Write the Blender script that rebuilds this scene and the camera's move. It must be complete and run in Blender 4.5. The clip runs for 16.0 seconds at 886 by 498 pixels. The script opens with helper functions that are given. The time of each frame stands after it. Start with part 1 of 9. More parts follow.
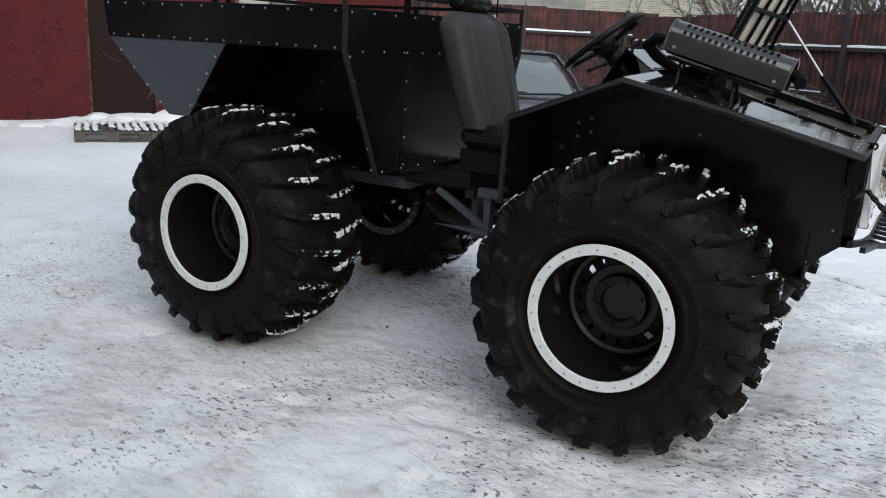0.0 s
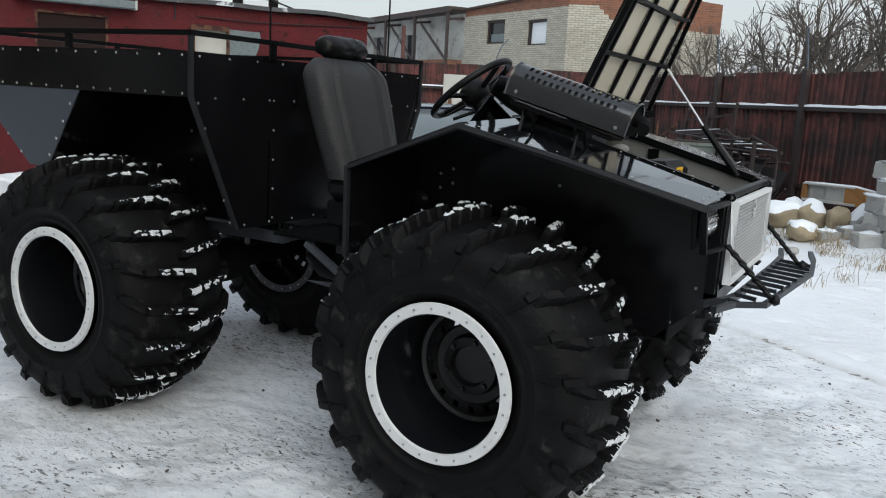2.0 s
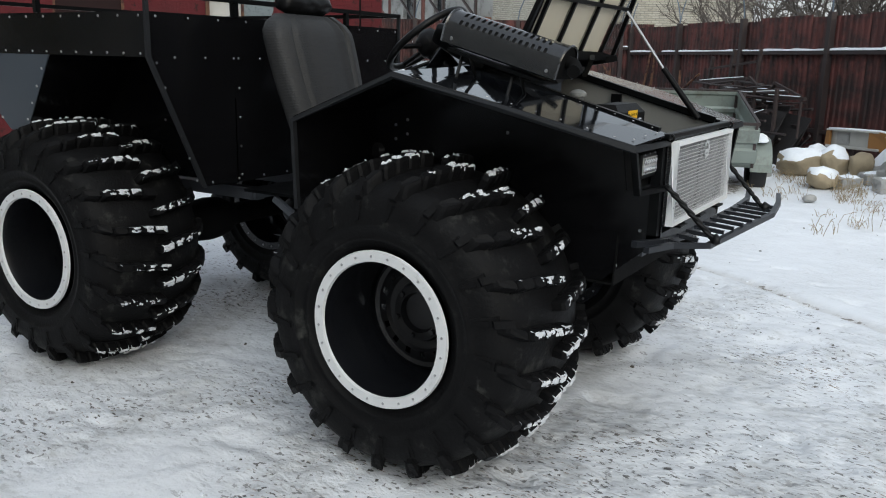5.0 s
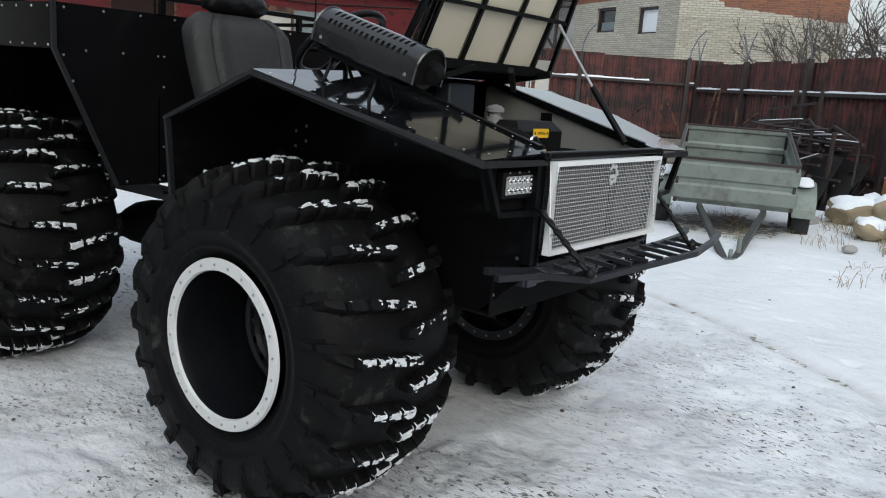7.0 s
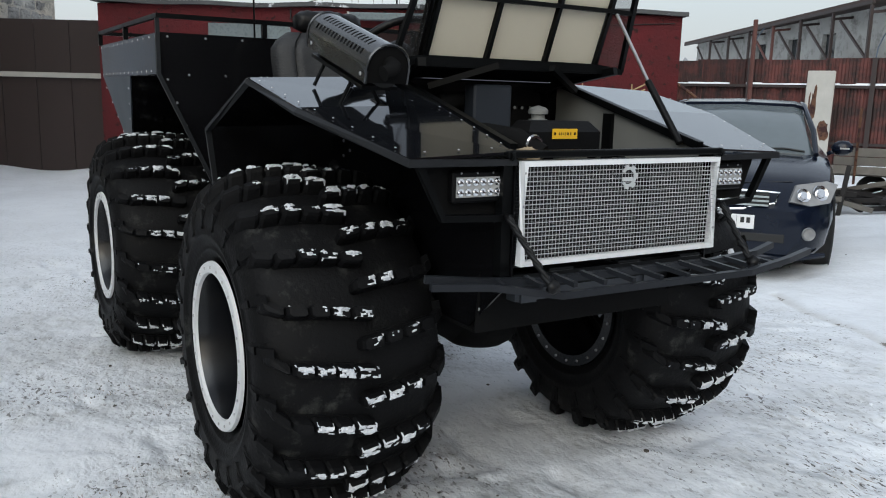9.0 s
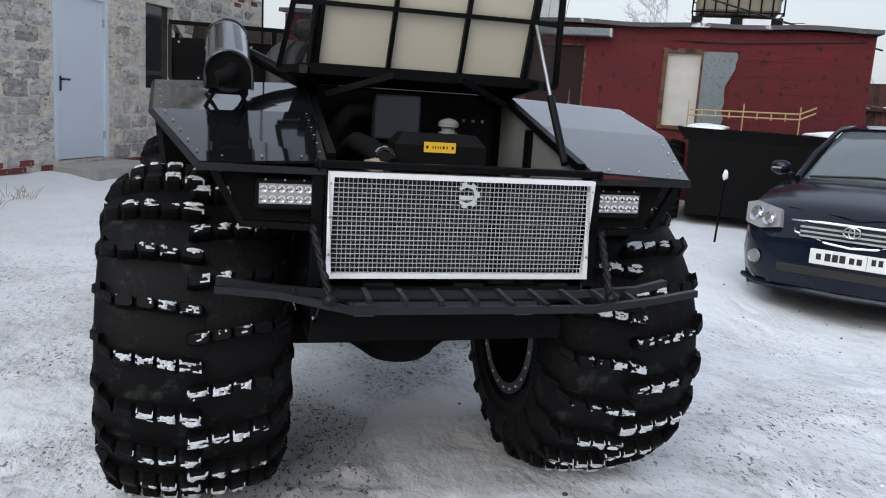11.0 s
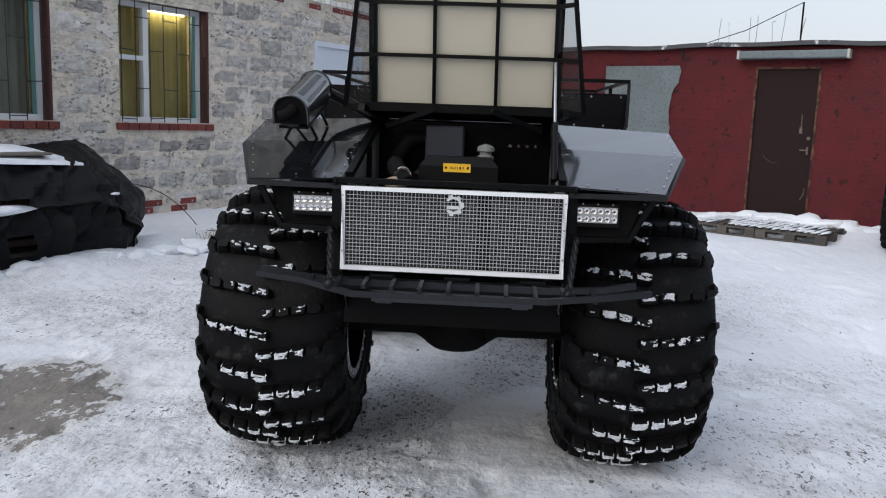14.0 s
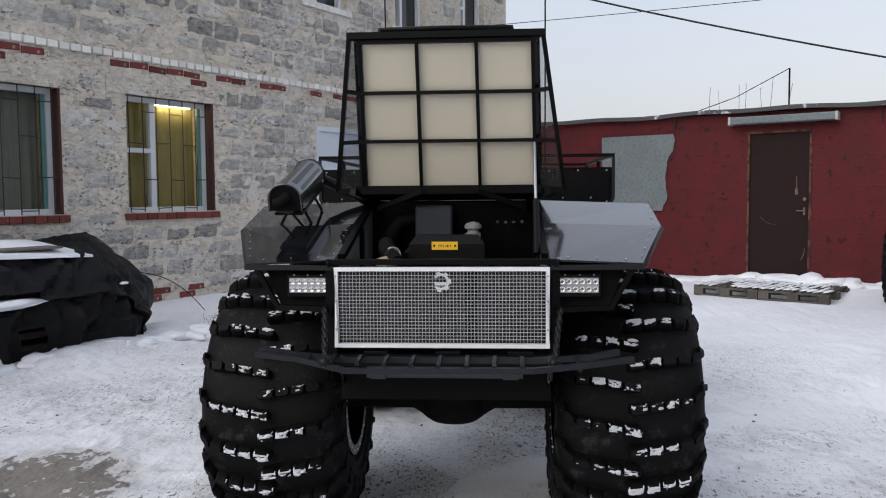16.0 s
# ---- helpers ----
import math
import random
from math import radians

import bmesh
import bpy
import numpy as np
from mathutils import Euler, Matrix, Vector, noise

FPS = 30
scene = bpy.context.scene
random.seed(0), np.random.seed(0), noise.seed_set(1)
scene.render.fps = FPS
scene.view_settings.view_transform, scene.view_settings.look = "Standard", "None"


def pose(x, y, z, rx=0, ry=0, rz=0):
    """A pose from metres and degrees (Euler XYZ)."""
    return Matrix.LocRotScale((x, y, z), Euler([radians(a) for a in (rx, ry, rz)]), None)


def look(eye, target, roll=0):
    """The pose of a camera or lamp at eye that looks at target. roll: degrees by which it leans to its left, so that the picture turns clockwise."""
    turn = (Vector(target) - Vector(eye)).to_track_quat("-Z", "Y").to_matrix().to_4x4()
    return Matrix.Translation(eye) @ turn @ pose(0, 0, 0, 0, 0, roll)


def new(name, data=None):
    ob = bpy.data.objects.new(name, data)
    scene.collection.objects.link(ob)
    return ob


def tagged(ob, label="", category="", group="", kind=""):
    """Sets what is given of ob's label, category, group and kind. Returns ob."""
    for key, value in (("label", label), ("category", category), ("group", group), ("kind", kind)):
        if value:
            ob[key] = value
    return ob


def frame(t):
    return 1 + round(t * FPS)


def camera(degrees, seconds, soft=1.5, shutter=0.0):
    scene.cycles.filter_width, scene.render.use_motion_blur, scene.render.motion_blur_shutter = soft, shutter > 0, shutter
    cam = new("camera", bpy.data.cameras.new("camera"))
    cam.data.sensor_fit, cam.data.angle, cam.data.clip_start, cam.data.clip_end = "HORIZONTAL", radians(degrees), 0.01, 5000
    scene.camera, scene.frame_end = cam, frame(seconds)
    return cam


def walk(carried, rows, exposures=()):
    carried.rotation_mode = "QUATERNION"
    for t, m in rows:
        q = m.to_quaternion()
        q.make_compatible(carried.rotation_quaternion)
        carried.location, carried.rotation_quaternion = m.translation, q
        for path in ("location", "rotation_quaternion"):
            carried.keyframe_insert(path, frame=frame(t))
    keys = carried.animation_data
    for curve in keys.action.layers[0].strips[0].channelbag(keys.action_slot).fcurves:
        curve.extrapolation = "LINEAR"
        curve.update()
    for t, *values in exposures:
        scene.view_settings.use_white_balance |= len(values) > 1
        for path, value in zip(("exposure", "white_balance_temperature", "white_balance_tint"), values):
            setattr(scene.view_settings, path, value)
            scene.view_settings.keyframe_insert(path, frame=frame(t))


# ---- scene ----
cam = camera(56.8, 16.0, soft=1.1)
METRES, EYE, TURN = 4.767, 1.33, 29.0
START_X, START_Y = 1.135, -3.306
ROWS = [
    (0.0, 0.0, 0.0, 0.0, 0.76, -14.39, -2.95),
    (0.5, 0.0166, 0.0114, -0.0013, 1.31, -12.75, -0.82),
    (1.0, 0.0419, 0.0271, -0.0018, -3.2, -11.85, -0.76),
    (1.5, 0.071, 0.0527, -0.0041, -4.21, -11.1, -2.44),
    (2.0, 0.1045, 0.0428, -0.0055, 0.38, -10.26, -3.22),
    (2.5, 0.1459, 0.0326, -0.0047, 3.53, -10.28, -1.95),
    (3.0, 0.1529, 0.0349, -0.008, 3.46, -10.97, -0.98),
    (5.5, 0.1774, 0.0385, -0.0111, 2.54, -13.34, -1.99),
    (6.0, 0.2047, 0.0709, -0.0145, 2.45, -13.62, -4.83),
    (6.5, 0.2367, 0.0898, -0.0132, 5.28, -12.35, -5.12),
    (7.0, 0.2958, 0.0905, -0.019, 9.17, -11.38, -4.06),
    (7.5, 0.344, 0.1024, -0.0218, 10.34, -9.84, -5.12),
    (8.0, 0.3862, 0.1389, -0.0261, 13.25, -8.9, -5.04),
    (8.5, 0.418, 0.1575, -0.0276, 22.09, -9.52, -2.98),
    (11.0, 0.6115, 0.3081, -0.0197, 45.45, -10.25, -3.63),
    (11.5, 0.6265, 0.3431, -0.0231, 50.89, -9.28, -4.26),
    (12.0, 0.6329, 0.373, -0.0207, 57.06, -8.84, -3.67),
    (12.5, 0.6816, 0.3942, -0.0178, 61.24, -9.63, -2.0),
    (13.0, 0.7227, 0.3983, -0.0181, 62.89, -10.93, -1.78),
    (13.5, 0.7533, 0.3795, -0.0208, 63.81, -11.07, -2.29),
    (14.0, 0.7841, 0.3857, -0.0137, 64.61, -8.95, -2.08),
    (14.5, 0.8035, 0.3914, -0.0141, 64.4, -6.33, -0.39),
    (15.0, 0.8086, 0.3909, -0.006, 64.55, -4.43, 0.25),
    (15.5, 0.8113, 0.3903, -0.0077, 64.85, -3.74, 0.43),
    (16.0, 0.8116, 0.3884, -0.0098, 65.03, -3.74, 0.44),
]
walk(cam, [(t, pose(START_X, START_Y, EYE, 0, 0, TURN) @ pose(METRES * x, METRES * y, METRES * z, 90 + pitch, roll, yaw)) for t, x, y, z, yaw, pitch, roll in ROWS], exposures=[(0.0, 0.10, 6350, 4), (6.0, 0.03, 6350, 4), (8.7, 0.03, 6250, 4), (11.0, 0.14, 6200, 8), (13.5, 0.12, 6180, 9), (16.0, 0.04, 6380, 11)])

# ---- sky and light: a flat, overcast winter day ----
world = bpy.data.worlds.new("overcast_sky")
scene.world = world
world.use_nodes = True
wn, wl = world.node_tree.nodes, world.node_tree.links
wn.clear()
sky = wn.new("ShaderNodeTexSky")
sky.sky_type = "NISHITA"
sky.sun_disc = False
sky.sun_elevation, sky.sun_rotation = radians(32), radians(120)
sky.dust_density, sky.air_density = 4.0, 1.4
bg_blue = wn.new("ShaderNodeBackground")
bg_blue.inputs["Strength"].default_value = 0.05
wl.new(sky.outputs["Color"], bg_blue.inputs["Color"])
coord = wn.new("ShaderNodeTexCoord")
clouds = wn.new("ShaderNodeTexNoise")
clouds.inputs["Scale"].default_value = 1.6
clouds.inputs["Detail"].default_value = 4.0
wl.new(coord.outputs["Generated"], clouds.inputs["Vector"])
ramp = wn.new("ShaderNodeValToRGB")
ramp.color_ramp.elements[0].position, ramp.color_ramp.elements[0].color = 0.30, (0.72, 0.74, 0.825, 1)
ramp.color_ramp.elements[1].position, ramp.color_ramp.elements[1].color = 0.72, (0.86, 0.865, 0.93, 1)
wl.new(clouds.outputs["Fac"], ramp.inputs["Fac"])
bg_cloud = wn.new("ShaderNodeBackground")
bg_cloud.inputs["Strength"].default_value = 0.66
wl.new(ramp.outputs["Color"], bg_cloud.inputs["Color"])
both = wn.new("ShaderNodeAddShader")
wl.new(bg_blue.outputs[0], both.inputs[0])
wl.new(bg_cloud.outputs[0], both.inputs[1])
wout = wn.new("ShaderNodeOutputWorld")
wl.new(both.outputs[0], wout.inputs["Surface"])

sun = new("sun", bpy.data.lights.new("sun", "SUN"))
sun.data.energy, sun.data.angle, sun.data.color = 1.75, radians(60), (0.95, 0.97, 1.0)
sun.matrix_world = look((6, -9, 10), (0, 0, 0))

# ---- small building helpers ----
def thing(name, label, category, at=None, group="", kind=""):
    ob = new(name)
    ob.empty_display_size = 0.2
    if at is not None:
        ob.matrix_world = at
    return tagged(ob, label, category, group, kind)


def part(name, bm, material, parent=None, label="", smooth=False, at=None):
    me = bpy.data.meshes.new(name)
    bmesh.ops.recalc_face_normals(bm, faces=bm.faces)
    bm.to_mesh(me)
    bm.free()
    if smooth:
        me.shade_smooth()
        if smooth is not True:
            me.set_sharp_from_angle(angle=radians(smooth))
    me.materials.append(material)
    ob = new(name, me)
    if parent is not None:
        ob.parent = parent
    if at is not None:
        ob.matrix_basis = at
    if label:
        ob["label"] = label
    return ob


def share(name, me, parent, at):
    ob = new(name, me)
    ob.parent = parent
    ob.matrix_basis = at
    return ob


def B():
    return bmesh.new()


def hexa(bm, p):
    """A block from its eight corners: four below, four above, each going round."""
    v = [bm.verts.new(q) for q in p]
    for f in ((3, 2, 1, 0), (4, 5, 6, 7), (0, 1, 5, 4), (1, 2, 6, 5), (2, 3, 7, 6), (3, 0, 4, 7)):
        bm.faces.new([v[i] for i in f])
    return v


def box(bm, x0, x1, y0, y1, z0, z1, bevel=0.0):
    v = hexa(bm, [(x0, y0, z0), (x1, y0, z0), (x1, y1, z0), (x0, y1, z0), (x0, y0, z1), (x1, y0, z1), (x1, y1, z1), (x0, y1, z1)])
    if bevel:
        edges = {e for w in v for e in w.link_edges}
        bmesh.ops.bevel(bm, geom=list(edges), offset=bevel, segments=1, affect="EDGES", profile=0.5)
    return bm


def plate(bm, pts, thick, towards=None):
    """A flat plate with the outline pts, thickened against its normal, or along towards."""
    p = [Vector(q) for q in pts]
    n = Vector((0, 0, 0))
    for i in range(len(p)):
        n += (p[i] - p[0]).cross(p[(i + 1) % len(p)] - p[0])
    n.normalize()
    d = (Vector(towards).normalized() if towards is not None else -n) * thick
    a = [bm.verts.new(q) for q in p]
    b = [bm.verts.new(q + d) for q in p]
    bm.faces.new(a)
    bm.faces.new(b[::-1])
    for i in range(len(p)):
        j = (i + 1) % len(p)
        bm.faces.new([a[j], a[i], b[i], b[j]])
    return bm


def tube(bm, pts, r, seg=8, close=False, square=False, caps=True):
    """A round or square bar along a line of points."""
    p = [Vector(q) for q in pts]
    n = len(p)
    if square:
        seg = 4
    rings = []
    up = None
    for i in range(n):
        a = p[i - 1] if i or close else p[0]
        c = p[(i + 1) % n] if i < n - 1 or close else p[-1]
        t1 = (p[i] - a).normalized() if (p[i] - a).length > 1e-9 else None
        t2 = (c - p[i]).normalized() if (c - p[i]).length > 1e-9 else None
        t = ((t1 or t2) + (t2 or t1)).normalized()
        if up is None:
            up = Vector((0, 0, 1)) if abs(t.z) < 0.9 else Vector((1, 0, 0))
        s = t.cross(up).normalized()
        w = s.cross(t).normalized()
        if t1 and t2:
            k = 1 / max(0.5, math.sqrt(max(0.05, (1 + t1.dot(t2)) / 2)))
        else:
            k = 1
        off = math.pi / 4 if square else 0
        rr = r * (math.sqrt(2) if square else 1)
        rings.append([bm.verts.new(p[i] + (s * math.cos(off + 2 * math.pi * q / seg) * k + w * math.sin(off + 2 * math.pi * q / seg)) * rr) for q in range(seg)])
    for i in range(n if close else n - 1):
        a, b = rings[i], rings[(i + 1) % n]
        for q in range(seg):
            bm.faces.new([a[q], a[(q + 1) % seg], b[(q + 1) % seg], b[q]])
    if caps and not close:
        bm.faces.new(rings[0][::-1])
        bm.faces.new(rings[-1])
    return bm


def lathe(bm, profile, seg=32, axis="y", centre=(0, 0, 0), close=False, skip=None):
    """Turns (along, radius) pairs round an axis. skip(i, k): leaves out the face of band i at step k."""
    c = Vector(centre)
    rings = []
    for a, r in profile:
        ring = []
        for k in range(seg):
            u, w = r * math.cos(2 * math.pi * k / seg), r * math.sin(2 * math.pi * k / seg)
            q = {"y": (u, a, w), "x": (a, u, w), "z": (u, w, a)}[axis]
            ring.append(bm.verts.new(c + Vector(q)))
        rings.append(ring)
    m = len(rings)
    for i in range(m if close else m - 1):
        a, b = rings[i], rings[(i + 1) % m]
        for k in range(seg):
            if skip and skip(i, k):
                continue
            bm.faces.new([a[k], a[(k + 1) % seg], b[(k + 1) % seg], b[k]])
    return rings


def dome(bm, c, n, r, h=0.6, seg=6):
    """A low round head, as of a rivet or bolt."""
    n = Vector(n).normalized()
    s = n.orthogonal().normalized()
    w = n.cross(s)
    c = Vector(c)
    rings = []
    for rr, hh in ((1, 0), (0.75, 0.7)):
        rings.append([bm.verts.new(c + (s * math.cos(2 * math.pi * k / seg) + w * math.sin(2 * math.pi * k / seg)) * r * rr + n * (r * h * hh)) for k in range(seg)])
    for k in range(seg):
        bm.faces.new([rings[0][k], rings[0][(k + 1) % seg], rings[1][(k + 1) % seg], rings[1][k]])
    bm.faces.new(rings[1])
    bm.faces.new(rings[0][::-1])


def rivets(bm, a, b, n, normal, r=0.0052, ends=True):
    a, b = Vector(a), Vector(b)
    for i in range(n):
        k = (i / max(1, n - 1)) if ends else (i + 0.5) / n
        dome(bm, a.lerp(b, k), normal, r)


def lump(bm, c, size, rough=0.25, seed=0, sub=2):
    """An uneven rounded lump, for stones, snow and rags."""
    made = bmesh.ops.create_icosphere(bm, subdivisions=sub, radius=1.0)["verts"]
    s = Vector((seed * 7.13, seed * 3.7, seed * 1.9))
    for v in made:
        k = 1 + rough * noise.noise(v.co * 1.3 + s) * 1.6 + rough * 0.5 * noise.noise(v.co * 3.1 + s)
        v.co = Vector((v.co.x * size[0], v.co.y * size[1], v.co.z * size[2])) * k + Vector(c)
    return made


def frame_at(x, y, angle, z=0.0):
    return pose(x, y, z, 0, 0, angle)


# ---- materials ----
def material(name, base, rough=0.5, metal=0.0, vary=0.15, scale=8.0, bump=0.0, bump_scale=60.0, coat=0.0, second=None, second_at=(0.55, 0.7), second_scale=3.0, per_object=0.0, spec=0.5):
    """A surface with fine grain and larger patches; second: a colour that comes through in patches; per_object: how far pieces differ."""
    m = bpy.data.materials.new(name)
    m.use_nodes = True
    n, l = m.node_tree.nodes, m.node_tree.links
    p = n["Principled BSDF"]
    tc = n.new("ShaderNodeTexCoord")
    big = n.new("ShaderNodeTexNoise")
    big.inputs["Scale"].default_value, big.inputs["Detail"].default_value = scale, 6
    l.new(tc.outputs["Object"], big.inputs["Vector"])
    mix = n.new("ShaderNodeMix")
    mix.data_type = "RGBA"
    lo = [c * (1 - vary) for c in base[:3]] + [1]
    hi = [min(1, c * (1 + vary)) for c in base[:3]] + [1]
    mix.inputs["A"].default_value, mix.inputs["B"].default_value = lo, hi
    l.new(big.outputs["Fac"], mix.inputs["Factor"])
    col = mix.outputs["Result"]
    if second is not None:
        pat = n.new("ShaderNodeTexNoise")
        pat.inputs["Scale"].default_value, pat.inputs["Detail"].default_value, pat.inputs["Roughness"].default_value = second_scale, 9, 0.68
        l.new(tc.outputs["Object"], pat.inputs["Vector"])
        rr = n.new("ShaderNodeMapRange")
        rr.inputs["From Min"].default_value, rr.inputs["From Max"].default_value = second_at
        l.new(pat.outputs["Fac"], rr.inputs["Value"])
        mx = n.new("ShaderNodeMix")
        mx.data_type = "RGBA"
        l.new(rr.outputs["Result"], mx.inputs["Factor"])
        l.new(col, mx.inputs["A"])
        mx.inputs["B"].default_value = (*second[:3], 1)
        col = mx.outputs["Result"]
    if per_object:
        info = n.new("ShaderNodeObjectInfo")
        isl = n.new("ShaderNodeNewGeometry")
        add = n.new("ShaderNodeMath")
        add.operation = "ADD"
        l.new(info.outputs["Random"], add.inputs[0])
        l.new(isl.outputs["Random Per Island"], add.inputs[1])
        fr = n.new("ShaderNodeMath")
        fr.operation = "FRACT"
        l.new(add.outputs[0], fr.inputs[0])
        mr = n.new("ShaderNodeMapRange")
        mr.inputs["To Min"].default_value, mr.inputs["To Max"].default_value = 1 - per_object, 1 + per_object
        l.new(fr.outputs[0], mr.inputs["Value"])
        hs = n.new("ShaderNodeHueSaturation")
        l.new(mr.outputs["Result"], hs.inputs["Value"])
        l.new(col, hs.inputs["Color"])
        col = hs.outputs["Color"]
    l.new(col, p.inputs["Base Color"])
    rv = n.new("ShaderNodeMapRange")
    rv.inputs["To Min"].default_value, rv.inputs["To Max"].default_value = max(0.02, rough * 0.8), min(1, rough * 1.25)
    l.new(big.outputs["Fac"], rv.inputs["Value"])
    l.new(rv.outputs["Result"], p.inputs["Roughness"])
    p.inputs["Metallic"].default_value = metal
    p.inputs["Specular IOR Level"].default_value = spec
    p.inputs["Coat Weight"].default_value = coat
    if bump:
        fine = n.new("ShaderNodeTexNoise")
        fine.inputs["Scale"].default_value, fine.inputs["Detail"].default_value = bump_scale, 8
        l.new(tc.outputs["Object"], fine.inputs["Vector"])
        bp = n.new("ShaderNodeBump")
        bp.inputs["Strength"].default_value, bp.inputs["Distance"].default_value = bump, 0.02
        l.new(fine.outputs["Fac"], bp.inputs["Height"])
        l.new(bp.outputs["Normal"], p.inputs["Normal"])
    return m


GLOSS = material("glossy_black_panel", (0.006, 0.0065, 0.008), 0.06, vary=0.3, scale=5, bump=0.006, bump_scale=5, spec=0.48)
FROSTED = material("frost_filmed_black_panel", (0.018, 0.019, 0.022), 0.17, vary=0.3, scale=5, bump=0.004, bump_scale=5, coat=0.4, spec=0.7, second=(0.16, 0.165, 0.175), second_at=(0.60, 0.70), second_scale=13)
FROSTED.node_tree.nodes["Principled BSDF"].inputs["IOR"].default_value = 1.75
ICEFILM = material("wet_ice_on_black_panel", (0.010, 0.011, 0.013), 0.035, vary=0.3, scale=5, bump=0.035, bump_scale=4, spec=0.5, second=(0.42, 0.43, 0.45), second_at=(0.66, 0.70), second_scale=9)
ICEFILM.node_tree.nodes["Principled BSDF"].inputs["IOR"].default_value = 2.6
PANEL = material("black_body_panel", (0.0045, 0.0045, 0.0052), 0.17, vary=0.3, scale=4, bump=0.015, bump_scale=9, spec=0.25)
MATTE = material("matte_black_underside", (0.0062, 0.0062, 0.0064), 0.85, vary=0.3, scale=9, bump=0.1, spec=0.08)
# black panel with the snow's reflection put into its base colour
SNOWSHEEN = material("snow_sheen_panel", (0.044, 0.055, 0.070), 0.38, vary=0.12, scale=5)
TUBE = material("black_painted_steel", (0.003, 0.0033, 0.0036), 0.34, vary=0.3, scale=20, bump=0.02, bump_scale=120, spec=0.10)
EDGE = material("worn_dark_edge", (0.017, 0.018, 0.020), 0.4, vary=0.3, scale=30, spec=0.12)
RUBBER = material("tyre_rubber", (0.0046, 0.0046, 0.0051), 0.58, vary=0.3, scale=9, bump=0.16, bump_scale=90, spec=0.12)
RIMBLACK = material("black_rim_steel", (0.0055, 0.006, 0.0075), 0.24, vary=0.3, scale=15, spec=0.45)
HUBBLACK = material("worn_hub_black", (0.009, 0.009, 0.010), 0.34, vary=0.35, scale=25, bump=0.05, spec=0.45)
RINGWHITE = material("white_painted_ring", (0.62, 0.63, 0.64), 0.5, vary=0.08, scale=25, second=(0.35, 0.35, 0.35), second_at=(0.6, 0.85), second_scale=30)
SNOWLUMP = material("packed_snow", (0.80, 0.83, 0.87), 0.8, vary=0.08, scale=30, bump=0.3, bump_scale=70)
STEEL = material("bright_steel", (0.42, 0.42, 0.43), 0.42, metal=1.0, vary=0.1, scale=30)
GREYSTEEL = material("dull_galvanised_steel", (0.36, 0.40, 0.41), 0.5, metal=0.25, vary=0.18, scale=6, second=(0.22, 0.23, 0.22), second_at=(0.55, 0.8))
BEIGE = material("beige_insulation_panel", (0.56, 0.52, 0.42), 0.6, vary=0.05, scale=7, bump=0.04, bump_scale=12)
GRILLEWHITE = material("white_grille_paint", (0.74, 0.75, 0.76), 0.4, vary=0.06, scale=20)
LEATHER = material("grey_black_seat_cloth", (0.015, 0.015, 0.0155), 0.6, vary=0.25, scale=40, bump=0.2, bump_scale=260)
_n, _l = LEATHER.node_tree.nodes, LEATHER.node_tree.links
_w, _c, _b = _n.new("ShaderNodeTexWave"), _n.new("ShaderNodeTexCoord"), _n.new("ShaderNodeBump")
_w.bands_direction = "Z"
_w.inputs["Scale"].default_value, _w.inputs["Distortion"].default_value, _w.inputs["Detail"].default_value = 55, 2.0, 2
_b.inputs["Strength"].default_value, _b.inputs["Distance"].default_value = 0.22, 0.003
_l.new(_c.outputs["Object"], _w.inputs["Vector"])
_l.new(_w.outputs["Fac"], _b.inputs["Height"])
_l.new(_n["Bump"].outputs["Normal"], _b.inputs["Normal"])
_l.new(_b.outputs["Normal"], _n["Principled BSDF"].inputs["Normal"])
VINYL = material("black_vinyl", (0.006, 0.006, 0.0065), 0.38, vary=0.3, scale=14, bump=0.12, bump_scale=30, spec=0.2)
PLASTIC = material("black_plastic", (0.005, 0.005, 0.0055), 0.45, vary=0.3, scale=18, bump=0.06, bump_scale=80, spec=0.12)
YELLOW = material("yellow_label", (0.80, 0.47, 0.02), 0.5, vary=0.05)
BAYGREY = material("grey_bay_lining", (0.16, 0.16, 0.15), 0.55, vary=0.15, scale=9)
LAMPLENS = material("lamp_lens", (0.336, 0.34, 0.336), 0.12, vary=0.05, spec=0.6)
CHROME = material("chrome", (0.72, 0.72, 0.73), 0.14, metal=1.0, vary=0.05)
BADGE = material("badge_grey", (0.55, 0.57, 0.58), 0.4, metal=0.2, vary=0.05)
RADIATOR = material("radiator_core", (0.008, 0.009, 0.01), 0.5, metal=0.3, vary=0.3, scale=30)
RADFIN = material("radiator_fins", (0.010, 0.0105, 0.0115), 0.42, metal=0.6, vary=0.35, scale=5, second=(0.04, 0.04, 0.042), second_at=(0.5, 0.75), second_scale=9)
STEPPAINT = material("dark_step_paint", (0.015, 0.0165, 0.020), 0.34, vary=0.25, scale=25, spec=0.2)
RESERVOIR = material("reservoir_plastic", (0.20, 0.205, 0.20), 0.4, vary=0.2, scale=40)
RAG = material("tan_rag", (0.30, 0.23, 0.15), 0.9, vary=0.35, scale=60)
SATINCAN = material("satin_black_shield", (0.010, 0.011, 0.0125), 0.22, vary=0.25, scale=12, coat=0.4, spec=0.7)
CANCORE = material("silencer_drum", (0.010, 0.010, 0.011), 0.6, vary=0.3, scale=20)
HOODGAUZE = bpy.data.materials.new("dark_gauze")
HOODGAUZE.use_nodes = True
_n, _l = HOODGAUZE.node_tree.nodes, HOODGAUZE.node_tree.links
_n["Principled BSDF"].inputs["Base Color"].default_value = (0.05, 0.05, 0.052, 1)
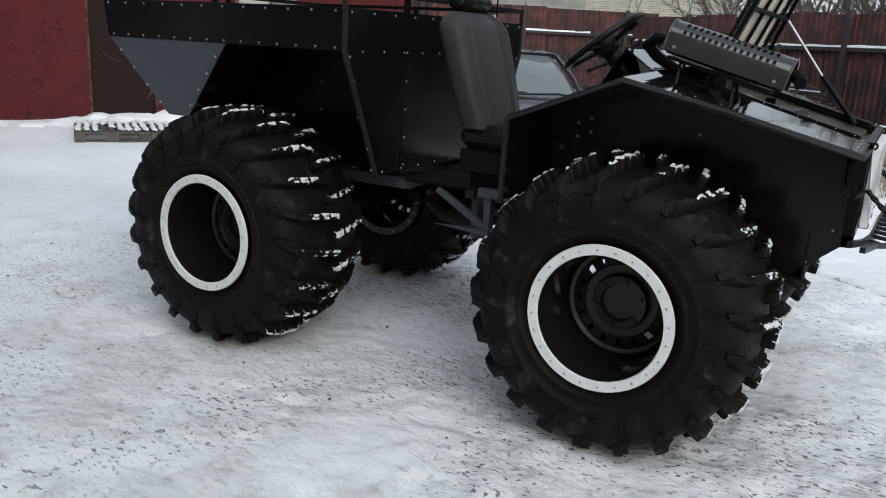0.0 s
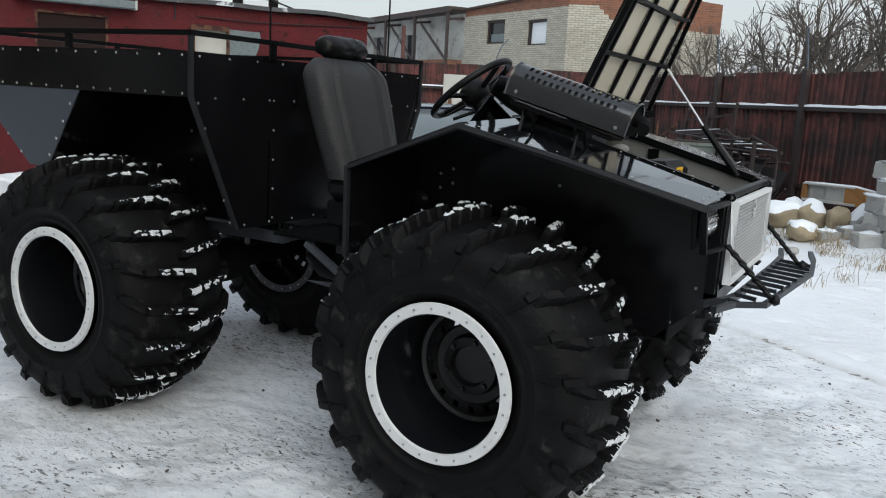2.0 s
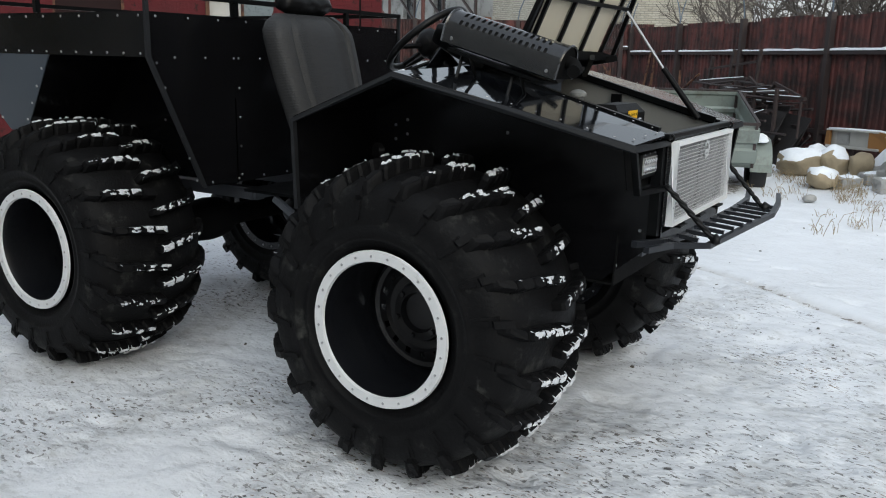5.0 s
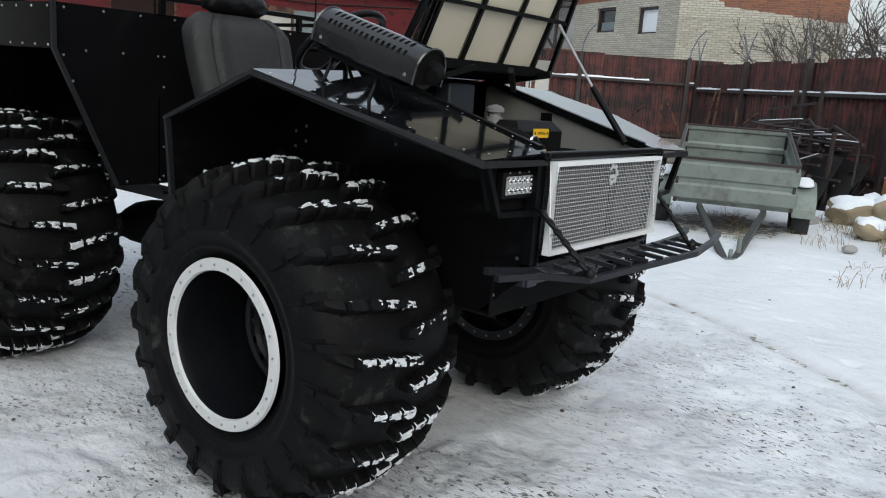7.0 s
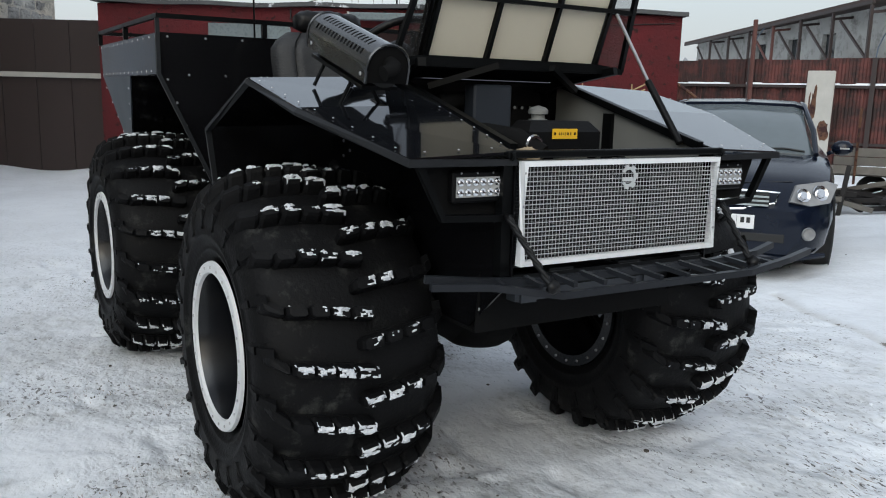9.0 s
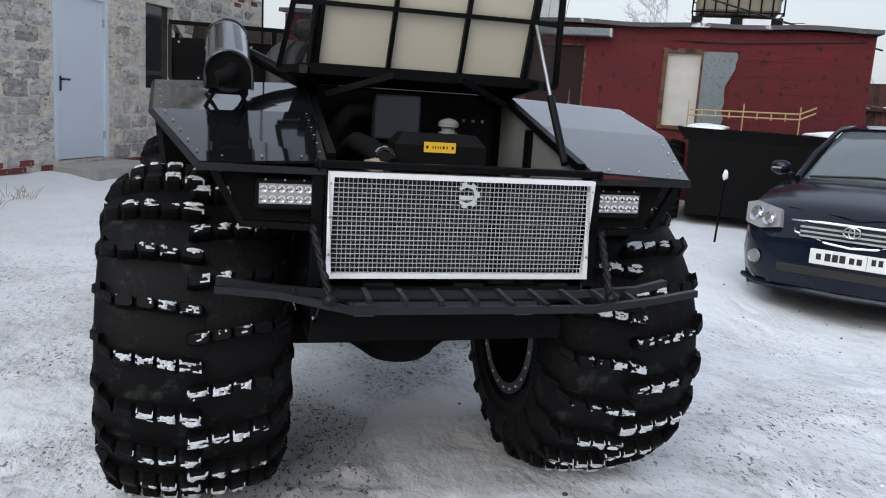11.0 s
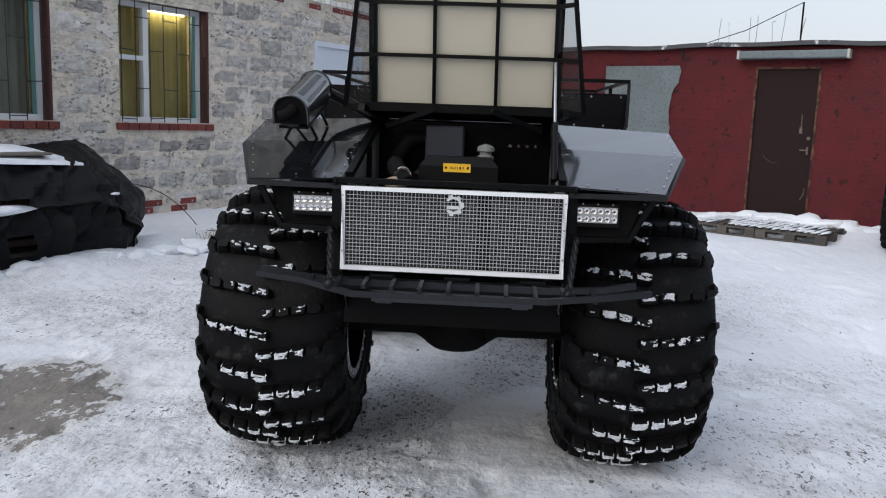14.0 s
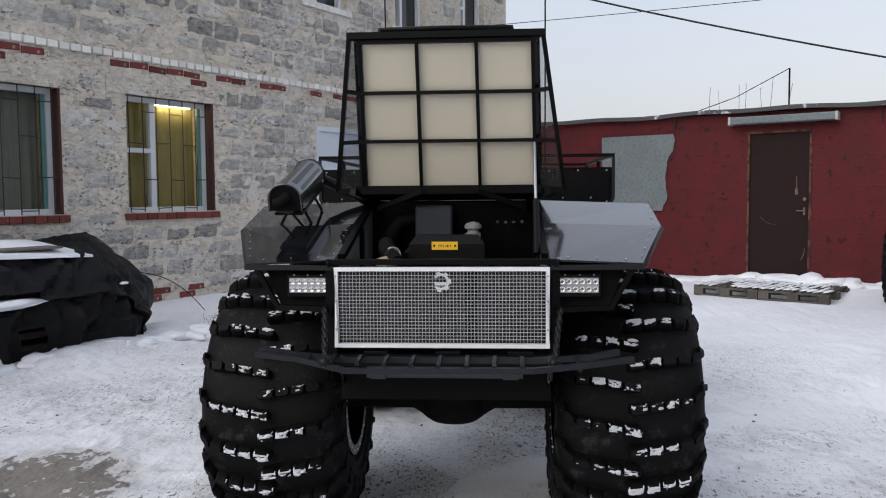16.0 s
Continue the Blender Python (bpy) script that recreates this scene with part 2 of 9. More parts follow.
_n["Principled BSDF"].inputs["Roughness"].default_value = 0.7
_t = _n.new("ShaderNodeBsdfTransparent")
_m = _n.new("ShaderNodeMixShader")
_w = _n.new("ShaderNodeTexNoise")
_w.inputs["Scale"].default_value = 500
_m.inputs["Fac"].default_value = 0.28
_l.new(_t.outputs[0], _m.inputs[1])
_l.new(_n["Principled BSDF"].outputs[0], _m.inputs[2])
_l.new(_m.outputs[0], _n["Material Output"].inputs["Surface"])

REDWALL = material("red_painted_masonry", (0.085, 0.010, 0.013), 0.75, vary=0.45, scale=2.6, bump=0.6, bump_scale=25, second=(0.022, 0.008, 0.007), second_at=(0.575, 0.625), second_scale=8, spec=0.3)
RUST = material("rust_edge", (0.11, 0.052, 0.028), 0.85, vary=0.5, scale=14, bump=0.3, bump_scale=40, second=(0.03, 0.009, 0.009), second_at=(0.48, 0.56), second_scale=7)
BROWNDOOR = material("brown_steel_door", (0.020, 0.010, 0.010), 0.7, vary=0.25, scale=5, second=(0.05, 0.03, 0.024), second_at=(0.7, 0.76), second_scale=6, spec=0.15)
GREYSHEET = material("weathered_zinc_sheet", (0.15, 0.18, 0.19), 0.65, vary=0.3, scale=3, metal=0.1, second=(0.09, 0.11, 0.115), second_at=(0.50, 0.66), second_scale=30)
ROOFFELT = material("dark_roof_felt", (0.06, 0.062, 0.065), 0.85, vary=0.35, scale=6, bump=0.5, bump_scale=12, second=(0.55, 0.57, 0.6), second_at=(0.60, 0.64), second_scale=2.5)
def old_wall_material(name, stone, vary, pits, raw, per_piece=0.0):
    """Rough masonry: pitted grey block smeared over with paler mortar; one pattern runs on across wall and blocks. raw: how little mortar covers it."""
    m = bpy.data.materials.new(name)
    m.use_nodes = True
    n, l = m.node_tree.nodes, m.node_tree.links
    p = n["Principled BSDF"]
    geo = n.new("ShaderNodeNewGeometry")
    turn = n.new("ShaderNodeMapping")
    turn.inputs["Rotation"].default_value = (0, 0, math.atan2(0.465, 0.885))
    turn.inputs["Scale"].default_value = (1, 1, 1.7)
    l.new(geo.outputs["Position"], turn.inputs["Vector"])

    def nz(scale, detail, rough=0.6, shift=0.0):
        t = n.new("ShaderNodeTexNoise")
        t.inputs["Scale"].default_value, t.inputs["Detail"].default_value, t.inputs["Roughness"].default_value = scale, detail, rough
        if shift:
            add = n.new("ShaderNodeVectorMath")
            add.operation = "ADD"
            add.inputs[1].default_value = (shift, shift * 0.7, -shift)
            l.new(turn.outputs["Vector"], add.inputs[0])
            l.new(add.outputs[0], t.inputs["Vector"])
        else:
            l.new(turn.outputs["Vector"], t.inputs["Vector"])
        return t.outputs["Fac"]

    def rng(fac, a, b, c=0.0, d=1.0):
        r = n.new("ShaderNodeMapRange")
        for k, v in zip(("From Min", "From Max", "To Min", "To Max"), (a, b, c, d)):
            r.inputs[k].default_value = v
        l.new(fac, r.inputs["Value"])
        return r.outputs["Result"]

    def mixc(fac, a, b):
        x = n.new("ShaderNodeMix")
        x.data_type = "RGBA"
        l.new(fac, x.inputs["Factor"])
        for k, v in (("A", a), ("B", b)):
            if isinstance(v, tuple):
                x.inputs[k].default_value = (*v, 1)
            else:
                l.new(v, x.inputs[k])
        return x.outputs["Result"]

    def mul(a, b):
        x = n.new("ShaderNodeMath")
        x.operation = "MULTIPLY"
        l.new(a, x.inputs[0])
        l.new(b, x.inputs[1])
        return x.outputs[0]

    lo, hi = tuple(c * (1 - vary) for c in stone), tuple(min(0.9, c * (1 + vary)) for c in stone)
    col = mixc(rng(nz(9, 7, 0.65), 0.35, 0.65), lo, hi)
    if per_piece:
        info = n.new("ShaderNodeObjectInfo")
        one = n.new("ShaderNodeMath")
        one.operation = "ADD"
        l.new(info.outputs["Random"], one.inputs[0])
        l.new(geo.outputs["Random Per Island"], one.inputs[1])
        part_ = n.new("ShaderNodeMath")
        part_.operation = "FRACT"
        l.new(one.outputs[0], part_.inputs[0])
        hs = n.new("ShaderNodeHueSaturation")
        l.new(rng(part_.outputs[0], 0, 1, 1 - per_piece, 1 + per_piece), hs.inputs["Value"])
        l.new(col, hs.inputs["Color"])
        col = hs.outputs["Color"]
    holes = mul(rng(nz(26, 4, 0.60, 3.0), 0.585, 0.625), rng(nz(3.4, 5, 0.6, 7.0), 0.47, 0.60, 0.0, 1.0))
    col = mixc(rng(holes, 0, 1, 0, pits), col, (0.060, 0.060, 0.064))
    smear = rng(nz(1.7, 8, 0.60, 11.0), raw, raw + 0.07)
    tone = mixc(rng(nz(1.1, 5, 0.6, 5.0), 0.42, 0.60), (0.66, 0.64, 0.595), (0.66, 0.60, 0.50))
    tone = mixc(rng(nz(6, 6, 0.7, 17.0), 0.52, 0.70, 0.0, 0.6), tone, (0.48, 0.46, 0.43))
    col = mixc(smear, col, tone)
    cracks = mul(rng(nz(13, 3, 0.55, 23.0), 0.60, 0.63), rng(nz(1.9, 4, 0.6, 2.0), 0.46, 0.60))
    col = mixc(rng(cracks, 0, 1, 0, 0.75), col, (0.11, 0.11, 0.112))
    l.new(col, p.inputs["Base Color"])
    p.inputs["Roughness"].default_value = 0.93
    p.inputs["Specular IOR Level"].default_value = 0.2
    grain = n.new("ShaderNodeBump")
    grain.inputs["Strength"].default_value, grain.inputs["Distance"].default_value = 0.8, 0.012
    l.new(nz(34, 7, 0.65), grain.inputs["Height"])
    coat = n.new("ShaderNodeBump")
    coat.inputs["Strength"].default_value, coat.inputs["Distance"].default_value = 0.9, 0.02
    l.new(smear, coat.inputs["Height"])
    l.new(grain.outputs["Normal"], coat.inputs["Normal"])
    sunk = n.new("ShaderNodeBump")
    sunk.invert = True
    sunk.inputs["Strength"].default_value, sunk.inputs["Distance"].default_value = 1.0, 0.02
    l.new(holes, sunk.inputs["Height"])
    l.new(coat.outputs["Normal"], sunk.inputs["Normal"])
    l.new(sunk.outputs["Normal"], p.inputs["Normal"])
    return m


BLOCK = old_wall_material("grey_cinder_block", (0.42, 0.41, 0.39), 0.28, 0.9, 0.57, 0.34)
MORTAR = old_wall_material("rough_wall_mortar", (0.60, 0.555, 0.48), 0.22, 0.6, 0.50)
CONCRETE = material("old_concrete", (0.33, 0.325, 0.31), 0.9, vary=0.2, scale=4, bump=0.5, bump_scale=25, second=(0.2, 0.2, 0.19), second_at=(0.55, 0.75), second_scale=5, per_object=0.12)
REDBRICK = material("red_brick", (0.15, 0.034, 0.028), 0.9, vary=0.3, scale=10, bump=0.6, bump_scale=50, per_object=0.3, second=(0.33, 0.30, 0.28), second_at=(0.62, 0.7), second_scale=9)
WHITEBRICK = material("white_brick", (0.74, 0.735, 0.71), 0.9, vary=0.15, scale=8, bump=0.5, bump_scale=50, per_object=0.14)
DOORWHITE = material("white_steel_door", (0.60, 0.66, 0.74), 0.42, vary=0.04, scale=3)
PVC = material("white_window_frame", (0.66, 0.69, 0.72), 0.45, vary=0.05)
TEAL = material("teal_window_side", (0.10, 0.22, 0.21), 0.5, vary=0.2)
BARS = material("window_bars", (0.018, 0.02, 0.02), 0.5, vary=0.3)
# lamplit copy of the curtain cloth, the lamp's yellow put into its colour
CURTAIN = material("yellow_lit_curtain", (0.36, 0.30, 0.11), 0.9, vary=0.25, scale=6)
INSIDE = material("dim_room_plaster", (0.35, 0.33, 0.27), 0.9, vary=0.2)
FENCE = material("rusty_red_fence_sheet", (0.088, 0.026, 0.022), 0.68, vary=0.4, scale=2.0, bump=0.15, bump_scale=20, second=(0.018, 0.009, 0.008), second_at=(0.42, 0.58), second_scale=2.6, per_object=0.35)
FENCEPOST = material("dark_fence_post", (0.030, 0.020, 0.019), 0.6, vary=0.3)
def brick_material(name, base, other, mortar, grime, grime_at=(0.52, 0.70)):
    """Weathered brickwork seen from afar: bricks that differ, pale or dark joints, and stains over them."""
    m = bpy.data.materials.new(name)
    m.use_nodes = True
    n, l = m.node_tree.nodes, m.node_tree.links
    p = n["Principled BSDF"]
    p.inputs["Roughness"].default_value = 0.92
    tc = n.new("ShaderNodeTexCoord")
    split = n.new("ShaderNodeSeparateXYZ")
    l.new(tc.outputs["Object"], split.inputs[0])
    face = n.new("ShaderNodeCombineXYZ")
    l.new(split.outputs["X"], face.inputs["X"])
    l.new(split.outputs["Z"], face.inputs["Y"])
    br = n.new("ShaderNodeTexBrick")
    br.inputs["Color1"].default_value, br.inputs["Color2"].default_value, br.inputs["Mortar"].default_value = (*base, 1), (*other, 1), (*mortar, 1)
    br.inputs["Scale"].default_value = 1.0
    br.inputs["Brick Width"].default_value, br.inputs["Row Height"].default_value = 0.26, 0.078
    br.inputs["Mortar Size"].default_value, br.inputs["Mortar Smooth"].default_value = 0.011, 0.3
    l.new(face.outputs[0], br.inputs["Vector"])
    last = br.outputs["Color"]
    for scale, lo, hi, most in ((0.9, *grime_at, 0.75), (7.0, 0.54, 0.66, 0.6)):
        t = n.new("ShaderNodeTexNoise")
        t.inputs["Scale"].default_value, t.inputs["Detail"].default_value, t.inputs["Roughness"].default_value = scale, 6, 0.65
        l.new(tc.outputs["Object"], t.inputs["Vector"])
        r = n.new("ShaderNodeMapRange")
        for k, v in zip(("From Min", "From Max", "To Max"), (lo, hi, most)):
            r.inputs[k].default_value = v
        l.new(t.outputs["Fac"], r.inputs["Value"])
        x = n.new("ShaderNodeMix")
        x.data_type = "RGBA"
        l.new(r.outputs["Result"], x.inputs["Factor"])
        l.new(last, x.inputs["A"])
        x.inputs["B"].default_value = (*grime, 1)
        last = x.outputs["Result"]
    l.new(last, p.inputs["Base Color"])
    bump = n.new("ShaderNodeBump")
    bump.inputs["Strength"].default_value, bump.inputs["Distance"].default_value = 0.6, 0.02
    l.new(br.outputs["Fac"], bump.inputs["Height"])
    bump.invert = True
    l.new(bump.outputs["Normal"], p.inputs["Normal"])
    return m


HOUSEWALL = brick_material("pale_brick_wall", (0.46, 0.43, 0.36), (0.36, 0.335, 0.27), (0.20, 0.19, 0.165), (0.22, 0.205, 0.175), (0.56, 0.74))
ANNEXWALL = material("grimy_whitewashed_brick", (0.33, 0.33, 0.315), 0.92, vary=0.3, scale=1.2, bump=0.5, bump_scale=9, second=(0.12, 0.115, 0.105), second_at=(0.50, 0.68), second_scale=1.6)
HOUSERED = brick_material("bare_red_brick", (0.22, 0.085, 0.045), (0.15, 0.06, 0.036), (0.17, 0.115, 0.085), (0.085, 0.045, 0.032))
DARKGLASS = material("dark_window_glass", (0.02, 0.024, 0.028), 0.08, vary=0.3)
WOOD = material("weathered_grey_wood", (0.155, 0.142, 0.125), 0.85, vary=0.3, scale=14, bump=0.4, bump_scale=60, per_object=0.2)
TARP = material("black_tarpaulin", (0.006, 0.006, 0.007), 0.5, vary=0.3, scale=10, bump=0.15, bump_scale=9, spec=0.16)
BARK = material("dark_bark", (0.085, 0.072, 0.062), 0.9, vary=0.3, scale=20)
FROST = material("frosted_twigs", (0.50, 0.51, 0.53), 0.9, vary=0.2, scale=5)
DRAWSTEEL = material("dull_dark_steel", (0.055, 0.058, 0.058), 0.6, metal=0.2, vary=0.3, scale=9)
LOCKSTEEL = material("worn_lock_steel", (0.15, 0.135, 0.12), 0.5, metal=0.4, vary=0.3, scale=20, second=(0.16, 0.07, 0.025), second_at=(0.5, 0.58), second_scale=14)
PALLETWOOD = material("damp_pallet_wood", (0.085, 0.075, 0.064), 0.85, vary=0.35, scale=14, bump=0.4, bump_scale=60, per_object=0.3)
SCRAPSTEEL = material("rusted_scrap_steel", (0.012, 0.010, 0.010), 0.7, vary=0.4, scale=9, bump=0.2, bump_scale=30)
STONE = material("field_stone", (0.34, 0.275, 0.18), 0.88, vary=0.5, scale=5, bump=0.4, bump_scale=25, per_object=0.25)
DRYGRASS = material("dry_grass", (0.27, 0.205, 0.115), 0.9, vary=0.35, scale=20)
CARBLUE = material("dark_blue_car_paint", (0.004, 0.007, 0.016), 0.14, vary=0.15, scale=3, spec=0.32)
CARGLASS = material("car_glass", (0.10, 0.12, 0.13), 0.06, vary=0.1, spec=0.9)
TYREPLAIN = material("car_tyre", (0.015, 0.015, 0.016), 0.75, vary=0.3, scale=20)
PLATEWHITE = material("plate_white", (0.72, 0.72, 0.72), 0.5, vary=0.04)
INK = material("black_ink", (0.01, 0.01, 0.01), 0.6)
TANKPLASTIC = material("dirty_tank_plastic", (0.16, 0.15, 0.11), 0.5, vary=0.4, scale=3)
REDPAINT = material("red_paint", (0.42, 0.02, 0.03), 0.45, vary=0.15)
SIGNWHITE = material("worn_white_board", (0.44, 0.43, 0.40), 0.7, vary=0.2, scale=6)
SIGNORANGE = material("worn_orange_board", (0.30, 0.14, 0.04), 0.7, vary=0.25, scale=6)
# distance haze is put into this pale grey-blue
FARWOOD = material("haze_painted_woods", (0.30, 0.32, 0.34), 0.95, vary=0.2, scale=0.3)
WIRE = material("black_cable", (0.012, 0.012, 0.013), 0.6)


def snow_material():
    """Trodden snow: blue-white where loose, grey and gritty where packed, with bare brown grit in patches and some
    shade painted in.
    """
    m = bpy.data.materials.new("trodden_snow")
    m.use_nodes = True
    n, l = m.node_tree.nodes, m.node_tree.links
    p = n["Principled BSDF"]
    tc = n.new("ShaderNodeTexCoord")

    def nz(scale, detail, rough=0.6, stretch=None):
        t = n.new("ShaderNodeTexNoise")
        t.inputs["Scale"].default_value, t.inputs["Detail"].default_value, t.inputs["Roughness"].default_value = scale, detail, rough
        if stretch:
            mp = n.new("ShaderNodeMapping")
            mp.inputs["Scale"].default_value = stretch
            mp.inputs["Rotation"].default_value = (0, 0, 0.5)
            l.new(tc.outputs["Object"], mp.inputs["Vector"])
            l.new(mp.outputs["Vector"], t.inputs["Vector"])
        else:
            l.new(tc.outputs["Object"], t.inputs["Vector"])
        return t.outputs["Fac"]

    def rng(fac, a, b, c=0.0, d=1.0):
        r = n.new("ShaderNodeMapRange")
        for k, v in zip(("From Min", "From Max", "To Min", "To Max"), (a, b, c, d)):
            r.inputs[k].default_value = v
        l.new(fac, r.inputs["Value"])
        return r.outputs["Result"]

    def mixc(fac, a, b):
        x = n.new("ShaderNodeMix")
        x.data_type = "RGBA"
        l.new(fac, x.inputs["Factor"])
        for k, v in (("A", a), ("B", b)):
            if isinstance(v, tuple):
                x.inputs[k].default_value = (*v, 1)
            else:
                l.new(v, x.inputs[k])
        return x.outputs["Result"]

    def mul(a, b):
        x = n.new("ShaderNodeMath")
        x.operation = "MULTIPLY"
        for i, v in enumerate((a, b)):
            l.new(v, x.inputs[i])
        return x.outputs[0]

    col = mixc(rng(nz(0.45, 4), 0.38, 0.62), (0.79, 0.815, 0.855), (0.69, 0.71, 0.745))
    trod = n.new("ShaderNodeAttribute")
    trod.attribute_name = "trod"
    worn = n.new("ShaderNodeAttribute")
    worn.attribute_name = "worn"
    more = rng(trod.outputs["Fac"], 0.0, 1.0, 0.16, 1.0)
    along = (1.0, 1.7, 1.0)
    # packed grey snow in patches, then a broken finer grain within them
    packed = mul(rng(nz(2.0, 6, 0.66), 0.48, 0.57), more)
    col = mixc(rng(packed, 0, 1, 0.0, 0.52), col, (0.50, 0.51, 0.52))
    col = mixc(rng(trod.outputs["Fac"], 0.0, 1.0, 0.0, 0.24), col, (0.50, 0.51, 0.525))
    col = mixc(mul(rng(nz(13, 4, 0.6, along), 0.52, 0.64, 0.0, 0.55), packed), col, (0.36, 0.365, 0.37))
    # short dark flecks in drifts: mud, grit and straw, plus small pits' shade painted in
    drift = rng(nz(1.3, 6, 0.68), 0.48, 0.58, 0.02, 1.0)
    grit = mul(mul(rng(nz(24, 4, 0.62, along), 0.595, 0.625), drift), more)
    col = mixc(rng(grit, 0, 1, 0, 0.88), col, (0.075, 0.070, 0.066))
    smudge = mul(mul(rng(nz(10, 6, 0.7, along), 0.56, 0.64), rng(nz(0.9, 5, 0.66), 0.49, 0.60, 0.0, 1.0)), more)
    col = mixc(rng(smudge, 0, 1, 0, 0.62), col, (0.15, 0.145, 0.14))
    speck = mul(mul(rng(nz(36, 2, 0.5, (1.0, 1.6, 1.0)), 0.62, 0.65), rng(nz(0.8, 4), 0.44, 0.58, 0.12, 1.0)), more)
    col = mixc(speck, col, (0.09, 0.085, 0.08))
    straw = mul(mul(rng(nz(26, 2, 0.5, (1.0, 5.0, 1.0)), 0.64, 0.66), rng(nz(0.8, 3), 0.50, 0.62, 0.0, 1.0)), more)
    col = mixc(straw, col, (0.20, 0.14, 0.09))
    bare = n.new("ShaderNodeMath")
    bare.operation = "ADD"
    l.new(worn.outputs["Fac"], bare.inputs[0])
    l.new(mul(rng(nz(7, 7, 0.66, (1.0, 1.7, 1.0)), 0.3, 0.7, -0.75, 0.75), rng(worn.outputs["Fac"], 0.05, 0.5)), bare.inputs[1])
    # greyer slushy rim of bare patches; along the track edge it is painted shade
    col = mixc(rng(worn.outputs["Fac"], 0.08, 0.45, 0.0, 0.45), col, (0.42, 0.40, 0.375))
    col = mixc(rng(bare.outputs[0], 0.50, 0.60), col, (0.20, 0.185, 0.165))
    l.new(col, p.inputs["Base Color"])
    p.inputs["Roughness"].default_value = 0.75
    p.inputs["Specular IOR Level"].default_value = 0.3
    clump = mul(rng(nz(0.9, 4), 0.36, 0.58, 0.25, 1.0), rng(trod.outputs["Fac"], 0.0, 1.0, 0.35, 1.0))
    b1 = n.new("ShaderNodeBump")
    b1.inputs["Strength"].default_value, b1.inputs["Distance"].default_value = 0.32, 0.016
    l.new(nz(34, 3, 0.55), b1.inputs["Height"])
    b2 = n.new("ShaderNodeBump")
    b2.inputs["Strength"].default_value, b2.inputs["Distance"].default_value = 0.6, 0.07
    l.new(mul(nz(8, 5, 0.55, (1.0, 1.4, 1.0)), clump), b2.inputs["Height"])
    l.new(b1.outputs["Normal"], b2.inputs["Normal"])
    l.new(b2.outputs["Normal"], p.inputs["Normal"])
    return m


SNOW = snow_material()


def tyre_wall_material():
    """Black rubber, scuffed grey in smears round the bead, dusty between the lugs."""
    m = RUBBER.copy()
    m.name = "scuffed_tyre_wall"
    n, l = m.node_tree.nodes, m.node_tree.links
    p = n["Principled BSDF"]
    tc = n.new("ShaderNodeTexCoord")
    flat = n.new("ShaderNodeVectorMath")
    flat.operation = "MULTIPLY"
    flat.inputs[1].default_value = (1, 0, 1)
    l.new(tc.outputs["Object"], flat.inputs[0])
    far = n.new("ShaderNodeVectorMath")
    far.operation = "LENGTH"
    l.new(flat.outputs[0], far.inputs[0])
    band = n.new("ShaderNodeValToRGB")
    for e, (at, v) in zip([band.color_ramp.elements[0], band.color_ramp.elements[1]] + [band.color_ramp.elements.new(0.5) for _ in range(2)], ((0.255, 0.0), (0.365, 0.0), (0.285, 0.7), (0.325, 0.6))):
        e.position, e.color = at, (v, v, v, 1)
    l.new(far.outputs["Value"], band.inputs["Fac"])
    rub = n.new("ShaderNodeTexNoise")
    rub.inputs["Scale"].default_value, rub.inputs["Detail"].default_value, rub.inputs["Roughness"].default_value = 9, 9, 0.76
    l.new(tc.outputs["Object"], rub.inputs["Vector"])
    cut = n.new("ShaderNodeMapRange")
    cut.inputs["From Min"].default_value, cut.inputs["From Max"].default_value = 0.55, 0.72
    l.new(rub.outputs["Fac"], cut.inputs["Value"])
    both_ = n.new("ShaderNodeMath")
    both_.operation = "MULTIPLY"
    l.new(band.outputs["Color"], both_.inputs[0])
    l.new(cut.outputs["Result"], both_.inputs[1])
    mx = n.new("ShaderNodeMix")
    mx.data_type = "RGBA"
    l.new(both_.outputs[0], mx.inputs["Factor"])
    l.new(p.inputs["Base Color"].links[0].from_socket, mx.inputs["A"])
    mx.inputs["B"].default_value = (0.066, 0.068, 0.062, 1)
    l.new(mx.outputs["Result"], p.inputs["Base Color"])
    return m


TYREWALL = tyre_wall_material()

RACKTAN = material("tan_rack_paint", (0.36, 0.27, 0.13), 0.6, vary=0.25)
POLERED = material("rust_red_pole", (0.10, 0.04, 0.033), 0.75, vary=0.25)
GRIT = material("dark_grit", (0.075, 0.065, 0.055), 0.9, vary=0.4, scale=20)
CHASSIS = material("grey_primed_frame", (0.055, 0.06, 0.07), 0.45, vary=0.25, scale=15, spec=0.3)
DARKBOX = material("dark_control_box", (0.022, 0.026, 0.034), 0.45, vary=0.1, spec=0.3)

TYRESNOW = material("frozen_snow_patch", (0.62, 0.64, 0.67), 0.8, vary=0.25, scale=60, bump=0.4, bump_scale=120)
ZINC = material("weathered_trailer_zinc", (0.195, 0.225, 0.205), 0.55, metal=0.2, vary=0.3, scale=4, second=(0.12, 0.12, 0.105), second_at=(0.5, 0.7), second_scale=6, bump=0.05)
ROOFEDGE = material("dark_brown_roof_edge", (0.045, 0.028, 0.022), 0.8, vary=0.3, scale=3)
# glow for a tube added to brighten the top of the curtain
LAMPON = material("curtain_glow", (0.9, 0.85, 0.7), 0.5)
LAMPON.node_tree.nodes["Principled BSDF"].inputs["Emission Color"].default_value = (1.0, 0.88, 0.55, 1)
LAMPON.node_tree.nodes["Principled BSDF"].inputs["Emission Strength"].default_value = 20.0
CARLAMP = material("headlamp_glass", (0.22, 0.22, 0.22), 0.10, vary=0.3, scale=12, spec=0.8)
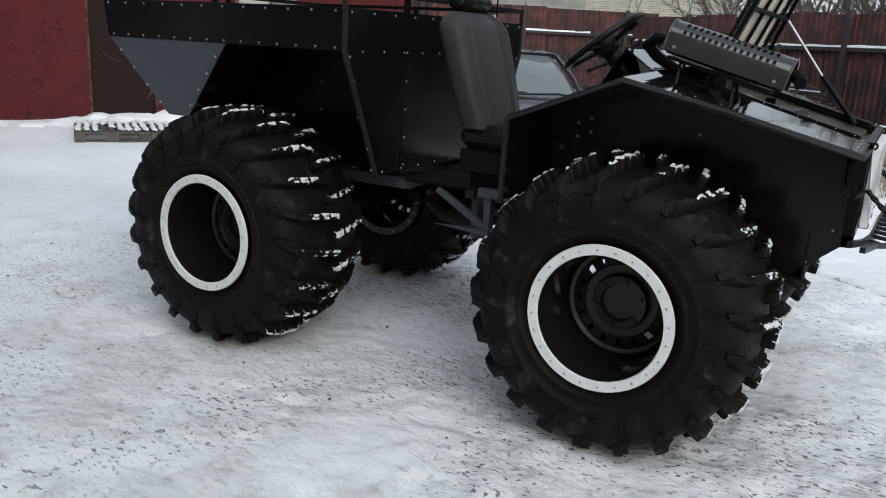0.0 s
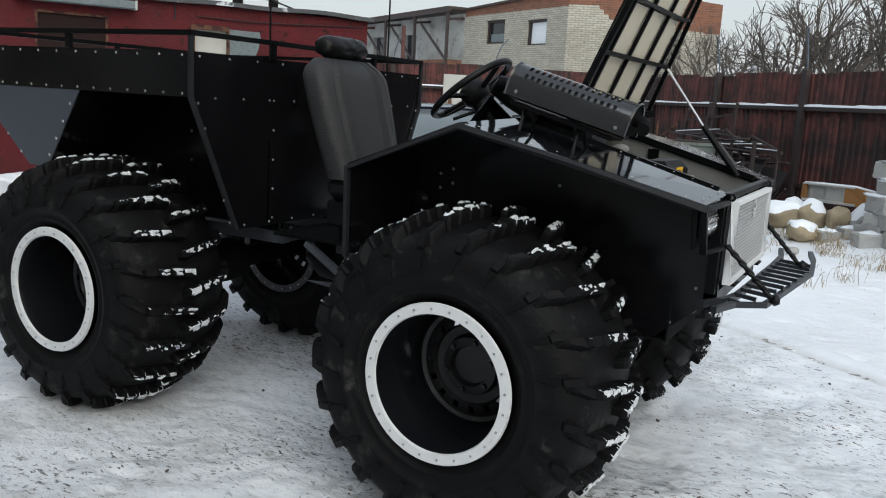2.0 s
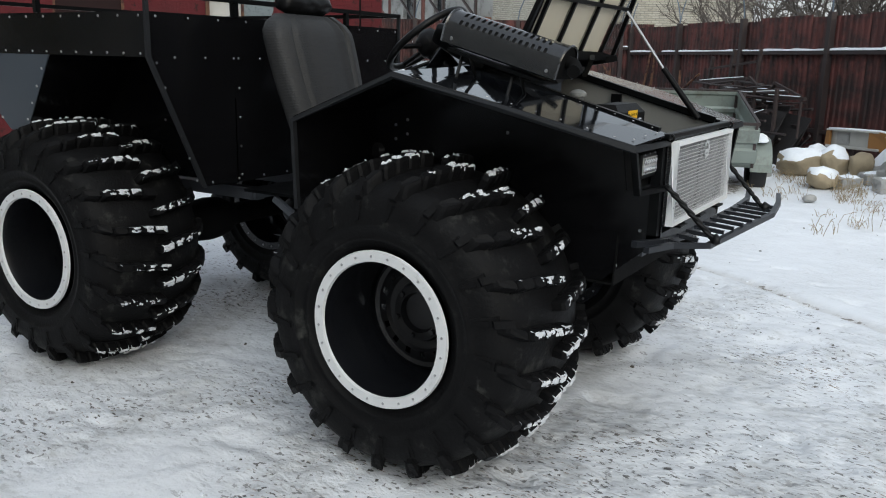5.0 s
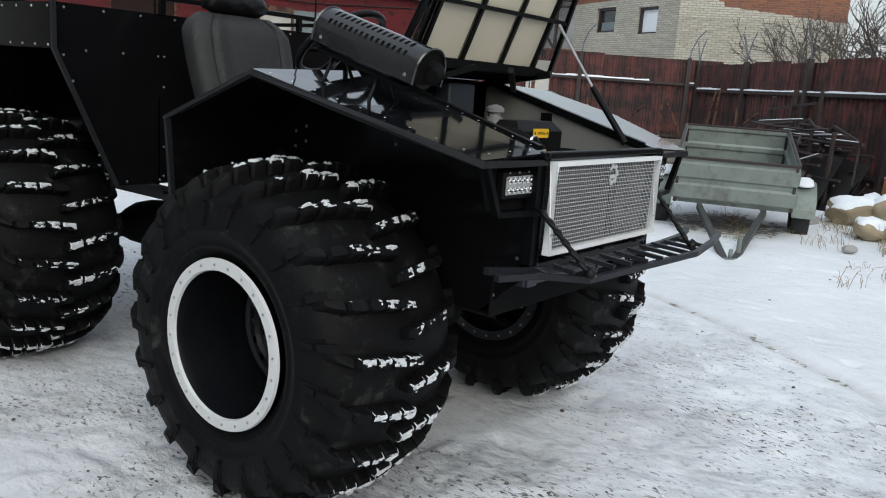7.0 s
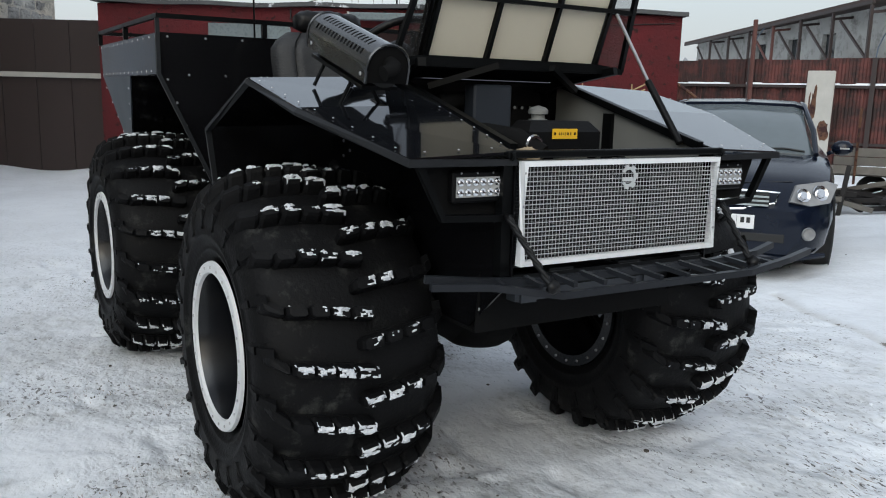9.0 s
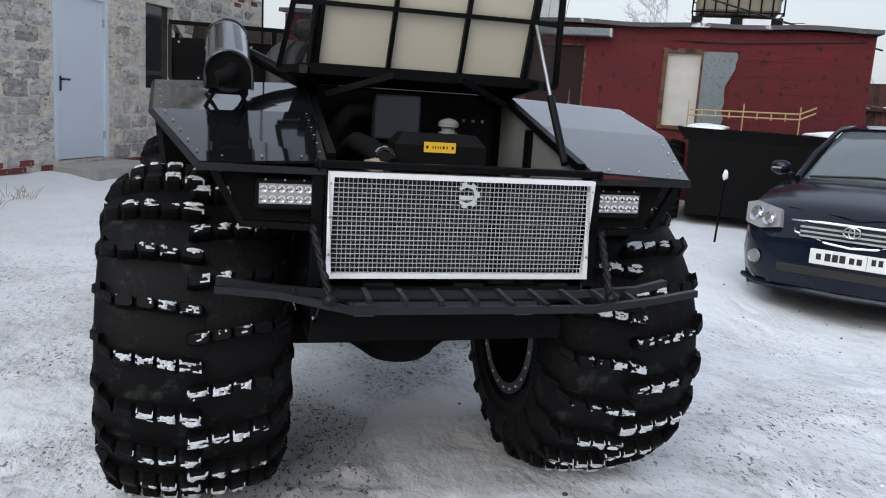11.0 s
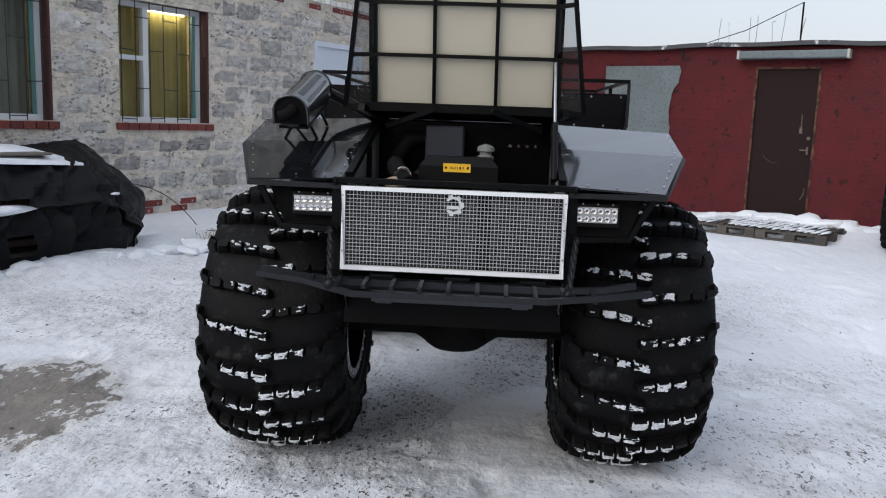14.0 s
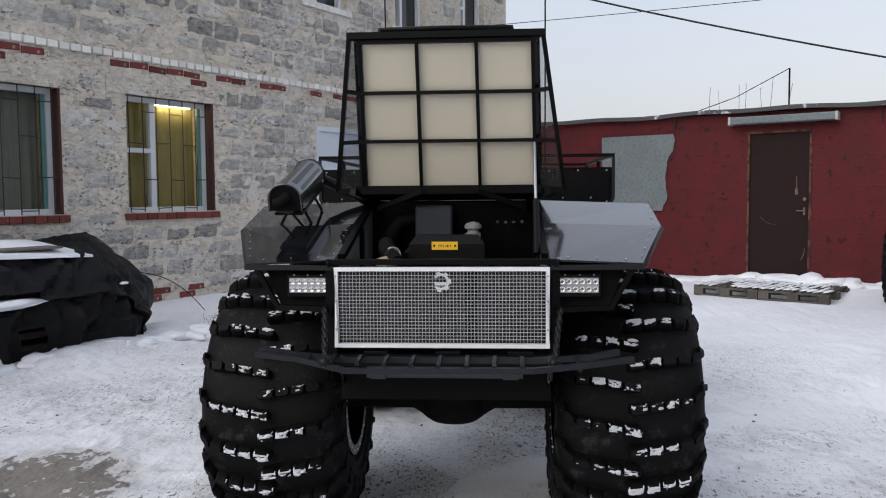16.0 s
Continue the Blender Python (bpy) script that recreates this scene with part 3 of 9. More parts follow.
MESHGREY = material("pale_wire_mesh", (0.46, 0.47, 0.48), 0.45, vary=0.08, scale=20)
# unlit copy of the curtain cloth, greyed and darkened in its colour
DIMCURTAIN = material("dim_grey_curtain", (0.22, 0.235, 0.19), 0.9, vary=0.3, scale=6)
DARKBRICK = material("dark_red_brick", (0.055, 0.018, 0.016), 0.9, vary=0.4, scale=12, bump=0.4)

# ---- ground: one sheet of trodden snow out to the horizon ----
def seg_dist(x, y, ax, ay, bx, by):
    dx, dy = bx - ax, by - ay
    k = np.clip(((x - ax) * dx + (y - ay) * dy) / (dx * dx + dy * dy), 0, 1)
    return np.hypot(x - ax - k * dx, y - ay - k * dy)


def value_noise(x, y, scale, seed):
    rng = np.random.RandomState(seed)
    tab = rng.rand(256, 256)
    u, v = x * scale, y * scale
    i, j = np.floor(u).astype(int), np.floor(v).astype(int)
    f, g = u - i, v - j
    f, g = f * f * (3 - 2 * f), g * g * (3 - 2 * g)
    t = lambda a, b: tab[a % 256, b % 256]
    return (t(i, j) * (1 - f) + t(i + 1, j) * f) * (1 - g) + (t(i, j + 1) * (1 - f) + t(i + 1, j + 1) * f) * g - 0.5


def ground_height(x, y):
    h = -0.21 * np.exp(-(seg_dist(x, y, -1.3, 3.2, -4.4, 7.2) / 1.15) ** 2)
    red = seg_dist(x, y, -9.6, 0.6, -5.4, 7.3)
    h = h + 0.16 * np.exp(-(red / 0.65) ** 2) * np.clip(1.4 - 0.25 * (y - 3.5), 0.2, 1)
    grey = seg_dist(x, y, 3.4, -8.44, -12.0, -0.34)
    h = h + 0.10 * np.exp(-(grey / 0.5) ** 2)
    h = h + 0.12 * np.exp(-(seg_dist(x, y, -2.4, -3.2, -3.9, -3.0) / 0.35) ** 2)
    h = h + 0.10 * np.exp(-(seg_dist(x, y, -0.3, 8.0, 2.2, 6.6) / 0.6) ** 2)
    h = h + 0.012 * np.exp(-(np.hypot(x + 1.33, y) / 1.0) ** 4)
    far = np.clip((np.hypot(x, y) - 14) / 20, 0, 1)
    return h + 0.3 * far


def ground_fine(x, y):
    near = np.exp(-(np.hypot(x - 0.5, y + 0.5) / 9) ** 2)
    crust = np.clip(0.5 + 2.2 * value_noise(x, y, 0.9, 11), 0.15, 1.0)
    h = 0.022 * value_noise(x, y, 1.3, 3) + 0.008 * value_noise(x, y, 4.1, 4)
    h = h + crust * (0.009 * value_noise(x, y, 7.0, 5) + 0.012 * value_noise(x * 0.8, y * 1.25, 14.0, 6) + 0.008 * value_noise(x, y, 26.0, 8))
    dimple = value_noise(x * 0.8, y * 1.2, 5.3, 21)
    h = h - 0.022 * np.clip((dimple - 0.30) / 0.12, 0, 1)
    # tyre marks pressed in round the vehicle, their bars bent and broken
    wob = 0.5 * value_noise(x, y, 2.3, 41) + 0.25 * value_noise(x, y, 6.0, 42)
    for cx, cy, ang, w in ((0.9, -0.1, 4, 0.30), (1.6, 0.65, -6, 0.28), (1.5, -0.62, 2, 0.28), (0.6, -1.35, 20, 0.32), (2.6, 1.6, 35, 0.30), (-1.2, -1.6, 14, 0.30), (2.2, -1.1, 28, 0.30)):
        ca, sa = math.cos(radians(ang)), math.sin(radians(ang))
        u, v = (x - cx) * ca + (y - cy) * sa, -(x - cx) * sa + (y - cy) * ca
        inside = np.exp(-(v / w) ** 4) * np.clip(0.6 + 1.6 * value_noise(x, y, 0.8, 43), 0.1, 1)
        bar = np.clip(np.sin(u * 2 * math.pi / 0.135 + 2.8 * np.abs(v) / w + 5 * wob), -0.25, 1)
        h = h - inside * (0.004 + 0.006 * bar * np.clip(0.5 + 2.0 * value_noise(x, y, 3.7, 44), 0.0, 1.0))
    # shoe prints, wandering round the vehicle
    foot = random.Random(17)
    for k in range(90):
        a = foot.uniform(-2.3, 1.5)
        d = foot.uniform(1.4, 3.6)
        cx, cy, ang = 0.2 + d * math.cos(a) * 1.2, -0.1 + d * math.sin(a), a + math.pi / 2 + foot.uniform(-0.7, 0.7)
        ca, sa = math.cos(ang), math.sin(ang)
        near_by = (np.abs(x - cx) < 0.3) & (np.abs(y - cy) < 0.3)
        u, v = (x[near_by] - cx) * ca + (y[near_by] - cy) * sa, -(x[near_by] - cx) * sa + (y[near_by] - cy) * ca
        e = np.hypot(u / 0.145, v / (0.050 + 0.012 * np.tanh(u * 14)))
        h[near_by] += -foot.uniform(0.006, 0.016) * np.exp(-e ** 6) * (0.75 + 0.25 * np.sign(np.sin(u * 2 * math.pi / 0.045))) + 0.006 * np.exp(-((e - 1.25) / 0.22) ** 2)
    h = h - 0.024 * np.exp(-(seg_dist(x, y, -1.2, 3.78, 2.6, 1.06) / 0.05) ** 2) + 0.012 * np.exp(-(seg_dist(x, y, -1.15, 3.88, 2.65, 1.16) / 0.08) ** 2)
    return h * near - 0.004


def stretch(lo, hi, fine_lo, fine_hi, step):
    mid = np.arange(fine_lo, fine_hi, step)
    def tail(start, end):
        out, d, p = [], step, start
        s = 1 if end > start else -1
        while abs(p - start) < abs(end - start):
            d = min(d * 1.25, 25)
            p += s * d
            out.append(p)
        return out
    return np.array(tail(fine_lo, lo)[::-1] + list(mid) + tail(fine_hi, hi))


def build_ground():
    xs, ys = stretch(-180, 150, -4.6, 3.3, 0.0235), stretch(-150, 220, -3.9, 5.6, 0.0235)
    X, Y = np.meshgrid(xs, ys, indexing="ij")
    Z = ground_height(X, Y) + ground_fine(X, Y)
    nx, ny = X.shape
    verts = np.stack([X, Y, Z], -1).reshape(-1, 3)
    idx = np.arange(nx * ny).reshape(nx, ny)
    faces = np.stack([idx[:-1, :-1], idx[1:, :-1], idx[1:, 1:], idx[:-1, 1:]], -1).reshape(-1, 4)
    me = bpy.data.meshes.new("ground")
    me.from_pydata(verts.tolist(), [], faces.tolist())
    bare = np.exp(-(np.hypot((X - 0.25) * 0.75, Y + 1.95) / 0.46) ** 4)
    bare = bare + 0.75 * np.exp(-(np.hypot((X - 1.3) * 0.7, (Y + 2.0)) / 0.30) ** 4)
    # trailer's shade on the snow, painted as a dark patch beneath it
    bare = np.maximum(bare, 0.9 * np.exp(-(np.hypot(((X + 0.72) * 0.94 + (Y - 6.45) * 0.342) / 0.62, (-(X + 0.72) * 0.342 + (Y - 6.45) * 0.94) / 0.85)) ** 4))
    # shaded side of the track groove, painted as a thin dark line
    bare = np.maximum(bare, 0.42 * np.exp(-(seg_dist(X, Y, -1.2, 3.78, 2.6, 1.06) / 0.045) ** 2))
    # trodden up to a tyre-cut edge, smoother and whiter beyond it
    side = (X + 1.2) * -0.582 + (Y - 3.78) * -0.813 + 0.12 * value_noise(X, Y, 1.7, 31)
    trod = np.clip(side / 0.2 + 0.4, 0, 1) * np.exp(-(np.hypot(X - 0.6, Y + 0.6) / 4.2) ** 4)
    att = me.attributes.new("trod", "FLOAT", "POINT")
    att.data.foreach_set("value", trod.reshape(-1).astype(np.float32))
    att = me.attributes.new("worn", "FLOAT", "POINT")
    att.data.foreach_set("value", bare.reshape(-1).astype(np.float32))
    me.shade_smooth()
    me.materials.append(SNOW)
    return tagged(new("ground", me), "trodden, gritty snow over the whole yard", "ground", kind="structure")


build_ground()


def gz(x, y):
    return float(ground_height(np.float64(x), np.float64(y)))


# ---- red shed: wall frame has x along the wall, -y towards the yard ----
RED = frame_at(-7.79, 3.52, 57.7)
red_shed = thing("red_shed", "long low shed of red-painted peeling masonry with a flat felt roof", "shed", RED, kind="structure")


def wall_with_holes(bm, u0, u1, z0, z1, thick, holes):
    """A wall from y = 0 back to y = thick with square openings (u0, u1, z0, z1)."""
    us = sorted({u0, u1, *[h[0] for h in holes], *[h[1] for h in holes]})
    zs = sorted({z0, z1, *[h[2] for h in holes], *[h[3] for h in holes]})
    def hole(u, z):
        return any(h[0] < u < h[1] and h[2] < z < h[3] for h in holes)
    solid = {(i, j): not hole((us[i] + us[i + 1]) / 2, (zs[j] + zs[j + 1]) / 2) for i in range(len(us) - 1) for j in range(len(zs) - 1)}
    V = {}
    def vert(i, j, y):
        if (i, j, y) not in V:
            V[i, j, y] = bm.verts.new((us[i], y, zs[j]))
        return V[i, j, y]
    for (i, j), s in solid.items():
        if not s:
            continue
        for y in (0, thick):
            bm.faces.new([vert(i, j, y), vert(i + 1, j, y), vert(i + 1, j + 1, y), vert(i, j + 1, y)])
        for di, dj, e in ((-1, 0, ((i, j), (i, j + 1))), (1, 0, ((i + 1, j), (i + 1, j + 1))), (0, -1, ((i, j), (i + 1, j))), (0, 1, ((i, j + 1), (i + 1, j + 1)))):
            if not solid.get((i + di, j + dj), False):
                a, b = e
                bm.faces.new([vert(*a, 0), vert(*b, 0), vert(*b, thick), vert(*a, thick)])
    return bm


RU0, RU1, RTOP = -3.65, 4.30, 2.36
D0, D1, DZ0, DZ1 = 0.02, 0.80, 0.15, 2.09
W0, W1, WZ0, WZ1 = 1.86, 2.30, 1.10, 2.05
bm = B()
wall_with_holes(bm, RU0, RU1, -0.3, RTOP, 0.25, [(D0, D1, DZ0, DZ1), (W0, W1, WZ0, WZ1)])
part("wall", bm, REDWALL, red_shed, "red-painted masonry with rust spots")
# painted block courses standing slightly proud of one another
rng = random.Random(4)
for j in range(12):
    z0 = -0.02 + j * 0.2
    u = RU0 + (0.2 if j % 2 else 0)
    while u < RU1 - 0.05:
        ue = min(RU1, u + 0.41)
        mu, mz = (u + ue) / 2, z0 + 0.1
        if not (D0 - 0.2 < mu < D1 + 0.2 and mz < DZ1 + 0.08) and not (W0 - 0.2 < mu < W1 + 0.2 and WZ0 - 0.1 < mz < WZ1 + 0.1):
            d = 0.002 + 0.002 * rng.random()
            courses = B()
            hexa(courses, [(u + 0.004, -d, z0 + 0.004), (ue - 0.004, -d, z0 + 0.004), (ue, 0.01, z0), (u, 0.01, z0), (u + 0.004, -d, min(RTOP, z0 + 0.196)), (ue - 0.004, -d, min(RTOP, z0 + 0.196)), (ue, 0.01, min(RTOP, z0 + 0.2)), (u, 0.01, min(RTOP, z0 + 0.2))])
            part("block", courses, REDWALL, red_shed)
        u += 0.41
bm = B()
plate(bm, [(RU1 - 0.25, 0.25, -0.3), (RU1, 0.25, -0.3), (RU1, 5.0, -0.3), (RU1 - 0.25, 5.0, -0.3)], RTOP + 0.3, (0, 0, 1))
plate(bm, [(RU0, 0.25, -0.3), (RU0 + 0.25, 0.25, -0.3), (RU0 + 0.25, 5.0, -0.3), (RU0, 5.0, -0.3)], RTOP + 0.3, (0, 0, 1))
plate(bm, [(RU0, 4.75, -0.3), (RU1, 4.75, -0.3), (RU1, 5.0, -0.3), (RU0, 5.0, -0.3)], RTOP + 0.3, (0, 0, 1))
part("side_walls", bm, REDWALL, red_shed)
roof = B()
nroof = 40
for i in range(nroof):
    a, b = RU0 - 0.06 + (RU1 - RU0 + 0.12) * i / nroof, RU0 - 0.06 + (RU1 - RU0 + 0.12) * (i + 1) / nroof
    za, zb = 0.02 * math.sin(a * 3.1) * math.sin(a * 1.3), 0.02 * math.sin(b * 3.1) * math.sin(b * 1.3)
    hexa(roof, [(a, -0.10, RTOP + za), (b, -0.10, RTOP + zb), (b, 5.05, RTOP + 0.1), (a, 5.05, RTOP + 0.1), (a, -0.09, RTOP + 0.055 + za), (b, -0.09, RTOP + 0.055 + zb), (b, 5.05, RTOP + 0.18), (a, 5.05, RTOP + 0.18)])
part("roof", roof, ROOFFELT, red_shed, "sagging dark felt roof edge with snow")
door = B()
box(door, D0 + 0.012, D1 - 0.012, 0.02, 0.07, DZ0 + 0.01, DZ1 - 0.012, 0.004)
door_ob = part("door", door, BROWNDOOR, red_shed, "scuffed dark brown steel door")
fr = B()
ragged = random.Random(8)
for k in range(26):
    za, zb = DZ0 + (DZ1 + 0.012 - DZ0) * k / 26, DZ0 + (DZ1 + 0.012 - DZ0) * (k + 1) / 26
    box(fr, D0 - 0.010 - 0.012 * ragged.random(), D0 + 0.012, -0.010, 0.08, za, zb)
    box(fr, D1 - 0.012, D1 + 0.006 + 0.020 * ragged.random() ** 2, -0.010, 0.08, za, zb)
for k in range(10):
    ua, ub = D0 + 0.012 + (D1 - D0 - 0.024) * k / 10, D0 + 0.012 + (D1 - D0 - 0.024) * (k + 1) / 10
    box(fr, ua, ub, -0.010, 0.08, DZ1 - 0.012, DZ1 + 0.008 + 0.014 * ragged.random())
part("door_frame", fr, RUST, red_shed, "rusty orange door frame")
hd = B()
box(hd, D1 - 0.16, D1 - 0.06, -0.022, -0.010, 1.04, 1.055, 0.004)
box(hd, D1 - 0.078, D1 - 0.054, -0.010, 0.02, 0.99, 1.09, 0.004)
lathe(hd, [(-0.004, 0.0), (-0.004, 0.022), (0.02, 0.022)], 12, centre=(D1 - 0.065, 0, 1.20))
tube(hd, [(D1 - 0.17, 0.012, 1.50), (D1 - 0.165, 0.012, 1.36), (D1 - 0.17, 0.012, 1.30)], 0.006, 6)
box(hd, D1 - 0.185, D1 - 0.150, 0.005, 0.02, 1.26, 1.34)
tube(hd, [(D0 + 0.16, 0.019, 0.96), (D0 + 0.22, 0.019, 0.90), (D0 + 0.28, 0.019, 0.87), (D0 + 0.36, 0.019, 0.86)], 0.0022, 5)
tube(hd, [(D1 - 0.10, 0.015, 0.40), (D1 - 0.06, 0.012, 0.48), (D1 - 0.055, 0.012, 0.56)], 0.006, 5)
part("handle", hd, LOCKSTEEL, door_ob, "worn lock, handle and key hook")
vis = B()
box(vis, -0.20, 1.13, -0.17, -0.02, 2.20, 2.30, 0.012)
vis_ob = part("strip_light", vis, GREYSHEET, red_shed, "long grey strip-light housing above the door")
caps = B()
box(caps, -0.215, -0.185, -0.175, -0.015, 2.195, 2.305, 0.004)
box(caps, 1.115, 1.145, -0.175, -0.015, 2.195, 2.305, 0.004)
part("end_cap", caps, SIGNWHITE, vis_ob)


def torn_sheet(bm, u0, u1, z0, z1, seed, y=-0.022):
    """A flat sheet with a torn edge at its right side."""
    r = random.Random(seed)
    pts = [(u0, y, z0), (u1 - 0.15, y, z0)]
    for k in range(1, 14):
        f = k / 14
        pts.append((u1 - 0.15 * (1 - f) + 0.035 * math.sin(9 * f) + r.uniform(-0.02, 0.02), y, z0 + (z1 - z0) * f))
    pts += [(u1, y, z1), (u0, y, z1)]
    plate(bm, pts, 0.004, (0, -1, 0))


sh = B()
torn_sheet(sh, -2.13, -1.03, 1.04, 2.13, 1)
part("wall_sheet", sh, GREYSHEET, red_shed, "weathered zinc sheet with a torn edge")
sh = B()
torn_sheet(sh, W1 + 0.02, 2.72, 1.09, 2.07, 2)
part("shutter", sh, GREYSHEET, red_shed, "weathered zinc sheet over half a window")
win = B()
box(win, W0 + 0.01, W1 - 0.01, 0.03, 0.05, WZ0 + 0.01, WZ1 - 0.01)
part("window_pane", win, SIGNWHITE, red_shed, "pale boarded window pane")
wf = B()
for u0, u1, z0, z1 in ((W0 - 0.04, W0 + 0.01, WZ0 - 0.04, WZ1 + 0.05), (W1 - 0.01, W1 + 0.02, WZ0 - 0.04, WZ1 + 0.05), (W0 + 0.01, W1 - 0.01, WZ1 - 0.01, WZ1 + 0.05), (W0 + 0.01, W1 - 0.01, WZ0 - 0.04, WZ0 + 0.01)):
    box(wf, u0, u1, -0.03, 0.06, z0, z1)
part("window_frame", wf, RUST, red_shed)
rstp = B()
tube(rstp, [(-1.0, -0.03, RTOP - 0.02), (-1.0, -0.035, RTOP - 0.12), (-1.0, -0.03, RTOP - 0.16)], 0.012, 6)
tube(rstp, [(1.62, -0.012, RTOP - 0.02), (1.62, -0.012, RTOP - 0.22)], 0.010, 6)
tube(rstp, [(1.9, -0.012, RTOP - 0.16), (2.6, -0.03, RTOP - 0.17), (4.2, -0.012, RTOP - 0.10)], 0.007, 6)
part("wall_cable", rstp, WIRE, red_shed)

mast = thing("roof_mast", "thin dark mast with guy wires on the shed roof", "mast", RED @ pose(-0.22, 0, 0))
mb = B()
tube(mb, [(0.62, 0.5, RTOP + 0.05), (0.62, 0.5, RTOP + 0.62)], 0.012, 8)
part("pole", mb, TUBE, mast)
mb = B()
tube(mb, [(0.62, 0.5, RTOP + 0.62), (-0.1, 0.5, RTOP + 0.28), (-0.85, 0.5, RTOP + 0.06)], 0.006, 5)
part("guy_wire", mb, TUBE, mast)
weeds = B()
r = random.Random(3)
for i in range(7):
    u = -0.6 + i * 0.17 + r.uniform(-0.05, 0.05)
    tube(weeds, [(u, 0.3, RTOP + 0.03), (u + r.uniform(-0.03, 0.03), 0.3, RTOP + 0.2 + 0.2 * r.random()), (u + r.uniform(-0.08, 0.08), 0.3, RTOP + 0.3 + 0.2 * r.random())], 0.003, 4)
tagged(part("roof_weeds", weeds, BARK), "dry weeds on the shed roof", "weeds", kind="stuff").matrix_world = RED

# tank in a cage on the shed roof
ibc = thing("caged_tank", "dirty plastic tank in a steel cage on the shed roof", "tank", RED @ pose(2.10, 1.05, RTOP + 0.17))
bm = B()
box(bm, 0.04, 1.16, 0.04, 0.96, 0.15, 1.10, 0.05)
part("tank", bm, TANKPLASTIC, ibc)
for k in range(9):
    bm = B()
    u = 0.0 + 1.2 * k / 8
    tube(bm, [(u, 0.0, 0.12), (u, 0.0, 1.14)], 0.012, 6)
    part("cage_bar", bm, TUBE, ibc)
for k in range(5):
    bm = B()
    z = 0.16 + 0.97 * k / 4
    tube(bm, [(0, 0, z), (1.2, 0, z), (1.2, 1.0, z), (0, 1.0, z)], 0.012, 6, close=True)
    part("cage_hoop", bm, TUBE, ibc)
for u in (0.0, 0.53, 1.06):
    bm = B()
    box(bm, u, u + 0.14, 0.0, 1.0, -0.06, 0.10)
    part("skid", bm, PLASTIC, ibc)
bm = B()
box(bm, 0.15, 0.52, -0.005, 0.9, -0.02, 0.08)
box(bm, 0.68, 1.05, -0.005, 0.9, -0.02, 0.08)
part("snow", bm, SNOWLUMP, ibc)

# dark gate at the shed's left end
gate = thing("dark_gate", "tall dark sheet-metal gate beside the red shed", "gate", RED, kind="structure")
for i in range(6):
    bm = B()
    u = RU0 - 0.05 - 0.5 * (i + 1)
    box(bm, u, u + 0.49, 0.30, 0.34, 0.0, 2.15)
    part("gate_sheet", bm, FENCEPOST, gate)
bm = B()
box(bm, RU0 - 3.1, RU0 - 0.02, 0.24, 0.30, 1.35, 1.42)
part("gate_rail", bm, SIGNWHITE, gate)

# ---- grey block house ----
GREY = frame_at(-5.35, -3.84, math.degrees(math.atan2(0.465, -0.885)))
grey = thing("grey_block_building", "two-storey building of rough grey cinder blocks with mortar smears", "building", GREY, kind="structure")
GU0, GU1, GTOP = -9.0, 8.9, 6.70
WIN = [(-2.15, -0.98, 1.12, 2.40), (-0.17, 1.06, 1.12, 2.42)]
UPW = [(-1.6, -0.4, 4.05, 5.4), (2.85, 3.75, 4.03, 5.4), (5.02, 5.92, 4.03, 5.4), (7.1, 8.0, 4.03, 5.4)]
GD = (3.06, 4.06, 0.20, 2.24)
OPEN = WIN + UPW + [GD, (5.0, 5.75, 1.15, 2.35)]
bm = B()
wall_with_holes(bm, GU0, GU1, -0.3, GTOP, 0.35, OPEN)
part("wall", bm, MORTAR, grey, "smeared grey mortar wall")
bm = B()
plate(bm, [(GU1 - 0.35, 0.35, -0.3), (GU1, 0.35, -0.3), (GU1, 9.0, -0.3), (GU1 - 0.35, 9.0, -0.3)], GTOP + 0.3, (0, 0, 1))
plate(bm, [(GU0, 0.35, -0.3), (GU0 + 0.35, 0.35, -0.3), (GU0 + 0.35, 9.0, -0.3), (GU0, 9.0, -0.3)], GTOP + 0.3, (0, 0, 1))
plate(bm, [(GU0 + 0.35, 8.6, -0.3), (GU1 - 0.35, 8.6, -0.3), (GU1 - 0.35, 9.0, -0.3), (GU0 + 0.35, 9.0, -0.3)], GTOP + 0.3, (0, 0, 1))
plate(bm, [(GU0 - 0.1, -0.15, GTOP), (GU1 + 0.1, -0.15, GTOP), (GU1 + 0.1, 9.1, GTOP), (GU0 - 0.1, 9.1, GTOP)], 0.12, (0, 0, 1))
part("back_walls", bm, MORTAR, grey)
bm = B()
box(bm, GU0 + 0.4, GU1 - 0.4, 2.2, 2.25, 0, 3.0)
box(bm, GU0 + 0.4, GU1 - 0.4, 0.36, 2.2, -0.05, 0.0)
box(bm, GU0 + 0.4, GU1 - 0.4, 0.36, 2.2, 2.75, 2.8)
part("room_lining", bm, INSIDE, grey)


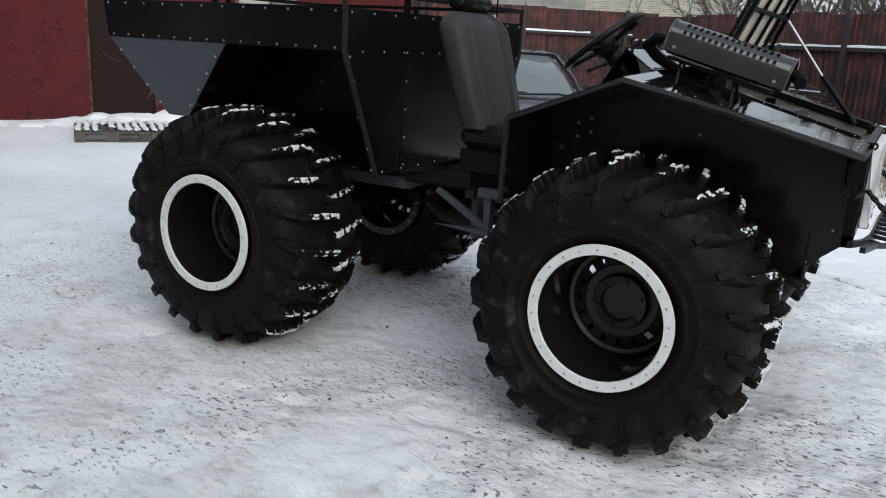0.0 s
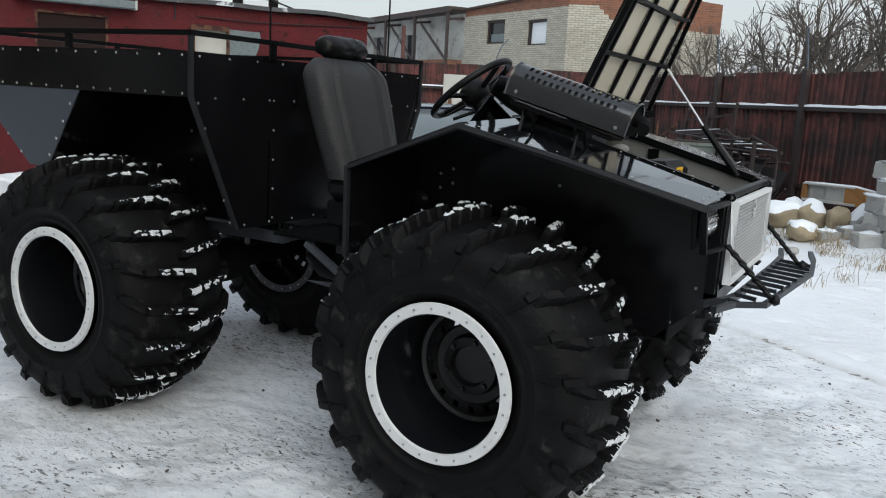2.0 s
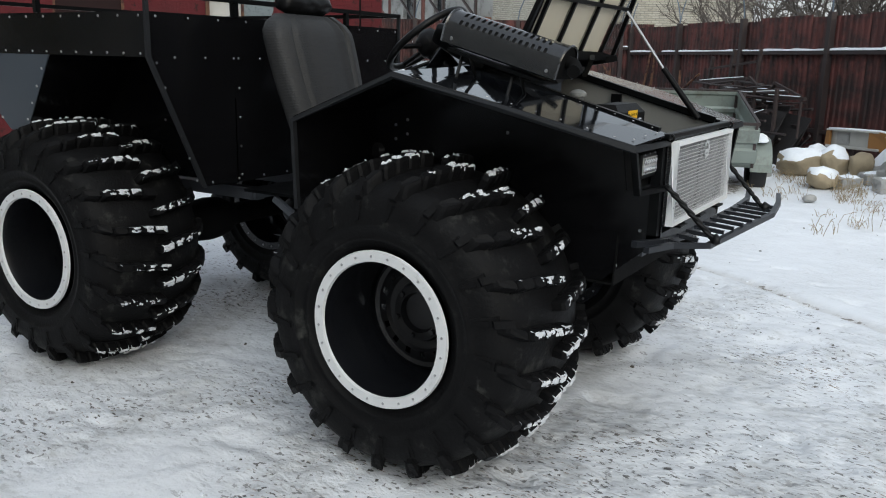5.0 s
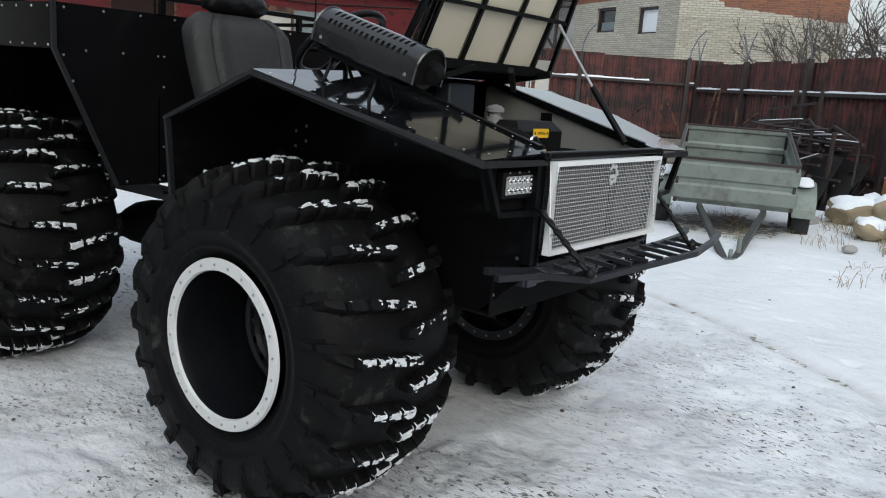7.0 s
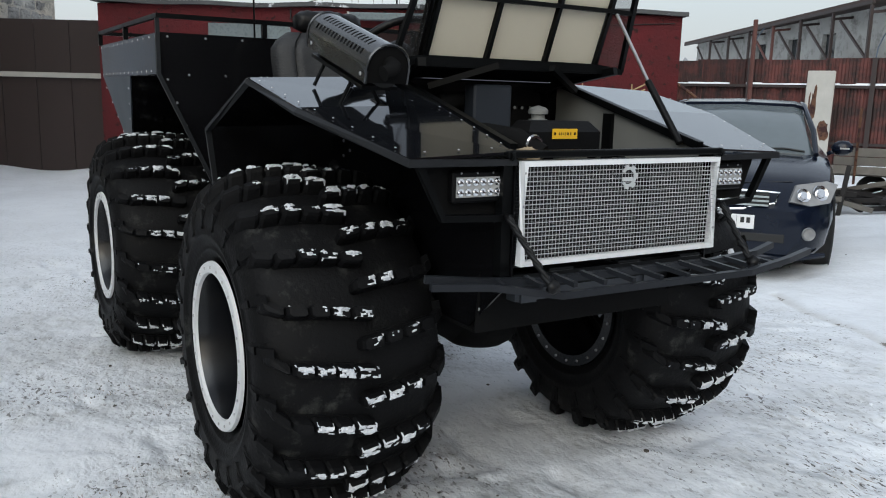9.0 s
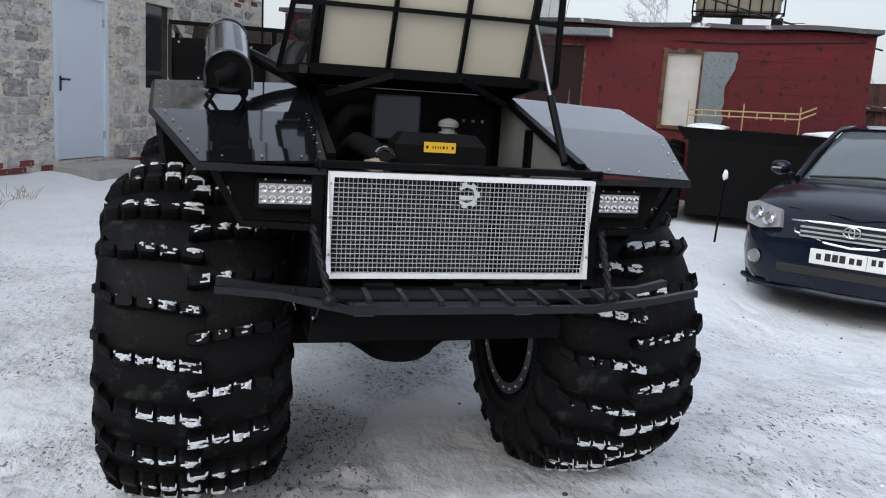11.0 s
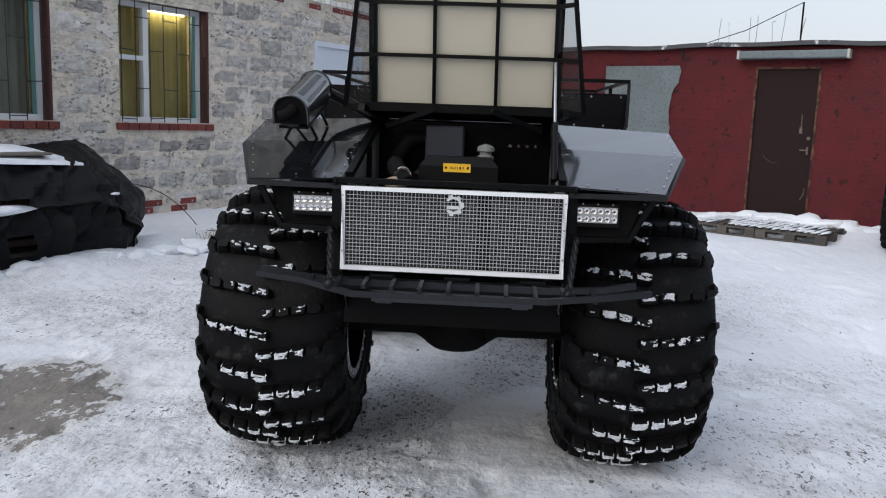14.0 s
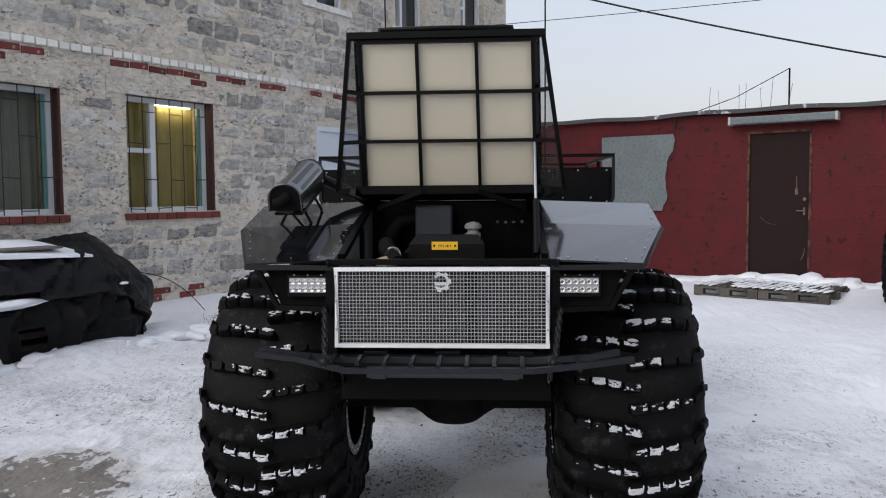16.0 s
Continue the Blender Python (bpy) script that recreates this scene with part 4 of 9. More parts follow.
def window_unit(u0, u1, z0, z1, lit):
    w = part("window", wall_frame(u0, u1, z0, z1), PVC, grey, "white framed barred window with a lit yellow curtain" if lit else "white framed barred window")
    g = B()
    pitch = (u1 - u0 - 0.1) / 6
    for k in range(7):
        u = u0 + 0.05 + pitch * k
        tube(g, [(u, 0.03, z0 - 0.005), (u, 0.03, z1 + 0.005)], 0.006, 5)
    for k in range(6):
        for h in ((0.37, 1.13) if k % 2 else (0.04, 0.78)):
            tube(g, [(u0 + 0.05 + pitch * k, 0.03, z0 + h), (u0 + 0.05 + pitch * (k + 1), 0.03, z0 + h + 0.008 * (k % 3 - 1))], 0.006, 5)
    for h in (0.37, 0.78):
        tube(g, [(u0 - 0.03, 0.03, z0 + h), (u0 + 0.06, 0.03, z0 + h)], 0.006, 5)
        tube(g, [(u1 - 0.06, 0.03, z0 + h), (u1 + 0.02, 0.03, z0 + h)], 0.006, 5)
    part("bars", g, BARS, w, "thin black window bars")
    gl = B()
    box(gl, u0 + 0.05, u1 - 0.05, 0.155, 0.160, z0 + 0.05, z1 - 0.05)
    pane = part("pane", gl, GLASS, w)
    pane.visible_shadow = False
    cu = B()
    n = 40
    pr = None
    for k in range(n + 1):
        u = u0 + 0.03 + (u1 - u0 - 0.06) * k / n
        y = 0.30 + 0.022 * math.sin(k * 1.9)
        a, b = cu.verts.new((u, y, z0)), cu.verts.new((u, y, z1))
        if pr:
            cu.faces.new([pr[0], a, b, pr[1]])
        pr = (a, b)
    part("curtain", cu, CURTAIN if lit else DIMCURTAIN, w, "hanging curtain painted in its lamplit yellow-green" if lit else "curtain painted in its unlit grey-green", smooth=True)
    side = B()
    box(side, u1 - 0.004, u1 + 0.022, -0.004, 0.12, z0, z1)
    part("reveal", side, DARKBRICK, w, "dark red brick reveal")
    side = B()
    box(side, u1 - 0.10, u1 - 0.058, 0.14, 0.17, z0 + 0.056, z1 - 0.056)
    part("sash_edge", side, TEAL, w)
    for k in range(10):
        br = B()
        bu = u0 - 0.06 + (u1 - u0 + 0.14) * k / 10
        box(br, bu + 0.005, bu + (u1 - u0 + 0.14) / 10 - 0.005, -0.035, 0.10, z0 - 0.085, z0 - 0.01, 0.004)
        part("sill_brick", br, REDBRICK, w)
    li = B()
    box(li, u0 - 0.25, u1 + 0.25, -0.012, 0.1, z1 + 0.0, z1 + 0.2, 0.006)
    part("lintel", li, MORTAR, w, "mortar-smeared concrete lintel")
    return w


def wall_frame(u0, u1, z0, z1):
    f = B()
    um = u0 + (u1 - u0) * 0.36
    for a, b, c, d in ((u0, u0 + 0.055, z0, z1), (u1 - 0.055, u1, z0, z1), (um - 0.035, um + 0.035, z0 + 0.055, z1 - 0.055), (u0 + 0.055, u1 - 0.055, z0, z0 + 0.055), (u0 + 0.055, u1 - 0.055, z1 - 0.055, z1), (u0 + 0.055, um - 0.035, z0 + (z1 - z0) * 0.52, z0 + (z1 - z0) * 0.52 + 0.05)):
        box(f, a, b, 0.12, 0.19, c, d)
    return f


GLASS = bpy.data.materials.new("window_glass")
GLASS.use_nodes = True
_p = GLASS.node_tree.nodes["Principled BSDF"]
_p.inputs["Transmission Weight"].default_value = 1.0
_p.inputs["Roughness"].default_value = 0.02
_p.inputs["IOR"].default_value = 1.05
for i, wdw in enumerate(WIN):
    window_unit(*wdw, i == 1)
for u0, u1, z0, z1 in UPW:
    f = part("upper_window", wall_frame(u0, u1, z0, z1), PVC, grey, "plain white upper window")
    gl = B()
    box(gl, u0 + 0.02, u1 - 0.02, 0.20, 0.22, z0 + 0.02, z1 - 0.02)
    part("pane", gl, DARKGLASS, f)
    for k in range(8):
        br = B()
        bu = u0 - 0.1 + (u1 - u0 + 0.2) * k / 8
        box(br, bu + 0.004, bu + (u1 - u0 + 0.2) / 8 - 0.004, -0.03, 0.1, z0 - 0.085, z0 - 0.005)
        part("sill_brick", br, WHITEBRICK, f)
dk = B()
box(dk, 5.0, 5.75, 0.1, 0.12, 1.15, 2.35)
part("dark_opening", dk, DARKGLASS, grey)
# warm room lamp behind the lit window
room = new("room_lamp", bpy.data.lights.new("room_lamp", "POINT"))
room.data.energy, room.data.color, room.data.shadow_soft_size = 26, (1.0, 0.80, 0.42), 0.12
room.matrix_world = GREY @ pose(0.42, 0.95, 2.35)
# added tube, tucked behind the window frame, brightens the curtain from in front
tube_b = B()
tube(tube_b, [(0.42, 0.245, 2.375), (0.92, 0.245, 2.375)], 0.016, 8)
part("curtain_glow_tube", tube_b, LAMPON, grey, "glowing tube added to brighten the curtain's top")
# steel door, its frame and step
dr = B()
box(dr, GD[0] + 0.02, GD[1] - 0.02, 0.03, 0.08, GD[2] + 0.015, GD[3] - 0.02, 0.004)
dob = part("door", dr, DOORWHITE, grey, "plain white steel door")
fr = B()
for u0, u1, z0, z1 in ((GD[0] - 0.05, GD[0] + 0.02, GD[2], GD[3] + 0.05), (GD[1] - 0.02, GD[1] + 0.05, GD[2], GD[3] + 0.05), (GD[0] + 0.02, GD[1] - 0.02, GD[3] - 0.02, GD[3] + 0.05)):
    box(fr, u0, u1, -0.006, 0.1, z0, z1)
part("door_frame", fr, DOORWHITE, grey)
hn = B()
box(hn, GD[0] + 0.10, GD[0] + 0.13, 0.018, 0.03, 1.06, 1.24, 0.003)
box(hn, GD[0] + 0.11, GD[0] + 0.24, -0.03, -0.01, 1.19, 1.215, 0.003)
box(hn, GD[0] + 0.105, GD[0] + 0.125, -0.02, 0.02, 1.19, 1.215)
part("door_handle", hn, INK, dob, "black lever handle")
hg = B()
for z in (0.45, 1.9):
    box(hg, GD[1] - 0.03, GD[1] - 0.01, 0.0, 0.03, z, z + 0.10)
part("hinge", hg, GREYSTEEL, dob)
st = B()
box(st, GD[0] - 0.12, GD[1] + 0.30, -0.62, -0.01, -0.05, 0.165, 0.015)
step_ob = tagged(part("door_step", st, CONCRETE), "grey concrete slab step below the white door", "step", kind="structure")
step_ob.matrix_world = GREY

# ---- fence of ribbed sheets ----
def ribbed_sheet(name, w, z0, z1, pitch=0.115, depth=0.02):
    bm = B()
    n = int(round(w / pitch))
    pts = []
    for k in range(n):
        u = k * w / n
        p = w / n
        pts += [(u, 0), (u + p * 0.35, 0), (u + p * 0.5, -depth), (u + p * 0.85, -depth)]
    pts.append((w, 0))
    for y_off in (0.0, 0.0012):
        rows = [[bm.verts.new((u, y + y_off, z)) for u, y in pts] for z in (z0, z1)]
        for i in range(len(pts) - 1):
            bm.faces.new([rows[0][i], rows[0][i + 1], rows[1][i + 1], rows[1][i]])
    me = bpy.data.meshes.new(name)
    bm.to_mesh(me)
    bm.free()
    me.materials.append(FENCE)
    return me


def build_fence(name, at, length, first_post, label):
    f = thing(name, label, "fence", at, kind="structure")
    me = ribbed_sheet("fence_sheet", 1.265, 0.0, 1.95)
    n = math.ceil(length / 1.15)
    r = random.Random(int(length * 10))
    for i in range(n):
        share("fence_sheet", me, f, pose(i * 1.15, r.uniform(-0.008, 0.008), r.uniform(-0.02, 0.03), 0, r.uniform(-0.3, 0.3), 0))
    u = first_post
    while u < length:
        pb = B()
        tube(pb, [(u, -0.07, -0.2), (u, -0.07, 1.98)], 0.04, square=True)
        post = part("post", pb, FENCEPOST, f)
        hb = B()
        kind = int(u * 7) % 3
        if kind == 0:
            for s in (-1, 1):
                tube(hb, [(u, -0.07, 1.96), (u + s * 0.04, -0.07, 2.15), (u + s * 0.14, -0.07, 2.34), (u + s * 0.24, -0.07, 2.44)], 0.011, 6)
        else:
            tube(hb, [(u, -0.07, 1.96), (u + 0.02, -0.10, 2.15), (u + 0.10, -0.20, 2.36), (u + 0.22, -0.30, 2.50)], 0.012, 6)
        part("wire_arm", hb, FENCEARM, post)
        u += 2.1
    for z in (1.47, 0.45):
        rb = B()
        tube(rb, [(0, -0.055, z), (length, -0.055, z)], 0.025, square=True)
        part("rail", rb, FENCEPOST, f)
    sb = B()
    k = 0
    u = 0.0
    while u < length:
        d = min(0.25 + 0.5 * r.random(), length - u)
        if r.random() < 0.92:
            h0, h1 = 0.012 + 0.02 * r.random(), 0.012 + 0.02 * r.random()
            hexa(sb, [(u, -0.085, 1.496), (u + d, -0.085, 1.496), (u + d, -0.02, 1.496), (u, -0.02, 1.496), (u, -0.075, 1.496 + h0), (u + d, -0.075, 1.496 + h1), (u + d, -0.02, 1.496 + h1 * 1.3), (u, -0.02, 1.496 + h0 * 1.3)])
        u += d
    tagged(part("rail_snow", sb, SNOWLUMP, f, "thin line of snow"), kind="stuff")
    return f


FENCEARM = material("blue_grey_pipe", (0.10, 0.13, 0.17), 0.6, vary=0.3)
FEN_ANG = math.degrees(math.atan2(-0.73, 0.68))
build_fence("fence_east", frame_at(-4.08, 13.86, FEN_ANG), 19.0, 0.06, "rust-red ribbed sheet fence with a snowy rail")
build_fence("fence_north", frame_at(-10.9, 10.2, math.degrees(math.atan2(0.475, 0.88)), 0.10), 7.7, 1.2, "stained rust-red ribbed sheet fence with a snowy rail")
# unseen fences added to close the yard behind the camera, dark in reflections
build_fence("unseen_fence_south", frame_at(16.0, -7.0, 195), 12.0, 1.0, "unseen rust-red ribbed sheet fence added to close the yard")
build_fence("unseen_fence_far", frame_at(9.1, -0.3, -40), 9.5, 1.0, "unseen rust-red ribbed sheet fence added to close the yard")

# ---- pale brick house beyond the fence ----
HS = frame_at(-12.3, 27.0, math.degrees(math.atan2(-0.50, 0.866)))
house = thing("pale_brick_house", "old pale brick workshop with a bare red-brick gable and small windows", "house", HS)
HU0, HUM, HU1 = -26.0, -3.75, 3.15
HW = [(-2.1, -0.75, 3.68, 4.62), (0.72, 1.95, 3.55, 4.50)]
bm = B()
wall_with_holes(bm, HUM, HU1, -0.5, 4.86, 0.4, HW)
part("wall", bm, HOUSEWALL, house, "pale painted brick wall")
bm = B()
hexa(bm, [(HUM, 0.0, 4.86), (HU1, 0.0, 4.86), (HU1, 0.4, 4.86), (HUM, 0.4, 4.86), (HUM, 0.0, 5.10), (HU1, 0.0, 5.36), (HU1, 0.4, 5.36), (HUM, 0.4, 5.10)])
part("brick_wedge", bm, HOUSERED, house, "bare red-brick top of the wall")
bm = B()
wall_with_holes(bm, HU0, HUM, -0.5, 5.00, 0.4, [(-9.2, -8.0, 3.1, 4.3), (-12.6, -11.2, 3.1, 4.3), (-16.5, -15.2, 3.0, 4.3)])
part("annex_wall", bm, ANNEXWALL, house, "stained grey annex wall")
for u0, u1, z0, z1 in HW:
    fr = B()
    for a, b, c, d in ((u0, u0 + 0.09, z0, z1), (u1 - 0.06, u1, z0, z1), (u0 + 0.09, u1 - 0.06, z0, z0 + 0.06), (u0 + 0.09, u1 - 0.06, z1 - 0.10, z1)):
        box(fr, a, b, 0.1, 0.2, c, d)
    w = part("window", fr, FENCEPOST, house, "small house window in a dark wooden frame")
    gl = B()
    box(gl, u0 + 0.05, u1 - 0.05, 0.2, 0.22, z0 + 0.05, z1 - 0.05)
    part("pane", gl, DARKGLASS if u0 < -1 else PVC, w)
    if u0 < -1:
        gl = B()
        box(gl, u0 + 0.15, u1 - 0.1, 0.19, 0.20, z0 + 0.08, z0 + 0.40)
        part("curtain", gl, GREYSHEET, w)
for u0, u1 in ((-9.2, -8.0), (-12.6, -11.2), (-16.5, -15.2)):
    gl = B()
    box(gl, u0, u1, 0.2, 0.22, 3.0, 4.3)
    part("pane", gl, DARKGLASS, house)
# gable end turns away from the yard: pale brick below, bare red brick above a ragged stepped edge
GB = HS @ pose(HU1, 0, 0, 0, 0, math.degrees(math.atan2(0.39, 0.92)) - math.degrees(math.atan2(-0.50, 0.866)))
to_gable = HS.inverted() @ GB
edge = [(0.0, 4.90), (1.05, 4.92), (1.10, 4.78), (1.22, 4.78), (1.25, 4.62), (1.40, 4.62), (1.45, 4.46)]
for k in range(7):
    u = 1.45 + 0.55 * k
    edge += [(u + 0.5, 4.46 - 0.055 * (k + 0.4)), (u + 0.55, 4.46 - 0.055 * (k + 1.2))]
bm = B()
plate(bm, [(0.0, 0.0, -0.5), (5.3, 0.0, -0.5)] + [(u, 0.0, z) for u, z in edge[::-1]], 0.4, (0, 1, 0))
part("gable_wall", bm, HOUSEWALL, house, "pale painted brick gable").matrix_basis = to_gable
bm = B()
plate(bm, [(u, 0.012, z) for u, z in edge] + [(5.3, 0.012, 5.12), (4.6, 0.012, 5.20), (4.5, 0.012, 5.30), (3.3, 0.012, 5.48), (3.2, 0.012, 5.58), (2.1, 0.012, 5.72), (2.0, 0.012, 5.98), (1.65, 0.012, 6.02), (1.6, 0.012, 5.72), (0.9, 0.012, 5.66), (0.8, 0.012, 5.54), (0.0, 0.012, 5.42)], 0.38, (0, 1, 0))
part("gable_brick", bm, HOUSERED, house, "bare red-brick gable").matrix_basis = to_gable
rf = B()
hexa(rf, [(HU0, -0.85, 4.92), (HUM, -0.85, 5.12), (HUM, 6, 5.24), (HU0, 6, 5.04), (HU0, -0.85, 5.03), (HUM, -0.85, 5.23), (HUM, 6, 5.34), (HU0, 6, 5.14)])
hexa(rf, [(HUM, -0.14, 5.10), (HU1 + 0.05, -0.14, 5.36), (HU1 + 0.05, 0.5, 5.40), (HUM, 0.5, 5.14), (HUM, -0.14, 5.18), (HU1 + 0.05, -0.14, 5.44), (HU1 + 0.05, 0.5, 5.48), (HUM, 0.5, 5.22)])
part("roof", rf, ROOFEDGE, house, "thin dark brown roof edge")
# courses of brick, each a fine ledge
for j in range(36):
    z = 2.0 + j * 0.078
    for u0, u1 in ((HUM, -2.15), (-0.7, 0.67), (2.0, HU1)) if 3.48 < z < 4.66 else ((HUM, HU1),):
        cs = B()
        hexa(cs, [(u0, -0.016, z), (u1, -0.016, z), (u1, 0.0, z), (u0, 0.0, z), (u0, -0.006, z + 0.062), (u1, -0.006, z + 0.062), (u1, 0.0, z + 0.062), (u0, 0.0, z + 0.062)])
        part("brick_course", cs, HOUSEWALL, house)
    if z < 4.1:
        cs = B()
        box(cs, 0.0, 5.3, -0.014, 0.0, z, z + 0.06)
        part("brick_course", cs, HOUSEWALL, house).matrix_basis = to_gable
for k in range(7):
    u = HUM - 0.1 - 2.9 * k
    truss = B()
    tube(truss, [(u, -0.8, 1.0), (u, -0.8, 4.95)], 0.055, square=True)
    tube(truss, [(u, -0.8, 3.0), (u - 2.3, -0.8, 4.6)], 0.04, square=True)
    tube(truss, [(u, -0.8, 4.7), (u, 0.1, 4.8)], 0.05, square=True)
    part("canopy_post", truss, POLERED if k == 3 else FENCEPOST, house, "dark steel canopy post with brace")
truss = B()
tube(truss, [(HUM, -0.8, 5.06), (HU0, -0.8, 4.86)], 0.06, square=True)
tube(truss, [(HUM, -0.8, 2.85), (HU0, -0.8, 2.85)], 0.05, square=True)
part("canopy_beam", truss, FENCEPOST, house, "dark steel canopy beam")
bm = B()
box(bm, -6.9, HUM - 0.1, -0.75, 0.0, 2.2, 3.05)
part("brick_porch", bm, HOUSERED, house)


# ---- trees ----
def grow(bm, p, d, length, r, depth, rng, gravity=0.0, spread=0.6, thin=0.003):
    q = p + d * length * 0.5 + Vector((rng.uniform(-1, 1), rng.uniform(-1, 1), rng.uniform(-0.4, 0.6))) * length * 0.06
    e = p + d * length
    tube(bm, [p, q, e], max(thin, r), 5 if r > 0.012 else 3, caps=False)
    if depth == 0:
        return
    for k in range(rng.choice((2, 3, 3))):
        nd = (d + Vector((rng.uniform(-1, 1), rng.uniform(-1, 1), rng.uniform(-0.5, 0.8) - gravity)) * spread).normalized()
        grow(bm, p.lerp(e, rng.uniform(0.55, 1.0)), nd, length * rng.uniform(0.6, 0.85), r * 0.62, depth - 1, rng, gravity, spread, thin)


def bare_tree(x, y, h, seed, label, name="bare_tree", depth=6, mat=None, thin=0.005):
    rng = random.Random(seed)
    t = thing(name, label, "tree", pose(x, y, gz(x, y) - 0.05), group="bare trees behind the fence")
    tr = B()
    tube(tr, [(0, 0, 0), (0.05 * h * rng.uniform(-1, 1), 0.04 * h * rng.uniform(-1, 1), h * 0.2), (0.06 * h * rng.uniform(-1, 1), 0.05 * h * rng.uniform(-1, 1), h * 0.36)], h * 0.013, 8)
    top = [v.co.copy() for v in tr.verts][-1]
    part("trunk", tr, BARK, t)
    cr = B()
    for k in range(5):
        a = rng.uniform(0, 6.28)
        d = Vector((math.cos(a) * 0.55, math.sin(a) * 0.55, 0.9)).normalized()
        grow(cr, Vector((0, 0, h * rng.uniform(0.1, 0.36))), d, h * 0.21, h * 0.007, depth - 1, rng, 0.05, 0.75, thin)
    part("crown", cr, mat or BARK, t, "fine bare twigs")
    return t


FE = frame_at(0.27, 9.2, FEN_ANG)
for i, (u, back, h) in enumerate(((-7.2, 3.4, 4.6), (-6.3, 2.2, 4.2), (-5.4, 4.0, 5.0), (-4.6, 2.4, 4.6), (-3.8, 3.6, 5.4), (-3.0, 2.2, 4.8), (-2.2, 4.2, 5.6), (-1.4, 2.4, 4.8), (-0.6, 3.4, 5.2), (0.4, 2.4, 5.0), (1.5, 3.6, 5.4), (-1.5, 6.5, 6.4), (-4.0, 7.0, 6.4), (3.2, 3.0, 5.0))):
    q = FE @ Vector((u, back, 0))
    bare_tree(q.x, q.y, h, 10 + i, "leafless tangled shrub tree behind the fence", depth=5, thin=0.0045)
bare_tree(-35.8, 23.0, 8.6, 77, "frost-white birch far behind the red shed", "frosted_tree", 6, FROST, 0.02)
# far woods, their haze painted in the material
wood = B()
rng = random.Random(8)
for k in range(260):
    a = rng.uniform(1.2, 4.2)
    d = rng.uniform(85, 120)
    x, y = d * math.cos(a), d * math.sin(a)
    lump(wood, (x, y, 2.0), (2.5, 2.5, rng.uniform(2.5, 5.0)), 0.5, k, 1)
tagged(part("far_woods", wood, FARWOOD), "woods on the horizon with haze painted into their grey", "woods", kind="stuff")

# overhead cables
def cable(a, b, sag, r, label):
    c = B()
    a, b = Vector(a), Vector(b)
    tube(c, [a.lerp(b, k / 24) - Vector((0, 0, sag * 4 * (k / 24) * (1 - k / 24))) for k in range(25)], r, 5)
    tagged(part("overhead_cable", c, WIRE, None, ""), label, "cable")


cable((-8.94, -2.73, 5.38), (-6.52, 8.22, 2.29), 0.25, 0.013, "black overhead cable sagging across the yard")
cable((-10.2, -0.6, 4.05), (-9.2, 8.0, 4.5), 0.03, 0.006, "thin overhead wire over the shed")
cable((-9.57, 4.69, 2.6), (-8.4, 8.4, 2.8), 0.02, 0.006, "thin overhead wire over the shed")

# ---- the all-terrain vehicle: forward is +x, its middle line y = 0 ----
CROWN = [(-0.284, 0.402), (-0.254, 0.434), (-0.19, 0.454), (-0.10, 0.465), (0.0, 0.469)]
TYRE_PROFILE = [(-0.245, 0.238), (-0.266, 0.258), (-0.272, 0.271), (-0.280, 0.274), (-0.281, 0.282), (-0.277, 0.286), (-0.288, 0.310), (-0.294, 0.316), (-0.295, 0.324), (-0.291, 0.328), (-0.294, 0.360)] + CROWN
TYRE_PROFILE = [(y * 0.885, r) for y, r in TYRE_PROFILE]
TYRE_PROFILE = TYRE_PROFILE + [(-y, r) for y, r in TYRE_PROFILE[-2::-1]]
CROWN = [(y * 0.885, r) for y, r in CROWN] + [(-y * 0.885, r) for y, r in CROWN[-2::-1]]
AXLE_Z, R_TREAD = 0.488, 0.513


def tyre_radius(y):
    return float(np.interp(y, [p[0] for p in CROWN], [p[1] for p in CROWN]))


def settle(bm):
    for v in bm.verts:
        if v.co.z < -AXLE_Z + 0.004:
            v.co.z = -AXLE_Z + 0.004 - 0.12 * ((-AXLE_Z + 0.004) - v.co.z)


def lug_blocks(seed):
    """The tread's knobs, in two alternating rows of slanting bars: five knobs to a bar."""
    rng = random.Random(seed)
    out = []
    count = 21
    for side in (-1, 1):
        for k in range(count):
            th = 2 * math.pi * (k + (0.5 if side > 0 else 0)) / count + seed * 0.37
            for j, (a, b) in enumerate(((0.247, 0.202), (0.198, 0.150), (0.146, 0.097), (0.093, 0.044), (0.040, -0.021))):
                out.append((side, th, side * a, side * b, j, rng.random()))
    return out


def lug_angle(side, th, y):
    return th + 0.30 * (abs(y) if y * side > 0 else -abs(y)) + 1.1 * max(0.0, abs(y) - 0.20)


def polar(r, y, a):
    return (r * math.cos(a), y, r * math.sin(a))


KNOB = ((-1, -0.62), (-0.66, -1), (0.66, -1), (1, -0.62), (1, 0.62), (0.66, 1), (-0.66, 1), (-1, 0.62))


def knob(bm, side, th, ya, yb, w, rise, slip):
    """One knob: eight-cornered, drawn in towards a worn, slightly rounded top."""
    cy, hy = (ya + yb) / 2, (yb - ya) / 2
    rings = []
    for k, lift in ((1.06, -0.014), (1.0, rise * 0.74), (0.84, rise)):
        ring = []
        for p, q in KNOB:
            y = cy + hy * p * k
            ring.append(bm.verts.new(polar(tyre_radius(y) + lift, y, lug_angle(side, th, y) + w * q * k + slip * (lift > 0))))
        rings.append(ring)
    for a, b in zip(rings, rings[1:]):
        for i in range(8):
            bm.faces.new([a[i], a[(i + 1) % 8], b[(i + 1) % 8], b[i]])
    bm.faces.new(rings[-1])


